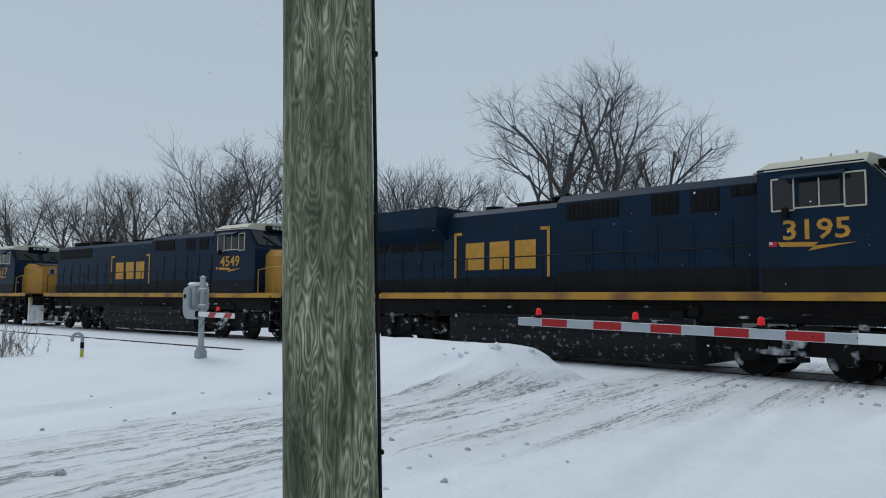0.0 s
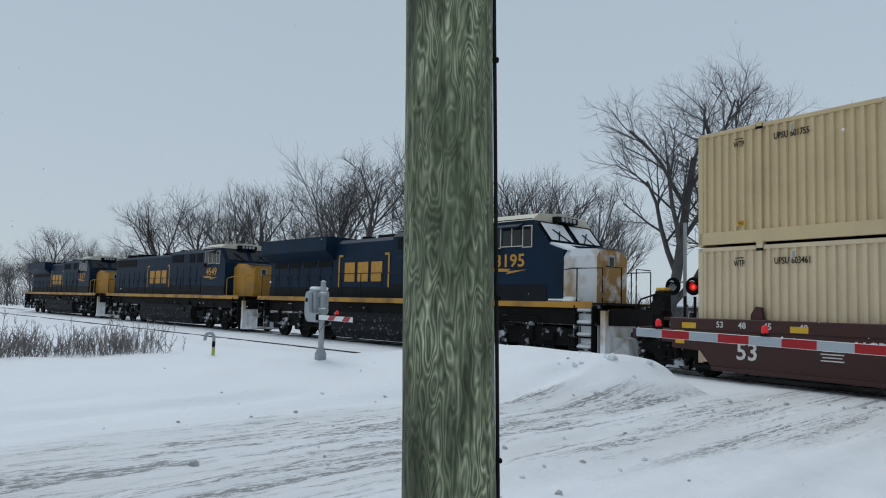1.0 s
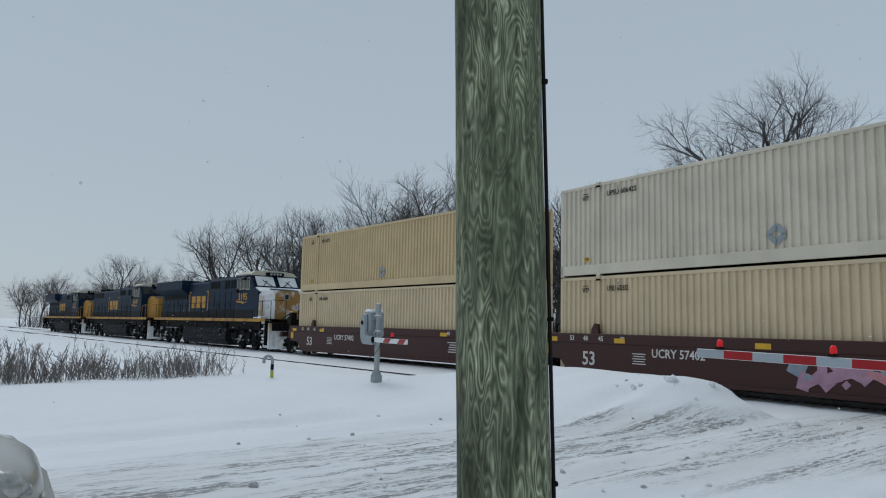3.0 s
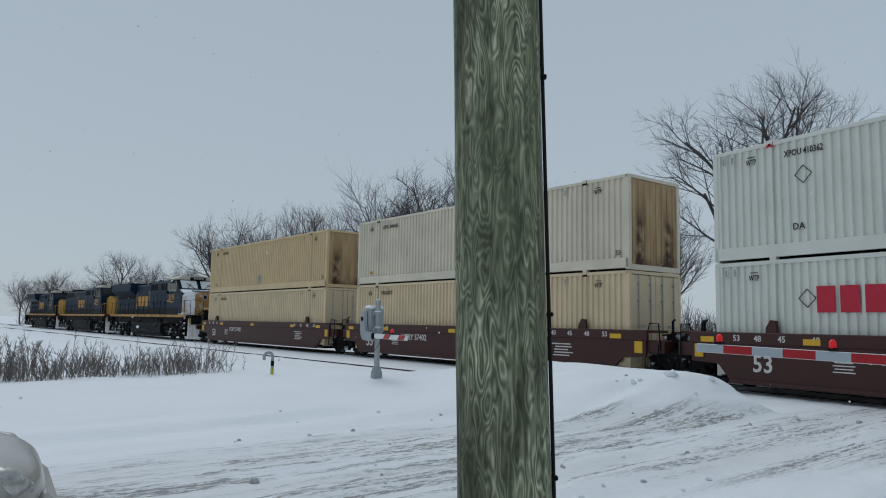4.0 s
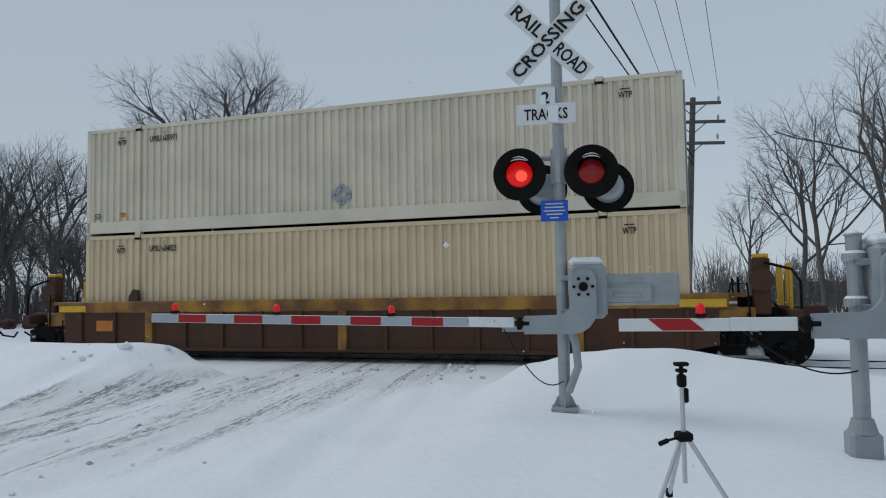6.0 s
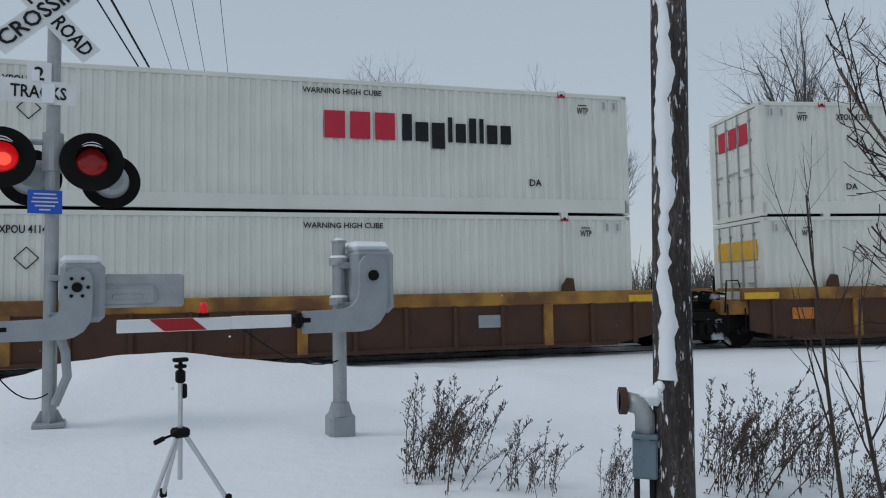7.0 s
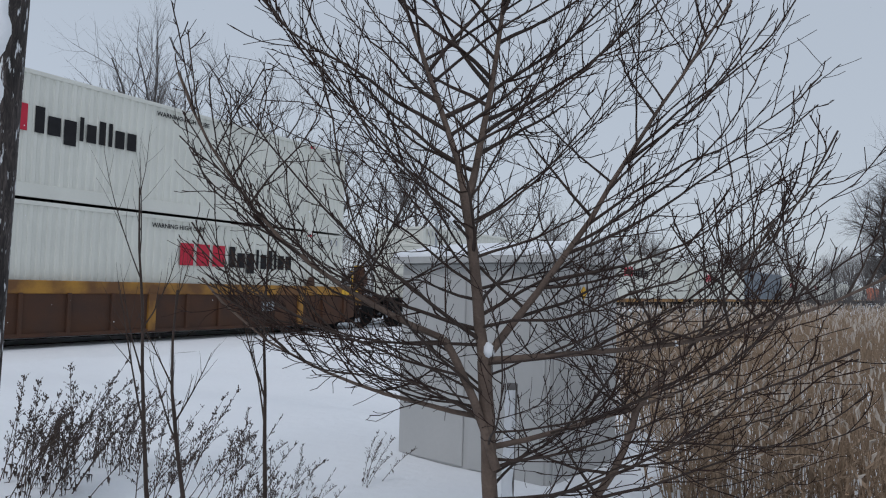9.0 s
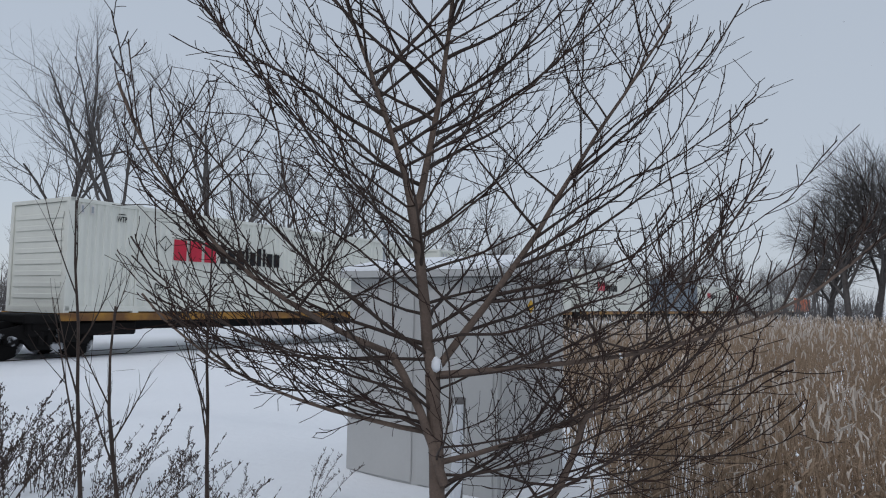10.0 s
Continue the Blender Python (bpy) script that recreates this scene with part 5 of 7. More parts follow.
def gate_mast(name, label, at, height=1.95, plate=False, arm=None, arm_z=1.1, stripes="long", signs=False, back=False, lamps=()):
    """A crossing gate: post on a base, drive housing, counterweight, striped arm. Its own x points along the arm."""
    top = thing(name, label, "crossing gate", "crossing gates", at=at)
    mb = Mesh()
    mb.tube([(0, 0, 0), (0, 0, height)], [0.068, 0.064], 16)
    mb.tube([(0, 0, height), (0, 0, height + 0.015)], [0.08, 0.075], 16)
    part("post", mb, STEEL, top, smooth=False)
    for z in (arm_z + 0.16, arm_z + 0.54) if not plate else ():
        ring = Mesh()
        ring.tube([(0, 0, z - 0.035), (0, 0, z + 0.035)], 0.098, 16)
        for t in (-1, 1):
            ring.box((0.03, t * 0.11, z), (0.06, 0.06, 0.05), bevel=0.008)
        part("collar", ring, STEEL, top)
        rim = Mesh()
        rim.tube([(0, 0, z + 0.036), (0, 0, z + 0.058)], [0.095, 0.075], 14)
        part("snow_cap", rim, SNOW, top)
    mb = Mesh()
    if plate:
        mb.box((0, 0, 0.02), (0.30, 0.30, 0.05), bevel=0.01)
        for a in (0, 90):
            mb.prism([(-0.14, 0.03), (0.14, 0.03), (0.08, 0.16), (-0.08, 0.16)], -0.012, 0.012, "y" if a else "x")
    else:
        mb.box((0, 0, 0.17), (0.25, 0.22, 0.30), bevel=0.03)
        mb.tube([(0, 0, 0.30), (0, 0, 0.42)], [0.12, 0.085], 14)
        mb.box((0, 0, 0.0), (0.36, 0.34, 0.05), bevel=0.01)
    part("base", mb, GREYPAINT, top)
    mb = Mesh()
    mb.tube([(0, 0, height), (0, 0, height + 0.04)], [0.07, 0.03], 12)
    part("snow_cap", mb, SNOW, top)
    mb = Mesh()
    mb.box((-0.27, 0.0, arm_z + 0.68), (0.38, 0.38, 0.10), bevel=0.048)
    part("snow_cap", mb, SNOW, top)
    # housing: drive box beside the post, and the main-shaft arm casting in front of it
    mb = Mesh()
    mb.box((-0.29, 0.0, arm_z + 0.35), (0.42, 0.42, 0.62), bevel=0.055)
    mb.box((-0.06, 0, arm_z + 0.5), (0.16, 0.24, 0.06), bevel=0.01), mb.box((-0.06, 0, arm_z + 0.12), (0.16, 0.24, 0.06), bevel=0.01)
    body = part("drive_housing", mb, GREYPAINT, top)
    fr = -1 if not back else 1
    mb = Mesh()
    # an elbow: a flat arm, a rounded corner and a round head
    elbow = [(0.42, arm_z - 0.12), (0.42, arm_z + 0.08), (0.06, arm_z + 0.09)]
    elbow += [(0.06 - 0.17 * math.sin(a), arm_z + 0.26 - 0.17 * math.cos(a)) for a in (0.4, 0.8, 1.2, 1.57)]
    elbow += [(-0.245 + 0.135 * math.cos(a), arm_z + 0.47 + 0.135 * math.sin(a)) for a in (0.0, 0.5, 1.0, 1.57, 2.1, 2.6, 3.14)]
    elbow += [(-0.38 + 0.26 * (1 - math.cos(a)), arm_z + 0.14 - 0.26 * math.sin(a)) for a in (0.0, 0.4, 0.8, 1.2, 1.57)]
    mb.prism(elbow, fr * 0.235, fr * 0.31)
    shaft = part("arm_casting", mb, GREYPAINT, top)
    mb = Mesh()
    mb.tube([(-0.24, fr * 0.31, arm_z + 0.40), (-0.24, fr * 0.335, arm_z + 0.40)], 0.05, 14, mi=0)
    part("shaft_cap", mb, BLACK, shaft)
    for k in range(6 if plate else 0):
        a = k * math.pi / 3
        mb = Mesh()
        mb.tube([(-0.24 + 0.10 * math.cos(a), fr * 0.31, arm_z + 0.40 + 0.10 * math.sin(a)), (-0.24 + 0.10 * math.cos(a), fr * 0.325, arm_z + 0.40 + 0.10 * math.sin(a))], 0.018, 8)
        part("bolt", mb, BLACK, shaft)
    mb = Mesh()
    mb.tube([(0.36, fr * 0.29, arm_z), (0.52, fr * 0.29, arm_z)], 0.03, 8), mb.box((0.47, fr * 0.29, arm_z), (0.06, 0.12, 0.14), bevel=0.015)
    part("arm_bracket", mb, BLACK, top)
    if stripes == "long":
        mb = Mesh()
        mb.box((-0.85, fr * -0.05, arm_z + 0.36), (0.9, 0.06, 0.36), bevel=0.03)
        mb.box((-0.72, fr * 0.0, arm_z + 0.32), (0.6, 0.1, 0.20), bevel=0.05)
        mb.box((-0.72, fr * 0.055, arm_z + 0.30), (0.3, 0.02, 0.05), bevel=0.01)
        part("counterweight", mb, STEEL, top)
    if arm:
        rise = math.tan(radians(1.2)) if stripes == "long" else 0.0
        y = fr * 0.29
        first = 0.55
        bar = Mesh()
        bar.box(((first + 0.5 + arm) / 2, y, arm_z + rise * (arm + first + 0.5) / 2 - 0.003), (arm - first - 0.5, 0.028, 0.108), Matrix.Rotation(-rise, 3, "Y"), bevel=0.006)
        bar.box((first + 0.24, y, arm_z + rise * (first + 0.24)), (0.52, 0.036, 0.112), Matrix.Rotation(-rise, 3, "Y"), bevel=0.006)
        arm_ob = part("gate_arm", bar, SIGNWHITE, top)
        if stripes == "long":
            x, w = first + 0.42, (arm - first - 0.42) / 11
            for k in range(11):
                mb = Mesh()
                for f in (-1, 1):
                    mb.box((x + w / 2, y + f * 0.0155, arm_z + rise * (x + w / 2) - 0.003), (w, 0.004, 0.098), Matrix.Rotation(-rise, 3, "Y"))
                part("stripe", mb, RED if k % 2 else ARMGREY, arm_ob)
                x += w
            mb = Mesh()
            for f in (0.2, 0.5, 0.9, 1.15):
                mb.tube([(first + f, y - 0.02, arm_z + 0.03), (first + f, y + 0.02, arm_z + 0.03)], 0.008, 6)
            part("arm_bolt", mb, BLACK, arm_ob)
        else:
            for x0 in stripes:
                mb = Mesh()
                for f in (-1, 1):
                    mb.prism([(x0, arm_z - 0.052), (x0 + 0.34, arm_z - 0.052), (x0 + 0.46, arm_z + 0.05), (x0 + 0.12, arm_z + 0.05)], y + f * 0.015, y + f * 0.0175)
                part("stripe", mb, RED, arm_ob)
        for x0 in lamps:
            z0 = arm_z + rise * x0 + 0.055
            mb = Mesh()
            mb.box((x0, y, z0 + 0.02), (0.09, 0.08, 0.03), bevel=0.008)
            lamp = part("arm_lamp", mb, BLACK, arm_ob)
            mb = Mesh()
            mb.tube([(x0, y, z0 + 0.03), (x0, y, z0 + 0.10), (x0, y, z0 + 0.125)], [0.038, 0.036, 0.015], 12)
            part("lens", mb, ARMLAMP, lamp, "glowing red lens", smooth=True)
        wire = Mesh()
        pts = []
        for k in range(13):
            u = k / 12
            pts.append((0.65 - 0.65 * u if stripes == "long" else 0.95 * (1 - u) + 0.1 * u, y, arm_z - 0.06 - 0.62 * math.sin(u * math.pi * 0.62) * (1 if stripes == "long" else 0.55)))
        wire.tube(pts, 0.007, 6)
        part("hanging_wire", wire, RUBBER, top)
    return top, fr


# the road gate with crossbuck and flashing lamps
p1 = polar(7.9, 8.4)
ARM_TURN = 180 + 6.0
g1, fr1 = gate_mast("crossing_gate", "galvanised crossing gate mast with crossbuck, red lamps and striped arm", pose(p1.x, p1.y, 0.24, 0, 0, ARM_TURN), height=5.1, plate=True,
                    arm=5.02, arm_z=1.0, lamps=(1.95, 3.37, 4.71), back=True)


def sign_text(words, h, parent, x, y, z, spin=0.0, width=None):
    return lettering("sign_word", words, h, LETTER, parent, pose(x, y, z, 0, 0, 180) @ FRONT @ pose(0, 0, 0, 0, 0, spin), width)


def crossbuck(top, z, y=0.10, words=True, x=0.0):
    for k, (spin, w) in enumerate(((45, "CROSSING"), (-45, "RAIL  ROAD"))):
        mb = Mesh()
        mb.box((x, y + 0.006 * k, z), (1.22, 0.005, 0.23), Matrix.Rotation(radians(spin), 3, "Y"), bevel=0.002)
        blade = part("blade", mb, SIGNWHITE, top)
        if words:
            half = w.split("  ")
            if len(half) == 2:
                for s, word in ((-1, half[0]), (1, half[1])):
                    a = radians(-45)
                    sign_text(word, 0.155, blade, x - s * 0.345 * math.cos(a), y + 0.006 * k + 0.006, z + s * 0.345 * math.sin(a), spin=-45, width=0.44)
            else:
                sign_text(w, 0.155, blade, x, y + 0.006 * k + 0.0155, z, spin=45, width=1.10)


def signal_lamp(top, x, y, z, lens, out=1, tilt=0.0):
    """A round lamp: black target disc, hooded red lens, grey lamp case behind."""
    mb = Mesh()
    mb.tube([(x, y, z), (x, y + out * 0.012, z)], [0.305, 0.30], 36)
    disc = part("target_disc", mb, BLACK, top)
    mb = Mesh()
    mb.tube([(x, y - out * 0.20, z), (x, y - out * 0.17, z), (x, y, z)], [0.12, 0.17, 0.19], 22)
    part("lamp_case", mb, STEEL, disc, smooth=False)
    mb = Mesh()
    mb.tube([(x, y + out * 0.014, z), (x, y + out * 0.03, z), (x, y + out * 0.045, z)], [0.152, 0.13, 0.06], 26)
    part("lens", mb, lens, disc, "red lens", smooth=True)
    if lens is LAMPLIT:
        mb = Mesh()
        mb.tube([(x - out * 0.02, y + out * 0.036, z - 0.02), (x - out * 0.02, y + out * 0.046, z - 0.02), (x - out * 0.02, y + out * 0.052, z - 0.02)], [0.075, 0.06, 0.02], 20)
        part("lamp_core", mb, BULB, disc, "bright core of the lit lens", smooth=True)
    mb, n = Mesh(), 18
    for k in range(n + 1):
        a = math.pi * (0.02 + 0.96 * k / n)
        for d, r in ((0.012, 0.168), (0.22 if 0.15 < k / n < 0.85 else 0.10, 0.160)):
            mb.v.append((x + math.cos(a) * r, y + out * d, z + math.sin(a) * r))
    for k in range(n):
        mb.f.append((2 * k, 2 * k + 2, 2 * k + 3, 2 * k + 1))
        mb.m.append(0)
    hood = part("hood", mb, BLACK, disc)
    mb = Mesh()
    pts = [(x + math.cos(a) * 0.172, y + out * 0.1, z + math.sin(a) * 0.172) for a in (1.0, 1.3, 1.57, 1.85, 2.2)]
    mb.tube(pts, [0.012, 0.02, 0.024, 0.02, 0.01], 6)
    part("snow_cap", mb, SNOW, disc)


ZL = 2.70
for nm, (x, y, lens, out) in {"a": (0.445, 0.16, LAMPLIT, 1), "b": (-0.365, 0.16, LAMPDIM, 1), "c": (0.22, -0.34, LAMPDIM, -1), "d": (-0.56, -0.34, LAMPDIM, -1)}.items():
    signal_lamp(g1, x, y, ZL - (0.12 if out < 0 else 0), lens, out)
mb = Mesh()
mb.tube([(-0.62, -0.2, ZL + 0.02), (0.16, -0.2, ZL + 0.02)], 0.025, 8), mb.tube([(-0.41, 0.0, ZL + 0.2), (0.41, 0.0, ZL + 0.2)], 0.03, 8)
mb.tube([(0, 0, ZL + 0.2), (0, -0.2, ZL + 0.02)], 0.03, 8)
mb.tube([(0, 0, ZL - 0.1), (0, 0, ZL + 0.3)], 0.10, 14)
part("crossarm", mb, STEEL, g1)
crossbuck(g1, 4.26, x=0.08)
mb = Mesh()
mb.box((0.13, 0.10, 3.40), (0.68, 0.006, 0.24), bevel=0.002), mb.box((0.13, 0.103, 3.58), (0.22, 0.006, 0.26), bevel=0.002)
tracks_sign = part("tracks_sign", mb, SIGNWHITE, g1)
sign_text("TRACKS", 0.13, tracks_sign, 0.13, 0.108, 3.39, width=0.5)
for sx, sz, sw, sh in ((0.045, 3.39, 0.12, 0.2), (0.16, 3.56, 0.07, 0.12)):
    mb = Mesh()
    mb.box((sx, 0.116, sz), (sw, 0.014, sh), bevel=0.006)
    part("snow_patch", mb, SNOW, tracks_sign)
sign_text("2", 0.14, tracks_sign, 0.13, 0.110, 3.58)
mb = Mesh()
mb.box((0.06, 0.12, 2.27), (0.31, 0.008, 0.24), bevel=0.003)
blue = part("blue_sign", mb, SIGNBLUE, g1, "blue emergency notice")
for k, w in enumerate((0.2, 0.22, 0.24, 0.18, 0.1)):
    mb = Mesh()
    mb.box((0.06, 0.126, 2.35 - k * 0.04), (w, 0.004, 0.014))
    part("notice_line", mb, LETTERWHITE, blue)
mb = Mesh()
mb.tube([(-0.05, 0.06, 1.05), (-0.14, 0.1, 0.75), (-0.16, 0.1, 0.5), (-0.05, 0.08, 0.22)], 0.045, 10)
part("cable_conduit", mb, GREYPAINT, g1)

# the footpath gate
p2 = polar(-12.45, 7.0)
gate_mast("footpath_gate", "galvanised footpath gate mast with a short striped arm", pose(p2.x, p2.y, p2.z - 0.11, 0, 0, 184), height=1.95, arm=1.95, arm_z=1.22, stripes=(1.25,), lamps=(1.28,), back=True)

# the footpath gate across the road
p3 = polar(63.6, 17.7)
gate_mast("footpath_gate", "galvanised footpath gate seen from behind, arm down", pose(p3.x, p3.y, 0.10, 0, 0, -4), height=2.0, arm=2.35, arm_z=1.16, stripes=(1.05, 1.85), lamps=(1.55,), back=False)


def far_signal(bearing, distance, lit):
    p = polar(bearing, distance)
    top = thing("far_crossing_signal", "crossing signal mast beyond the tracks with red lamps", "crossing signal", "far crossing signals", at=pose(p.x, p.y, -0.1, 0, 0, 180))
    mb = Mesh()
    mb.tube([(0, 0, 0), (0, 0, 4.75)], 0.06, 12)
    mb.box((0, 0, 0.1), (0.4, 0.4, 0.2), bevel=0.03)
    part("post", mb, STEEL, top)
    mb = Mesh()
    mb.tube([(-0.4, 0, 2.75), (0.4, 0, 2.75)], 0.03, 8)
    part("crossarm", mb, STEEL, top)
    for x, on in ((-0.4, lit == 1), (0.4, lit == 2)):
        signal_lamp(top, x, 0.1, 2.6, LAMPLIT if on else GREYPAINT)
    if not lit:
        crossbuck(top, 4.35, words=False)
    return top


far_signal(0.0, 22.0, 0)
far_signal(35.5, 25.5, 1)


def far_pole(x, y, h, arms):
    top = thing("line_pole", "weathered grey timber power pole with crossarms", "utility pole", "power poles beyond the tracks", at=pose(x, y, -0.3, 0, 3.3 if arms > 1 else 0, 0))
    mb = Mesh()
    mb.tube([(0, 0, -0.3), (0, 0, h)], [0.16, 0.11], 12)
    part("timber", mb, BARK, top)
    for k in range(arms):
        mb = Mesh()
        mb.box((0, -0.12, h - 0.25 - 0.75 * k - (0.1 if k == 2 else 0)), (2.1 + 0.35 * (k > 0), 0.1, 0.12), bevel=0.01)
        for s in (-1, 1):
            mb.tube([(s * 0.5, -0.12, h - 0.3 - 0.75 * k), (0, -0.1, h - 0.75 - 0.75 * k)], 0.02, 5)
        arm = part("crossarm", mb, BARK, top)
        for s in (-0.95, -0.4, 0.95):
            mb = Mesh()
            mb.tube([(s, -0.12, h - 0.2 - 0.75 * k), (s, -0.12, h - 0.05 - 0.75 * k), (s, -0.12, h + 0.02 - 0.75 * k)], [0.03, 0.05, 0.02], 8)
            part("insulator", mb, GREYPAINT, arm)
    return top


far_pole(0.75, 30.0, 9.5, 3)
far_pole(-19.9, 57.0, 10.5, 1)


def cable(name, a, b, sag, r, label):
    mb, pts = Mesh(), []
    a, b = Vector(a), Vector(b)
    for k in range(25):
        u = k / 24
        pts.append(a.lerp(b, u) - Vector((0, 0, 4 * sag * u * (1 - u))))
    mb.tube(pts, r, 5)
    tagged(part(name, mb, RUBBER), label, "cable", "overhead cables")


NEAR_TOP = (-0.9, -22.0)
for dx, z, x2, z2 in ((-0.95, 9.4, -3.6, 10.6), (-0.4, 9.45, -3.0, 10.7), (0.1, 9.6, -2.5, 10.7), (0.95, 9.4, -2.1, 10.6)):
    cable("overhead_wire", (1.3 + dx, 29.9, z), (NEAR_TOP[0] + x2, NEAR_TOP[1], z2), 0.5, 0.009, "thin overhead power wire")
cable("overhead_cable", (1.2, 29.9, 6.8), (-9.6, -22, 14.5), 0.3, 0.028, "thick black overhead cable bundle")
cable("overhead_cable", (1.2, 29.9, 6.5), (-10.2, -22, 14.2), 0.3, 0.02, "thick black overhead cable bundle")

# vent pipe bent like a cane
pc = polar(71.6, 19.5)
cane = thing("vent_pipe", "cane-shaped vent pipe with a yellow and black band in snow", "vent pipe", at=pose(pc.x, pc.y, pc.z - 0.05, 0, 0, 60))
mb = Mesh()
pts = [(0, 0, -0.1), (0, 0, 0.5)] + [(-0.11 + 0.11 * math.cos(a), 0, 0.5 + 0.11 * math.sin(a)) for a in (0.5, 1.0, 1.57, 2.1, 2.7, 3.14)] + [(-0.22, 0, 0.42)]
mb.tube(pts, 0.04, 10)
part("pipe", mb, GREYPAINT, cane, smooth=True)
mb = Mesh()
mb.tube([(0, 0, 0.05), (0, 0, 0.22)], 0.043, 10)
part("yellow_band", mb, material("lime_band", (0.45, 0.48, 0.05), 0.5, 0, 0.1, 5, 0, 40), cane)
mb = Mesh()
mb.tube([(0, 0, 0.26), (0, 0, 0.40)], 0.043, 10)
part("black_band", mb, BLACK, cane)

# tripod in the snow
pt3 = polar(-0.6, 4.2)
tri = thing("tripod", "silver and black camera tripod standing in snow", "tripod", at=pose(pt3.x, pt3.y, 0, 0, 0, 20))
gz = pt3.z
for k in range(3):
    a = radians(90 + 120 * k)
    mb = Mesh()
    mb.tube([(0.03 * math.cos(a), 0.03 * math.sin(a), 0.78), (0.25 * math.cos(a), 0.25 * math.sin(a), 0.42)], 0.013, 8)
    mb.tube([(0.25 * math.cos(a), 0.25 * math.sin(a), 0.42), (0.47 * math.cos(a), 0.47 * math.sin(a), gz - 0.03)], 0.010, 8)
    leg = part("leg", mb, material("bright_aluminium", (0.55, 0.56, 0.57), 0.35, 0.7, 0.05, 5, 0, 40) if k == 0 else leg_mat, tri)
    leg_mat = leg.data.materials[0]
    mb = Mesh()
    mb.box((0.25 * math.cos(a), 0.25 * math.sin(a), 0.43), (0.035, 0.035, 0.05), bevel=0.006)
    part("clamp", mb, BLACK, leg)
mb = Mesh()
mb.tube([(0, 0, 0.55), (0, 0, 1.08)], 0.013, 10)
part("centre_column", mb, leg_mat, tri)
mb = Mesh()
mb.box((0, 0, 0.80), (0.085, 0.085, 0.05), bevel=0.012)
mb.tube([(0, 0, 0.80), (-0.12, -0.06, 0.79)], 0.008, 6), mb.tube([(-0.11, -0.055, 0.79), (-0.16, -0.08, 0.78)], 0.014, 8)
part("collar", mb, BLACK, tri)
mb = Mesh()
mb.box((0, 0, 1.10), (0.045, 0.05, 0.07), bevel=0.01), mb.tube([(0, 0, 1.05), (0, 0, 1.19)], 0.012, 8), mb.box((0.02, 0, 1.02), (0.03, 0.03, 0.08), bevel=0.008), mb.box((0, 0, 1.155), (0.055, 0.05, 0.02), bevel=0.006), mb.box((0, 0, 1.19), (0.075, 0.05, 0.022), bevel=0.006)
part("pan_head", mb, BLACK, tri)


def signal_cabinet():
    """A light grey sheet-metal equipment case under a snowy pitched roof."""
    c0, u, v = Vector((5.25, 1.02, 0)), Vector((0.39, 0.92, 0)).normalized(), Vector((0.92, -0.39, 0)).normalized()
    lu, lv, h = 1.55, 0.98, 1.72
    c = c0 + u * lu / 2 + v * lv / 2
    ang = math.degrees(math.atan2(u.y, u.x))
    top = thing("equipment_cabinet", "light grey metal railway equipment cabinet with snow on its roof", "cabinet", at=pose(c.x, c.y, 0.0, 0, 0, ang))
    mb = Mesh()
    mb.box((0, 0, h / 2 - 0.05), (lu, lv, h + 0.1), bevel=0.012)
    body = part("case", mb, CABINET, top)
    mb = Mesh()
    mb.prism([(-lv / 2 - 0.07, h), (lv / 2 + 0.07, h), (lv / 2 + 0.07, h + 0.05), (0, h + 0.15), (-lv / 2 - 0.07, h + 0.05)], -lu / 2 - 0.07, lu / 2 + 0.07, "x")
    roof = part("roof", mb, CABINET, top)
    mb = Mesh()
    mb.prism([(-lv / 2 - 0.06, h + 0.054), (0, h + 0.154), (lv / 2 + 0.06, h + 0.054), (lv / 2 + 0.05, h + 0.085), (0, h + 0.195), (-lv / 2 - 0.05, h + 0.085)], -lu / 2 - 0.06, lu / 2 + 0.06, "x")
    part("snow_cap", mb, SNOW, roof)
    for s in (-1, 1):
        mb = Mesh()
        mb.box((s * lu / 4, lv / 2 + 0.008, h / 2), (lu / 2 - 0.06, 0.016, h - 0.2), bevel=0.006)
        part("door", mb, CABINET, top)
    mb = Mesh()
    mb.box((-lu / 2 - 0.006, 0.0, h / 2), (0.014, lv - 0.1, h - 0.2), bevel=0.006)
    dr = part("door", mb, CABINET, top)
    mb = Mesh()
    mb.box((-lu / 2 - 0.016, 0.06, 1.5), (0.01, 0.07, 0.07), Matrix.Rotation(radians(45), 3, "X"))
    part("warning_label", mb, YELLOW, dr)
    for x in (-0.5, 0.5):
        mb = Mesh()
        mb.box((x, 0, 0.0), (0.12, lv - 0.1, 0.3))
        part("footing", mb, STONE, top)
    mb = Mesh()
    mb.tube([(0.65, 0.2, h + 0.1), (0.65, 0.2, h + 0.42)], 0.012, 6), mb.box((0.62, 0.2, h + 0.42), (0.12, 0.07, 0.05), bevel=0.015)
    part("antenna", mb, GREYPAINT, top)


signal_cabinet()


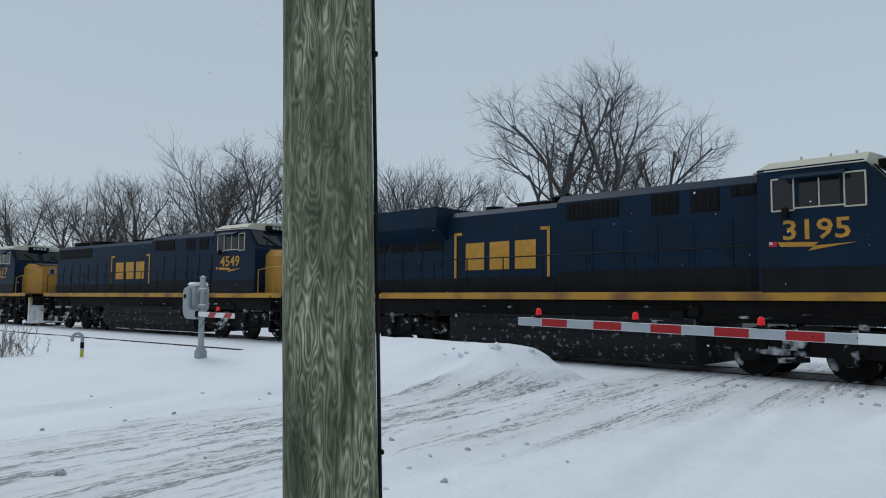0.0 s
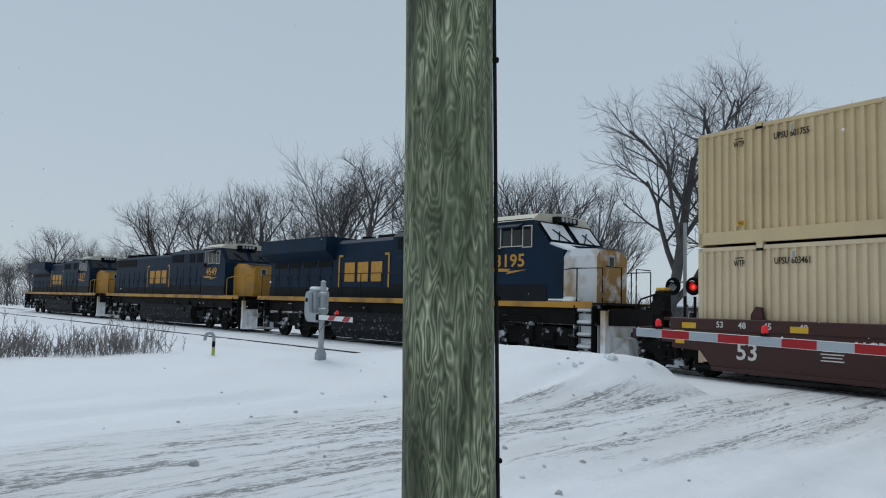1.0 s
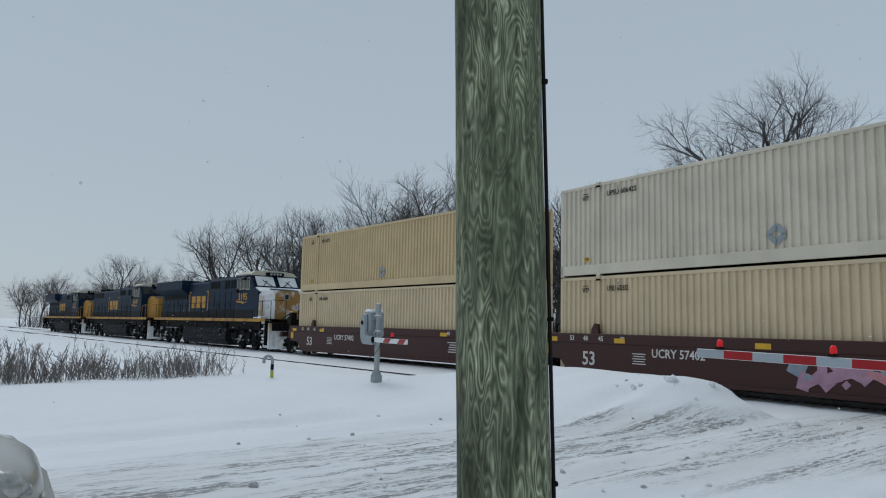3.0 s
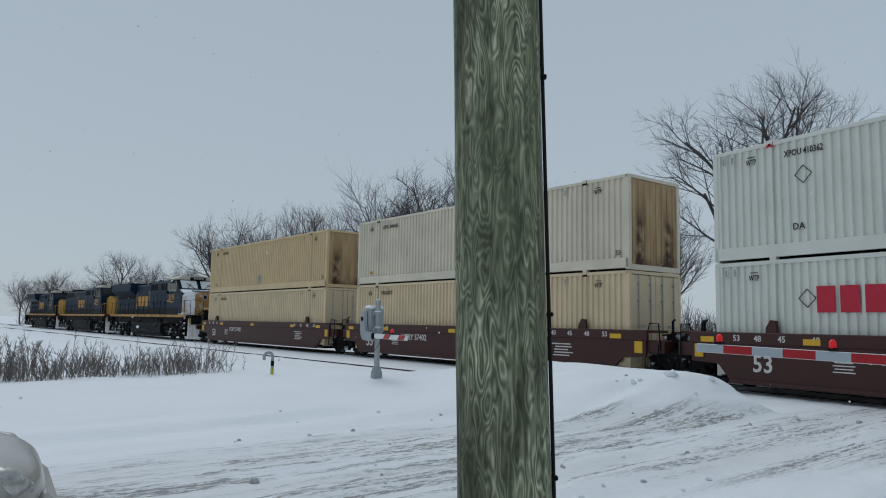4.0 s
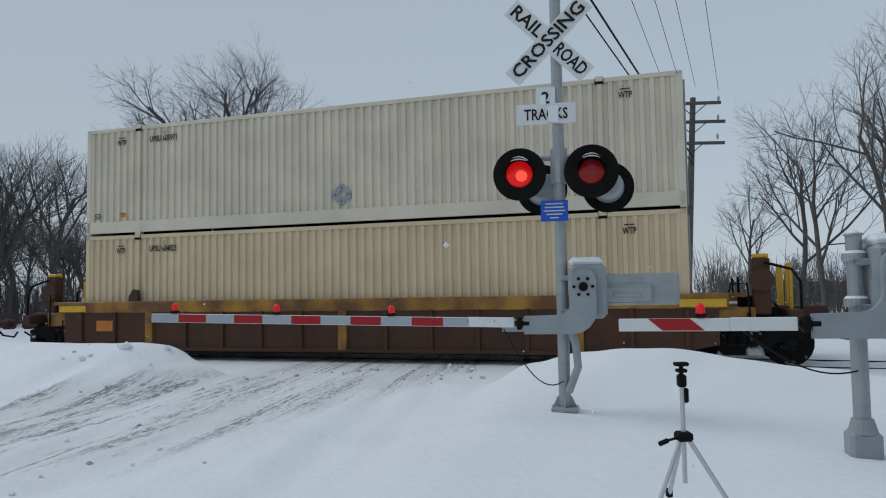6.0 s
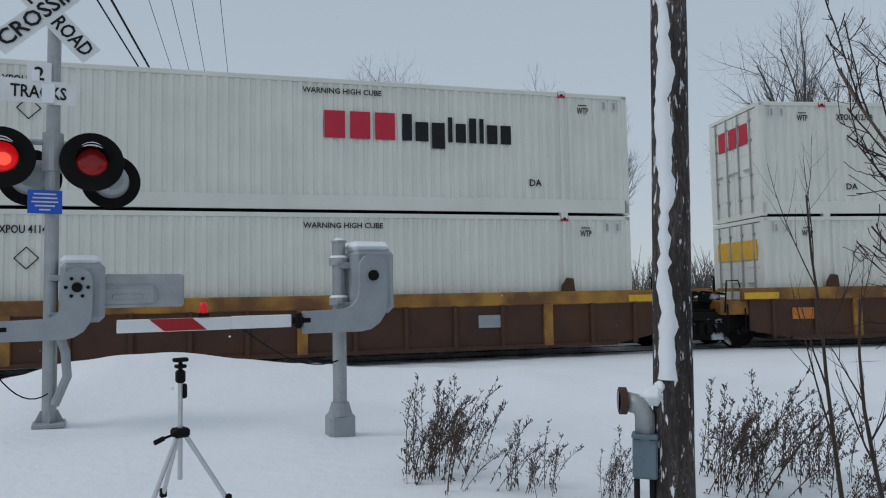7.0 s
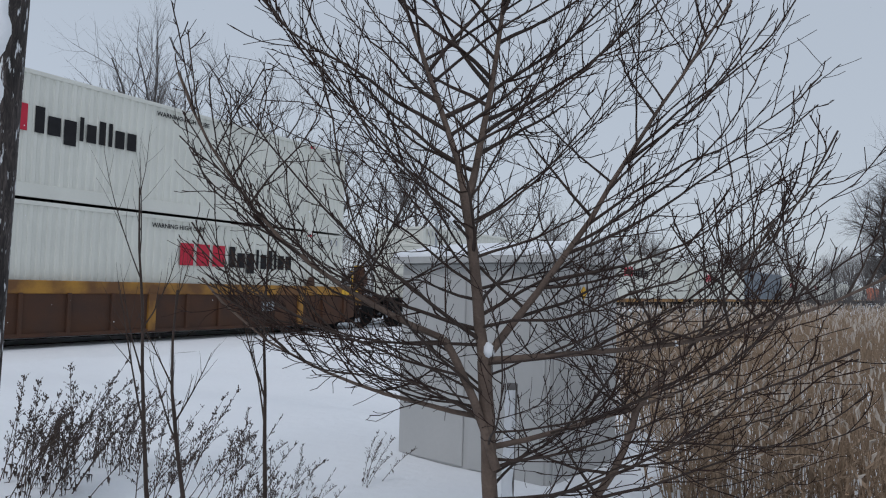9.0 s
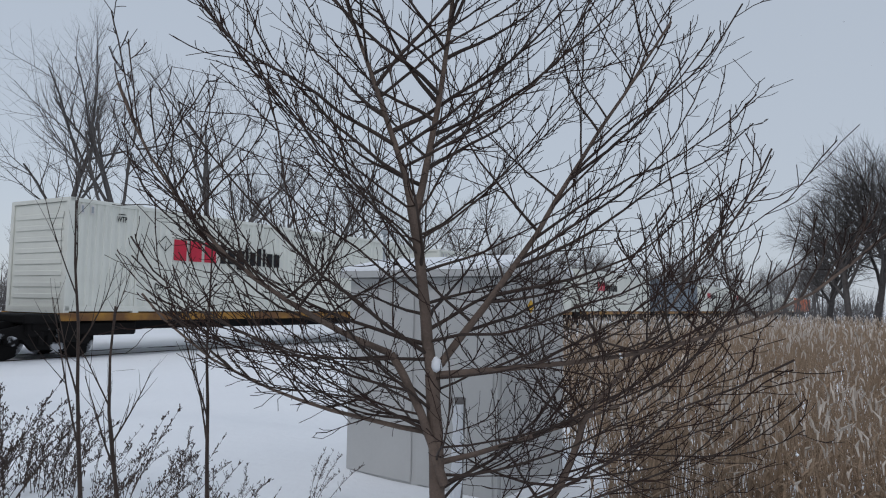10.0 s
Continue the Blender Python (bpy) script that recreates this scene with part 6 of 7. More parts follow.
def parked_car():
    """The front of a silver car by the road, nose towards the tracks."""
    top = thing("parked_car", "silver-beige car parked at the roadside facing the tracks", "car", at=pose(-6.05, 0.36, -0.03, 0, 0, 90) @ Matrix.Diagonal((1, 1, 0.83, 1)))
    # own x forwards (0 at the nose), y to its left
    half = 0.90
    side = [(-4.4, 0.45), (-4.45, 0.75), (-4.3, 0.98), (-3.6, 1.05), (-3.2, 1.42), (-1.95, 1.45), (-1.25, 1.02), (-0.45, 0.93), (-0.16, 0.84), (-0.03, 0.70), (-0.03, 0.30), (-0.3, 0.22), (-4.2, 0.25)]
    for _ in range(3):  # round the corners of the outline
        side = [(a[0] * u + b[0] * (1 - u), a[1] * u + b[1] * (1 - u)) for a, b in zip(side, side[1:] + side[:1]) for u in (0.75, 0.25)]
    mb = Mesh()
    rings = [(half * math.sin(a * math.pi / 20), 1) for a in range(-10, 11)]
    k = len(side)
    for y, f in rings:
        edge = abs(y) / half
        for x, z in side:
            xx = x - 0.24 * edge ** 4 * min(1, max(0, (x + 1.2) / 1.0)) + (0.1 * edge ** 3 if x < -4 else 0)
            zz = z if z < 0.8 else 0.8 + (z - 0.8) * (1.0 - 0.35 * edge ** 4)
            mb.v.append((xx, y * (1 if z < 1.1 else 0.82), zz))
    for i in range(len(rings) - 1):
        for j in range(k):
            mb.f.append((i * k + j, i * k + (j + 1) % k, (i + 1) * k + (j + 1) % k, (i + 1) * k + j))
            mb.m.append(0)
    mb.f += [tuple(range(k)), tuple((len(rings) - 1) * k + j for j in range(k))[::-1]]
    mb.m += [0, 0]
    part("body", mb, CARPAINT, top, smooth=True)
    for s in (-1, 1):
        mb = Mesh()
        mb.tube([(-0.62, s * 0.80, 0.75), (-0.55, s * 0.79, 0.74), (-0.40, s * 0.78, 0.73), (-0.24, s * 0.75, 0.71), (-0.16, s * 0.72, 0.70)], [0.03, 0.10, 0.138, 0.122, 0.05], 20)
        lamp = part("headlight", mb, material("headlamp_glass", (0.42, 0.42, 0.40), 0.28, 0.3, 0.4, 14, 0.1, 50) if s < 0 else hl_mat, top, smooth=True)
        hl_mat = lamp.data.materials[0]
        mb = Mesh()
        mb.tube([(-0.18, s * 0.70, 0.66), (-0.13, s * 0.69, 0.66)], [0.06, 0.04], 12)
        part("reflector", mb, STEEL, lamp)
        for x in (-0.85, -3.55):
            w = Mesh()
            w.tube([(x, s * 0.74, 0.32), (x, s * 0.93, 0.32)], 0.32, 24)
            tyre = part("wheel", w, RUBBER, top)
            w = Mesh()
            w.tube([(x, s * 0.92, 0.32), (x, s * 0.935, 0.32)], [0.2, 0.17], 16)
            part("rim", w, STEEL, tyre)
        mb = Mesh()
        mb.box((-1.35, s * 0.98, 1.02), (0.12, 0.18, 0.12), bevel=0.03)
        part("mirror", mb, CARPAINT, top)
        mb = Mesh()
        mb.prism([(-3.1, 1.05), (-1.4, 1.03), (-1.95, 1.36), (-3.05, 1.36)], s * 0.80, s * 0.815)
        part("side_window", mb, DARKGLASS, top)
    mb = Mesh()
    mb.box((-0.04, 0, 0.27), (0.12, 1.2, 0.2), bevel=0.04)
    part("bumper", mb, RUBBER, top)
    mb = Mesh()
    mb.box((-0.05, 0, 0.46), (0.16, 1.35, 0.24), bevel=0.07)
    part("bumper_cover", mb, CARPAINT, top)
    mb = Mesh()
    mb.box((0.03, -0.32, 0.36), (0.05, 0.5, 0.16), bevel=0.015)
    part("bumper_guard", mb, RUBBER, top)
    mb = Mesh()
    mb.box((-0.085, 0, 0.60), (0.06, 0.9, 0.12), bevel=0.02)
    part("grille", mb, BLACK, top)
    mb = Mesh()
    mb.add([(-1.28, -0.72, 1.03), (-1.28, 0.72, 1.03), (-1.93, 0.62, 1.43), (-1.93, -0.62, 1.43)], [(0, 1, 2, 3)])
    mb.add([(-1.30, -0.72, 1.0), (-1.30, 0.72, 1.0), (-1.95, 0.62, 1.40), (-1.95, -0.62, 1.40)], [(3, 2, 1, 0)])
    part("windshield", mb, DARKGLASS, top)


parked_car()

# clods of frozen slush on the road
rng = random.Random(12)
CLOD = []
for k in range(4):
    bm = bmesh.new()
    bmesh.ops.create_icosphere(bm, subdivisions=2, radius=1)
    for v in bm.verts:
        v.co *= 0.75 + 0.5 * noise.noise(v.co * 1.7 + Vector((k * 9, 0, 0)))
    me = bpy.data.meshes.new("snow_clod")
    bm.to_mesh(me)
    bm.free()
    me.materials.append(STONE if k % 2 else SNOW)
    CLOD.append(me)
spots = [(polar(41.0, 14.3), 0.13), (polar(72.7, 7.4), 0.06), (polar(38.2, 14.6), 0.10)]
spots += [(polar(rng.uniform(14, 45), rng.uniform(12.5, 15.5)), rng.uniform(0.03, 0.07)) for _ in range(40)]
spots += [(polar(rng.uniform(35, 75), rng.uniform(6, 13)), rng.uniform(0.015, 0.04)) for _ in range(50)]
for k, (p, r) in enumerate(spots):
    ob = new("snow_clod", CLOD[k % 4])
    ob.matrix_basis = pose(p.x, p.y, p.z + r * 0.25, rng.uniform(0, 40), 0, rng.uniform(0, 360)) @ Matrix.Diagonal((r, r * 1.2, r * 0.75, 1))
    tagged(ob, "frozen clod of dirty snow on the road", "snow clod", "snow clods on the road")

# ---- trees and plants ----


def branch(limbs, twigs, p, d, length, r, level, depth, rng, up=0.12, wild=0.22, kids=6, open_=0.8, short=0.58, tip=0.35, seg=4, start=0.25, rmin=0.0):
    pts, rad, dirs = [Vector(p)], [r], [Vector(d)]
    p, d = Vector(p), Vector(d).normalized()
    for i in range(seg):
        d = (d + Vector((rng.uniform(-1, 1), rng.uniform(-1, 1), rng.uniform(-1, 1))) * wild * 0.6 + Vector((0, 0, up))).normalized()
        p = p + d * (length / seg)
        pts.append(p)
        rad.append(max(rmin, r * (1 - (1 - tip) * (i + 1) / seg)))
        dirs.append(d)
    (limbs if level < 2 else twigs).tube(pts, rad, 7 if level == 0 else 5 if level == 1 else 3, cap=False)
    if level >= depth:
        return
    n = kids if level else kids + 2
    for k in range(n):
        f = start + (1 - start) * (k + rng.uniform(0.2, 1.0)) / n
        f = min(f, 1.0)
        i = min(seg - 1, int(f * seg))
        u = f * seg - i
        at = pts[i].lerp(pts[i + 1], u)
        dd = dirs[i + 1]
        side = dd.orthogonal().normalized()
        side.rotate(Matrix.Rotation(k * 2.4 + rng.uniform(-0.6, 0.6), 3, dd))
        nd = (dd + side * open_ * rng.uniform(0.6, 1.35)).normalized()
        rr = r * (1 - (1 - tip) * f)
        branch(limbs, twigs, at, nd, length * short * rng.uniform(0.7, 1.25) * (1.15 - 0.5 * f), rr * 0.62, level + 1, depth, rng, up, wild, kids, open_, short, tip, max(3, seg - 1), 0.2, rmin)


def make_tree(seed, height, r, name="bare_tree", label="bare leafless tree", bark=BARK, depth=4, kids=6, open_=0.75, trunk=0.55, up=0.10, wild=0.22, short=0.58, group="bare trees beyond the tracks", start=0.35):
    rng = random.Random(seed)
    limbs, twigs = Mesh(), Mesh()
    branch(limbs, twigs, (0, 0, -0.3), (rng.uniform(-0.06, 0.06), rng.uniform(-0.06, 0.06), 1), height * trunk, r, 0, depth, rng, up, wild, kids, open_, short, 0.45, 5, start)
    k = height / max(v[2] for v in limbs.v + twigs.v)
    for mesh in (limbs, twigs):
        mesh.v = [(x * k, y * k, z * k) for x, y, z in mesh.v]
    top = thing(name, label, "tree", group)
    part("trunk", limbs, bark, top, smooth=True)
    part("crown", twigs, bark, top)
    return top


def scatter(protos, spots):
    """Stand copies of the prototypes on the spots: x, y, turn, size."""
    for k, (x, y, turn, size) in enumerate(spots):
        ob = protos[k % len(protos)]
        m = pose(x, y, floor_at(x, y), 0, 0, turn)
        c = copy_thing(ob, m)
        c.scale = (size, size, size * 1.02)


def drop(protos):
    for ob in protos:
        for c in list(ob.children_recursive):
            bpy.data.objects.remove(c)
        bpy.data.objects.remove(ob)


GREATBARK = material("dark_grey_bark", (0.085, 0.080, 0.078), 0.9, 0, 0.25, 2, 0.4, 40)
rng = random.Random(3)
# the two great trees by the road beyond the tracks
for seed, b, dist, h in ((21, 36.6, 47, 18.6), (22, 30.6, 46, 20.6), (23, 28.0, 50, 15.5)):
    p = polar(b, dist)
    t = make_tree(seed, h, 0.32, label="large spreading bare tree, dark against the sky", depth=5, kids=5, open_=0.78, trunk=0.5, up=0.075, wild=0.34, short=0.66, bark=GREATBARK, start=0.2)
    t.matrix_basis = pose(p.x, p.y, -0.3, 0, 0, 180 if seed == 23 else 0)

def wood_kinds(kids, r, trunk, wild, short):
    return [make_tree(s, 13, r, label="bare tree in the wood beyond the railway", depth=4, kids=kids, open_=o, trunk=trunk, up=u, wild=wild, short=short)
            for s, o, u in ((31, 0.7, 0.10), (32, 0.9, 0.06), (33, 0.6, 0.13), (34, 0.8, 0.08))]


# close-twigged trees up the line, more open ones down it
dense, airy = wood_kinds(6, 0.19, 0.55, 0.27, 0.64), wood_kinds(5, 0.165, 0.60, 0.25, 0.62)
spots = []
for b, dist, h in ((75, 78, 12.5), (73, 80, 12), (70.5, 74, 12.5), (68, 72, 12), (64, 62, 14), (60.2, 58, 14), (57.6, 56, 15), (49.5, 60, 12), (47.8, 62, 12.5), (45.3, 58, 12.6), (43.4, 60, 11),
                   (85.5, 112, 8.5), (82.8, 112, 10), (80.5, 108, 9.5), (77.8, 96, 8.5), (41.5, 66, 10), (62, 70, 12), (66.2, 76, 12), (52, 64, 12), (54.5, 62, 12), (90.5, 150, 5), (93, 160, 5),
                   (-10.8, 45, 12.0), (-14.5, 44, 13.5), (-17.5, 45, 14.5), (-20.0, 47, 15), (-30.5, 52, 16), (-24.5, 60, 12), (-33, 58, 14), (-9, 52, 13), (-6, 58, 10), (-47, 50, 16), (-51, 48, 16.5), (-55.5, 50, 16.5), (-58, 56, 14),
                   (-62, 62, 13), (-65.5, 60, 14), (-69, 66, 13), (-72, 70, 12), (-76, 85, 13), (-79, 95, 13), (8, 70, 10), (14, 80, 11)):
    p = polar(b, dist, 0)
    spots.append((p.x, p.y, rng.uniform(0, 360), h / 11.2))
for k in range(46):
    b = rng.uniform(42, 92)
    dist = 66 + 0.9 * max(0, b - 60) + rng.uniform(0, 30)
    p = polar(b, dist, 0)
    spots.append((p.x, p.y, rng.uniform(0, 360), rng.uniform(8.0, 12.0) / 13.5 * (1 if b < 78 else 0.6)))
for k in range(44):
    b = rng.uniform(-104, -44)
    dist = 62 + 1.7 * max(0, -b - 60) + rng.uniform(0, 30)
    p = polar(b, dist, 0)
    spots.append((p.x, p.y, rng.uniform(0, 360), rng.uniform(8, 12) / 13.5))
for k in range(56):
    b = rng.uniform(-103, -76)
    dist = 92 + 1.9 * max(0, -b - 86) + rng.uniform(0, 40)
    p = polar(b, dist, 0)
    spots.append((p.x, p.y, rng.uniform(0, 360), rng.uniform(9, 12.5) / 13.5))
for k in range(44):
    p = polar(rng.uniform(80, 98), rng.uniform(128, 175), 0)
    spots.append((p.x, p.y, rng.uniform(0, 360), rng.uniform(7, 11) / 13.5))


def clear_of_rails(x, y):
    """Beyond the railway, or so far up the line that the train has not come there yet."""
    d = float(rail_distance(np.array([x]), np.array([y]))[0])
    return d > 5 or x > 0 or (abs(d) > 4.5 and math.hypot(x, y) > 125)


spots = [q for q in spots if clear_of_rails(q[0], q[1])]
scatter(dense, [q for q in spots if q[0] < 0])
scatter(airy, [q for q in spots if q[0] >= 0])
drop(dense + airy)

DARKBARK = material("dark_bark", (0.085, 0.076, 0.072), 0.9, 0, 0.25, 6, 0.3, 60)
# dense dark tree at the edge of the marsh
for b, dist, h, s in ((-102.6, 60, 10.0, 44), (-104, 56, 12.6, 41), (-105.5, 57, 14.0, 45), (-107, 56, 15.0, 42), (-109, 60, 14, 43)):
    p = polar(b, dist, -0.3)
    t = make_tree(s, h, 0.2, label="dense upright bare tree by the marsh", depth=4, kids=7, open_=0.85, trunk=0.46, up=0.07, wild=0.2, short=0.66, bark=DARKBARK, group="dense trees by the marsh")
    t.matrix_basis = pose(p.x, p.y, -0.3)

# underwood: an even tangle of saplings along the far side
# drawn denser than brush alone, so its grey stands in for distant haze
under = Mesh()
for k in range(2600):
    left = k < 1300
    b = rng.uniform(14, 97) if left else rng.uniform(-106, -3)
    dist = (56 + 0.9 * max(0, b - 60) if left else 50 + 0.8 * max(0, -b - 50)) + rng.uniform(0, 26)
    p = polar(b, dist, -0.3)
    if left and not clear_of_rails(p.x, p.y):
        p = polar(b, rng.uniform(130, 170), -0.3)
        if not clear_of_rails(p.x, p.y):
            continue
    h = rng.uniform(1.8, 5.5) * (0.7 if b < 40 and left else 1.0)
    for j in range(5):
        q = p + Vector((rng.uniform(-1, 1), rng.uniform(-1, 1), 0))
        lean = Vector((rng.uniform(-0.3, 0.3), rng.uniform(-0.3, 0.3), 1)) * h * rng.uniform(0.5, 1)
        under.tube([q, q + lean * 0.5 + Vector((rng.uniform(-0.2, 0.2), 0, 0)), q + lean], [0.035, 0.024, 0.012], 3, cap=False)
        for i in range(3):
            a = q + lean * rng.uniform(0.3, 0.9)
            under.tube([a, a + Vector((rng.uniform(-0.7, 0.7), rng.uniform(-0.7, 0.7), rng.uniform(0.3, 1.0)))], [0.016, 0.008], 3, cap=False)
tagged(part("underwood", under, BARK), "tangle of bare saplings and brush along the wood's edge, thickened to stand in for haze", "brush", kind="stuff")


# the young tree close by
def near_tree():
    rng = random.Random(78)
    stems, boughs, twigs = Mesh(), Mesh(), Mesh()
    p = polar(-74.6, 3.3)
    top = thing("young_tree", "young bare tree with many thin reddish-brown twigs", "tree", at=pose(p.x, p.y, 0, 0, 2.2, -74.1))

    def heading(lean, turn):
        a, q = radians(lean), radians(turn)
        return Vector((math.sin(a) * math.cos(q), math.sin(a) * math.sin(q), math.cos(a)))

    def shoot(a, d, length, r, level, up, tip=0.16, seg=None):
        """A shoot that bends upwards, kinks a little at each bud and bears shorter ones in turn."""
        seg = seg or (10, 9, 6, 3)[level]
        pts, dirs, q, d = [Vector(a)], [Vector(d)], Vector(a), Vector(d)
        kink = (0.05, 0.085, 0.12, 0.16)[level]
        for i in range(seg):
            d = (d + Vector((rng.gauss(0, kink), rng.gauss(0, kink), rng.gauss(0, kink) + up * 2 * i / seg / seg))).normalized()
            q = q + d * (length / seg)
            pts.append(q)
            dirs.append(d)
        least = (0.006, 0.0033, 0.0023, 0.0016)[level]
        (stems, boughs, twigs, twigs)[level].tube(pts, [max(least, r * (1 - (1 - tip) * (i / seg) ** 0.8)) for i in range(seg + 1)], (10, 6, 4, 3)[level], cap=False)
        if level:
            bear(pts, dirs, length, r, level, up)
        return pts, dirs

    def bear(pts, dirs, length, r, level, up):
        if level > 2:
            return
        gap = (0, 0.085, 0.055)[level]
        f, k = (0.16 if level == 1 else 0.2), rng.randint(0, 5)
        while f < 0.99:
            i = min(len(pts) - 2, int(f * (len(pts) - 1)))
            at, dd = pts[i].lerp(pts[i + 1], f * (len(pts) - 1) - i), dirs[i + 1]
            side = dd.orthogonal().normalized()
            side.rotate(Matrix.Rotation(k * 2.4 + rng.uniform(-0.5, 0.5), 3, dd))
            side.z = side.z * 0.7 + 0.12
            nd = (dd + side * rng.uniform(0.55, 1.25)).normalized()
            if level == 1:
                ln = length * rng.choice((0.12, 0.2, 0.3, 0.42)) * (1.15 - 0.6 * f) * rng.uniform(0.7, 1.2)
                shoot(at, nd, ln, max(0.0026, r * (1 - 0.8 * f) * 0.62), 2, up * 0.8)
            else:
                shoot(at, nd, rng.uniform(0.02, 0.10) if rng.random() < 0.75 else rng.uniform(0.1, 0.22), 0.0018, 3, 0.25)
            f += gap * rng.uniform(0.6, 1.5) / length
            k += 1

    def clothe(stem, n, lo, hi, lean0, lean1, long0, long1, r, side=0.5):
        """Boughs along a stem, from spreading ones low down to steep ones near its tip."""
        pts, dirs = stem
        for k in range(n):
            f = lo + (hi - lo) * (k + rng.uniform(0, 0.9)) / n
            i = min(len(pts) - 2, int(f * (len(pts) - 1)))
            at = pts[i].lerp(pts[i + 1], f * (len(pts) - 1) - i)
            u = (f - lo) / (hi - lo)
            turn = (0 if rng.random() < side else 180) + rng.gauss(0, 42)
            d = heading(lean0 + (lean1 - lean0) * u + rng.gauss(0, 9), turn)
            ln = (long0 + (long1 - long0) * u) * rng.uniform(0.6, 1.2)
            shoot(at, d, ln, r * (1 - 0.45 * u) * rng.uniform(0.9, 1.5), 1, rng.uniform(0.4, 1.15))

    trunk = shoot((0.0, 0, -0.1), heading(1, 0), 1.29, 0.039, 0, 0.0, tip=0.84)
    fork = trunk[0][-1]
    low = shoot(fork, heading(13, 180), 0.78, 0.029, 0, 0.0, tip=0.74)
    left = shoot(low[0][-1], heading(16, 190), 1.5, 0.017, 0, 0.45)
    lead = shoot(low[0][-2], heading(9, -10), 1.75, 0.019, 0, 0.05)
    right = shoot(fork, heading(33, 5), 2.0, 0.020, 0, 0.25, tip=0.22)
    knee = shoot((0.0, -0.03, 0.72), heading(28, 186), 0.62, 0.021, 0, -0.35, tip=0.85)
    reach = shoot(knee[0][-1], heading(68, 188), 1.75, 0.016, 0, 1.1)
    sweep = shoot(trunk[0][-1], heading(84, -6), 2.1, 0.016, 0, 0.9)
    under = shoot(trunk[0][-3], heading(80, 165), 1.7, 0.013, 0, 0.6)
    foot = shoot((0.03, 0.02, 0.28), heading(62, 12), 1.02, 0.026, 0, 1.3, tip=0.6)
    fan = shoot(foot[0][-1], heading(35, 10), 1.2, 0.013, 0, 0.3)
    spread = shoot(trunk[0][-4], heading(76, 25), 1.9, 0.014, 0, 0.8)
    clothe(trunk, 15, 0.42, 1.0, 84, 66, 1.5, 1.6, 0.0085)
    clothe(low, 20, 0.05, 1.0, 76, 52, 1.7, 1.45, 0.0090, 0.45)
    clothe(left, 21, 0.05, 0.97, 62, 22, 1.5, 0.6, 0.0085, 0.35)
    clothe(lead, 25, 0.08, 0.97, 62, 20, 1.5, 0.6, 0.0085, 0.55)
    clothe(right, 23, 0.10, 0.97, 68, 26, 1.2, 0.6, 0.0080, 0.6)
    clothe(reach, 18, 0.15, 0.95, 60, 30, 1.0, 0.4, 0.0065, 0.4)
    clothe(under, 11, 0.15, 0.95, 70, 35, 0.9, 0.4, 0.0060, 0.4)
    clothe(sweep, 20, 0.12, 0.95, 64, 30, 1.0, 0.4, 0.0065, 0.6)
    clothe(spread, 12, 0.12, 0.95, 72, 35, 1.0, 0.4, 0.0060, 0.6)
    clothe(foot, 11, 0.45, 1.0, 78, 60, 1.3, 1.2, 0.0075, 0.6)
    clothe(fan, 10, 0.05, 0.95, 65, 30, 1.0, 0.5, 0.0065, 0.6)
    clothe(knee, 8, 0.3, 1.0, 80, 60, 1.2, 1.2, 0.0070, 0.3)
    part("trunk", stems, STEMBARK, top, smooth=True)
    part("bough", boughs, TWIG, top, smooth=True)
    part("crown", twigs, TWIGDARK, top)
    for c, s in ((fork + Vector((0.01, -0.02, 0.05)), 0.045), (trunk[0][5] + Vector((-0.05, -0.03, 0)), 0.022), (sweep[0][4], 0.018), (reach[0][3], 0.016), (left[0][2], 0.016)):
        x, y, z = c
        sn = Mesh()
        sn.tube([(x, y, z - s * 0.7), (x + 0.2 * s, y, z - s * 0.3), (x + 0.1 * s, y, z + s * 0.4), (x, y, z + s * 0.8)], [s * 0.25, s * 0.6, s * 0.5, s * 0.12], 9)
        part("snow_lump", sn, SNOW, top, smooth=True)


near_tree()


def snowy_stake():
    p = polar(-75.9, 4.0)
    top = thing("wooden_stake", "dark wooden stake with snow driven onto one side", "stake", at=pose(p.x, p.y, p.z, 0, 1.0, -75.9))
    mb = Mesh()
    mb.tube([(0, 0, -0.2), (0, 0, 0.4), (0.005, 0, 0.86)], [0.036, 0.034, 0.031], 12)
    part("timber", mb, PALEBARK, top, smooth=True)
    rng, mb = random.Random(3), Mesh()
    for i in range(19):
        for k in range(5):
            u, z = (k - 2) / 2, 0.02 + i * 0.045
            q = radians(-100) + u * (0.95 + rng.uniform(-0.3, 0.2))
            r = 0.042 + 0.010 * (1 - u * u) - 0.004 * abs(u)
            mb.v.append((math.cos(q) * r, math.sin(q) * r, z))
    for i in range(18):
        for k in range(4):
            mb.f.append((i * 5 + k, i * 5 + k + 1, i * 5 + k + 6, i * 5 + k + 5))
            mb.m.append(0)
    part("snow_crust", mb, SNOW, top, "crust of driven snow", smooth=True)


snowy_stake()


def thin_shrub(seed, b, dist, h, label):
    rng = random.Random(seed)
    limbs, twigs = Mesh(), Mesh()
    p = polar(b, dist)
    top = thing("sapling", label, "sapling", "saplings by the old pole", at=pose(p.x, p.y, p.z - 0.05))
    branch(limbs, twigs, (0, 0, 0), (rng.uniform(-0.15, 0.15), 0, 1), h, 0.014, 1, 3, rng, up=0.08, wild=0.14, kids=6, open_=0.6, short=0.4, tip=0.3, seg=6, start=0.3)
    part("stem", limbs, TWIG, top)
    part("crown", twigs, TWIG, top)


for k, (b, dist, h) in enumerate(((-49.5, 4.2, 1.9), (-52.5, 3.6, 1.4), (-57.5, 4.0, 1.7))):
    thin_shrub(90 + k, b, dist, h, "slender bare sapling by the old pole")


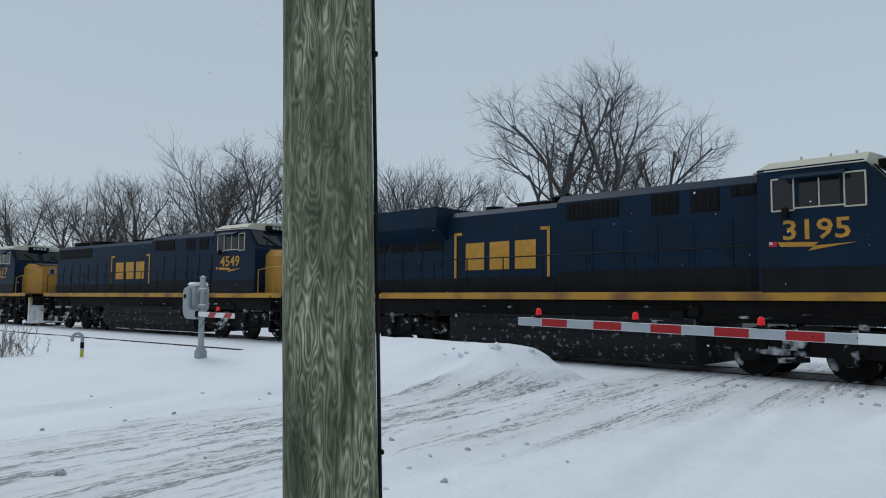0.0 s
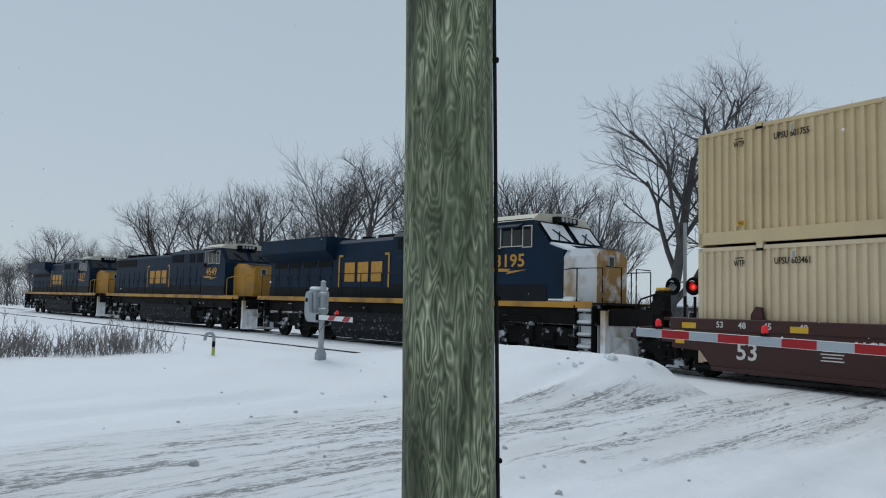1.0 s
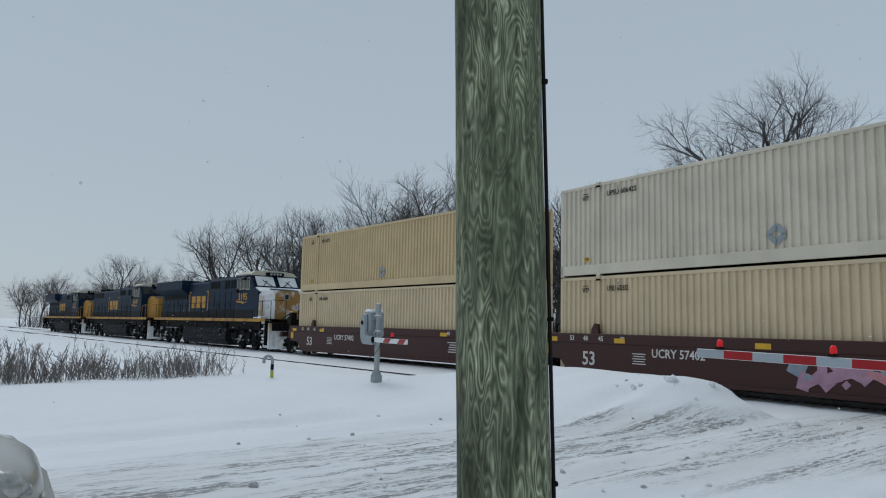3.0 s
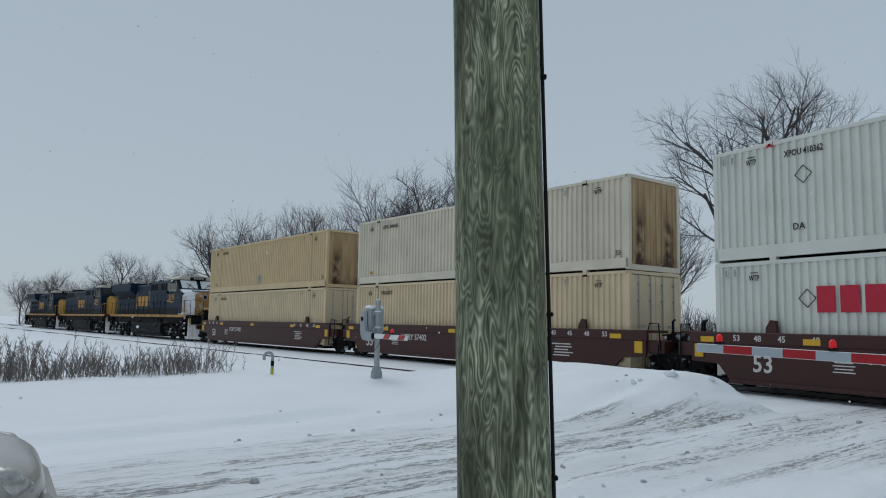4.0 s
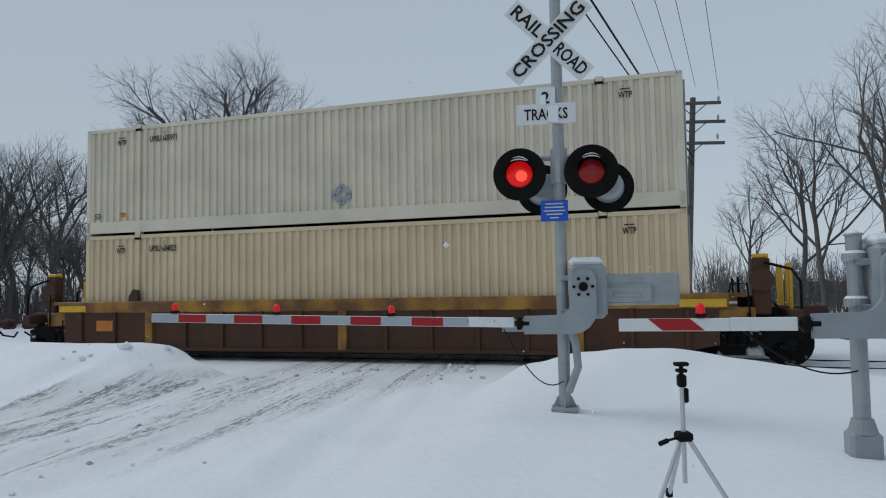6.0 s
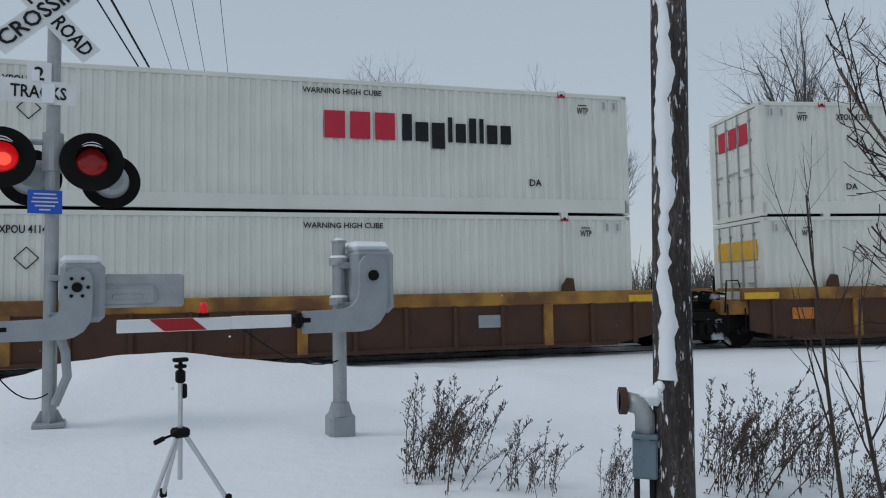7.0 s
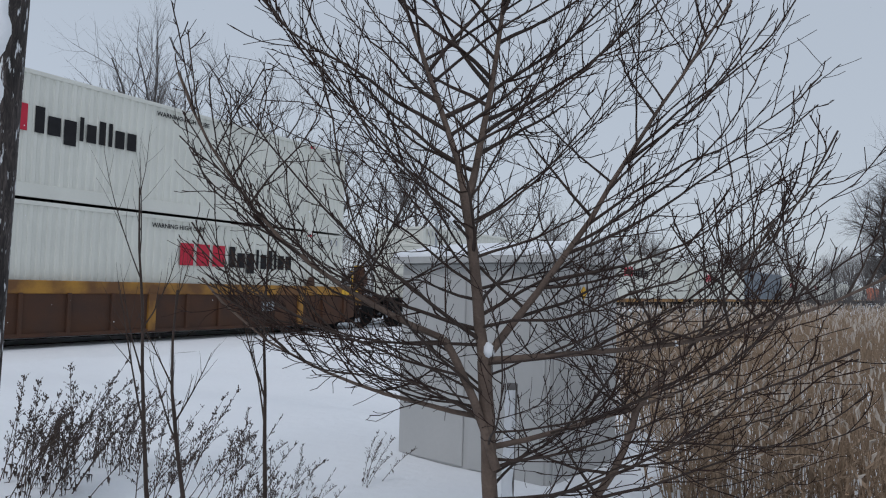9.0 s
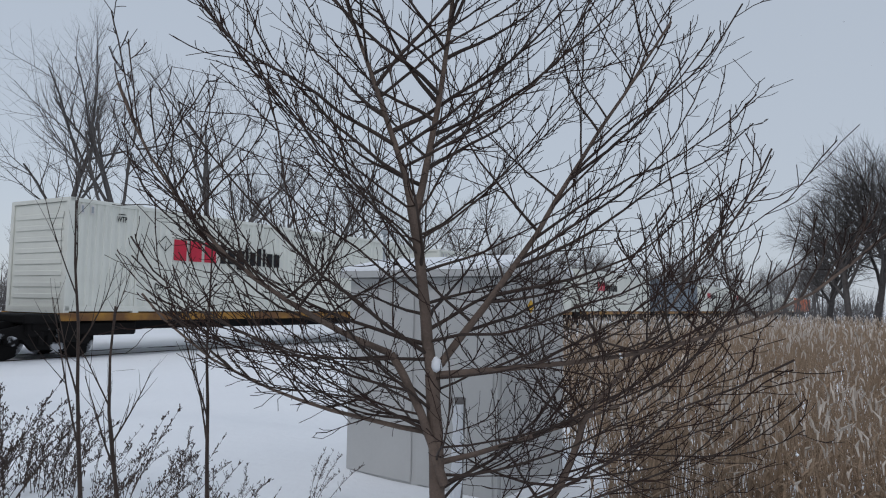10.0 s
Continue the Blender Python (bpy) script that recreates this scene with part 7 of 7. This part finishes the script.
# dead weeds sticking out of the snow
def weed(seed, h):
    rng = random.Random(seed)
    st, hd = Mesh(), Mesh()
    way = rng.uniform(0.05, 0.5)
    for j in range(6):
        base = Vector((rng.gauss(0, 0.12), rng.gauss(0, 0.10), -0.06))
        lean = Vector((way + rng.gauss(0, 0.24), rng.gauss(0, 0.2), 1)).normalized() * h * rng.uniform(0.55, 1.08)
        droop = rng.uniform(0.03, 0.16)
        spot = lambda u: base + lean * u + Vector((droop * u * u * u, 0, -droop * 0.5 * u * u * u))
        st.tube([spot(u) for u in (0, 0.25, 0.5, 0.75, 1.0)], [0.0042, 0.0036, 0.003, 0.0022, 0.0012], 4, cap=False)
        for i in range(26):
            u = 1 - 0.62 * rng.random() ** 1.3
            a = spot(u)
            d = (lean.normalized() * 0.9 + Vector((rng.uniform(-1, 1), rng.uniform(-1, 1), rng.uniform(-0.3, 0.6)))).normalized() * rng.uniform(0.035, 0.115) * (1.55 - u)
            st.tube([a, a + d * 0.55 + Vector((0, 0, 0.006)), a + d], [0.0018, 0.0015, 0.001], 3, cap=False)
            for q in range(4):
                c = a + d * rng.uniform(0.25, 1.05) + Vector((rng.gauss(0, 0.004), rng.gauss(0, 0.004), 0))
                s = rng.uniform(0.0025, 0.0055)
                hd.add([c + Vector((s, 0, 0)), c + Vector((-s * 0.5, s, 0)), c + Vector((-s * 0.5, -s, 0)), c + Vector((0, 0, s * 1.8)), c - Vector((0, 0, s * 1.5))],
                       [(0, 1, 3), (1, 2, 3), (2, 0, 3), (1, 0, 4), (2, 1, 4), (0, 2, 4)])
        for i in range(4):
            # shrivelled leaves low on the stalk
            a, t, w = spot(rng.uniform(0.08, 0.4)), rng.uniform(0, 6.28), rng.uniform(0.006, 0.013)
            out = Vector((math.cos(t), math.sin(t), 0))
            e = Vector((-out.y, out.x, 0.4)) * w
            k = rng.uniform(0.03, 0.07)
            tip, mid = a + out * k * 0.6 - Vector((0, 0, k)), a + out * k * 0.6 - Vector((0, 0, k * 0.2))
            hd.add([a, mid - e, mid + e, tip, mid + out * 0.006], [(0, 1, 4), (0, 4, 2), (1, 3, 4), (4, 3, 2)])
    top = thing("dead_weed", "dead brown weed with feathery seed heads standing in snow", "weed", "dead weeds by the old pole")
    tagged(part("stalk_tuft", st, WEED, top), kind="stuff")
    tagged(part("seed_tuft", hd, SEED, top), kind="stuff")
    return top


protos = [weed(100 + k, 0.75 + 0.08 * k) for k in range(4)]
spots = []
for lo, hi, n, d0, d1, s0, s1 in ((-22.5, -18.6, 7, 5.0, 5.7, 0.70, 1.0), (-28.5, -24.5, 3, 4.9, 5.3, 0.55, 0.7), (-34.5, -32, 3, 4.7, 5.1, 0.45, 0.65), (-47, -39.5, 10, 4.8, 6.2, 0.6, 1.0), (-56, -47, 9, 4.2, 6.0, 0.5, 0.85), (-24, -20, 3, 5.9, 6.5, 0.6, 0.85), (-66, -57, 5, 3.8, 5.4, 0.4, 0.65)):
    for k in range(n):
        p = polar(rng.uniform(lo, hi), rng.uniform(d0, d1), 0)
        spots.append((p.x, p.y, rng.uniform(-110, 40), rng.uniform(s0, s1)))
scatter(protos, spots)
drop(protos)


FROSTSTEM = material("frosted_stem", (0.20, 0.178, 0.165), 0.9, 0, 0.3, 6, 0.1, 40)


def shrub(seed):
    rng = random.Random(seed)
    st = Mesh()
    for j in range(58):
        base = Vector((rng.gauss(0, 0.5), rng.gauss(0, 0.35), -0.1))
        d = Vector((rng.gauss(0, 0.34), rng.gauss(0, 0.34), 1)).normalized() * rng.uniform(0.35, 1.25)
        st.tube([base, base + d * 0.6 + Vector((rng.uniform(-0.05, 0.05), 0, 0)), base + d], [0.009, 0.007, 0.004], 3, cap=False)
        for i in range(15):
            a = base + d * rng.uniform(0.3, 1)
            w = (d.normalized() * 0.9 + Vector((rng.uniform(-1, 1), rng.uniform(-1, 1), rng.uniform(-0.2, 0.6)))).normalized() * rng.uniform(0.05, 0.16)
            st.tube([a, a + w], [0.006, 0.003], 3, cap=False)
    top = thing("frosted_shrub", "low frosted shrub of dry feathery stems in snow", "shrub", "frosted shrubs in the field")
    part("crown", st, FROSTSTEM, top)
    return top


protos = [shrub(200 + k) for k in range(3)]
spots = []
for b, dist, s in ((76.6, 24.5, 1.15), (78.0, 24, 0.7), (79.5, 23.5, 1.1), (80.5, 24, 0.8), (82, 24, 0.85), (83.5, 23, 0.8), (85, 23, 0.9), (86.5, 22.5, 0.9), (88, 22, 1.35), (89.5, 22, 1.2), (91, 22.5, 1.3), (92.5, 22, 1.1), (78.3, 26, 0.8), (84.2, 26, 0.9)):
    p = polar(b, dist * 0.86, 0)
    spots.append((p.x, p.y, rng.uniform(0, 360), s * 0.72))
scatter(protos, spots)
drop(protos)


# reeds of the marsh
def reeds():
    rng = np.random.RandomState(9)
    st, pl = Mesh(), Mesh()
    n = 0
    while n < 8000:
        b = rng.uniform(-118, -80)
        dist = 4.6 + 50 * rng.uniform(0, 1) ** 1.6
        x, y = -dist * math.sin(radians(b)), dist * math.cos(radians(b))
        if x < 4.0 or (dist < 7.2 and b > -88) or rail_distance(np.array([x]), np.array([y]))[0] > -9.5 or b > -84.5 + 0.02 * dist:
            continue
        n += 1
        z = -0.15
        h = rng.uniform(0.85, 1.38) * (0.8 if dist < 9 else 1.0)
        lean = Vector((rng.uniform(-0.27, 0.27), rng.uniform(-0.27, 0.27), 1)) * h
        r = 0.0026 + 0.0003 * dist
        q = Vector((x, y, z))
        st.tube([q, q + lean * 0.5 + Vector((0.02, 0, 0)), q + lean], [r, r * 0.8, r * 0.5], 3, cap=False)
        for k in range(2):
            a = q + lean * rng.uniform(0.2, 0.75)
            w = Vector((rng.uniform(-1, 1), rng.uniform(-1, 1), rng.uniform(0.1, 0.8))) * rng.uniform(0.12, 0.32)
            e = Vector((w.y, -w.x, 0)).normalized() * (0.008 + 0.0003 * dist)
            st.add([a - e, a + e, a + w * 0.6 + e * 0.8, a + w * 0.6 - e * 0.8, a + w - Vector((0, 0, 0.04))], [(0, 1, 2, 3), (3, 2, 4)])
        if rng.uniform() < 0.40:
            t = q + lean
            s = rng.uniform(0.005, 0.010) + 0.0004 * dist
            pl.tube([t - lean * 0.05, t + lean * 0.01 + Vector((0.005, 0, 0)), t + lean * 0.06 + Vector((rng.uniform(-0.04, 0.04), rng.uniform(-0.04, 0.04), -0.01))], [s * 0.4, s, s * 0.25], 4)
    top = tagged(part("reed_stalks", st, REED), "dense stand of dry brown reeds in the marsh", "reeds", kind="stuff")
    tagged(part("reed_plumes", pl, PLUME), "pale snow-dusted plumes of the marsh reeds", "reeds", kind="stuff")


reeds()


# ---- houses beyond the tracks ----
def house(b, dist, turn, w, d, eave, ridge, label):
    p = polar(b, dist, -0.3)
    top = thing("far_house", label, "house", "houses beyond the tracks", at=pose(p.x, p.y, -0.3, 0, 0, turn))
    mb = Mesh()
    mb.prism([(-d / 2, 0), (d / 2, 0), (d / 2, eave), (0, ridge - 0.15), (-d / 2, eave)], -w / 2, w / 2, "x")
    wall = part("wall", mb, SIDING, top)
    k = math.atan2(ridge - eave, d / 2)
    for s in (-1, 1):
        mb = Mesh()
        ln = math.hypot(ridge - eave, d / 2) + 0.5
        mb.box((0, s * (d / 4 + 0.18), (eave + ridge) / 2 - 0.05), (w + 0.8, ln, 0.16), Matrix.Rotation(-s * k, 3, "X"), bevel=0.03)
        part("roof", mb, SNOW, top, "snow-covered roof slope")
    for e in (-1, 1):
        for y, z in ((-d / 5, 1.5), (d / 5, 1.5), (0, eave + 0.6)):
            mb = Mesh()
            mb.box((e * (w / 2 + 0.02), y, z), (0.06, 0.9, 1.2), bevel=0.01)
            win = part("window", mb, SIGNWHITE, top)
            mb = Mesh()
            mb.box((e * (w / 2 + 0.05), y, z), (0.04, 0.7, 1.0))
            part("pane", mb, DARKGLASS, win)
    for s in (-1, 1):
        for i in range(3):
            mb = Mesh()
            mb.box(((i - 1) * w / 3.4, s * (d / 2 + 0.02), 1.5), (0.9, 0.06, 1.1), bevel=0.01)
            win = part("window", mb, SIGNWHITE, top)
            mb = Mesh()
            mb.box(((i - 1) * w / 3.4, s * (d / 2 + 0.05), 1.5), (0.7, 0.04, 0.9))
            part("pane", mb, DARKGLASS, win)
    mb = Mesh()
    mb.box((w / 4, 0.5, ridge + 0.1), (0.5, 0.5, 1.0), bevel=0.03)
    part("chimney", mb, SIDING, top)


house(24.2, 56, 8, 9.0, 8.5, 2.6, 6.3, "small grey house with a snow-covered gable roof")
house(31.0, 62, -4, 8.5, 7.0, 2.6, 5.4, "long low grey house with a snow-covered roof")
house(-22.5, 44, -6, 14.0, 5.0, 2.5, 2.75, "low grey shed with a snow-covered roof")
house(-12.0, 95, 10, 10.0, 8.0, 2.6, 5.6, "pale house with a snowy roof among trees")


# ---- light snow in the air ----
def falling_snow():
    rng = np.random.RandomState(31)
    mb = Mesh()
    for k in range(1500):
        y = rng.uniform(2.5, 22)
        b = radians(rng.uniform(-112, 95))
        d = rng.uniform(2.5, 24)
        c = Vector((-d * math.sin(b), d * math.cos(b), rng.uniform(0.6, 18)))
        s = rng.uniform(0.004, 0.011)
        mb.add([c + Vector((s, 0, 0)), c - Vector((s, 0, 0)), c + Vector((0, s, 0)), c - Vector((0, s, 0)), c + Vector((0, 0, s)), c - Vector((0, 0, s))],
               [(0, 2, 4), (2, 1, 4), (1, 3, 4), (3, 0, 4), (2, 0, 5), (1, 2, 5), (3, 1, 5), (0, 3, 5)])
    return tagged(part("falling_snowflakes", mb, SNOW), "scattered snowflakes falling through the air", "snowflakes", kind="stuff")


FLAKES = falling_snow()


# ---- what moves ----
def motions():
    """The train rolls along its line; every car, load and locomotive follows the rails."""
    for ob, s0, half, z in MOVING:
        rows = []
        for k in range(21):
            t = k * 0.5
            rows.append((t, train_pose(s0 - SPEED * t, half, z)))
        walk(ob, rows)
    walk(FLAKES, [(0.0, pose(0, 0, 0)), (5.0, pose(-1.5, -0.8, -5.0)), (10.0, pose(-3.0, -1.6, -10.0))])
    for wheel, r in WHEELS:
        x = wheel.location.x
        walk(wheel, [(f / FPS, pose(x, 0, r, 0, -math.degrees(SPEED * f / FPS / r), 0)) for f in range(301)])


motions()
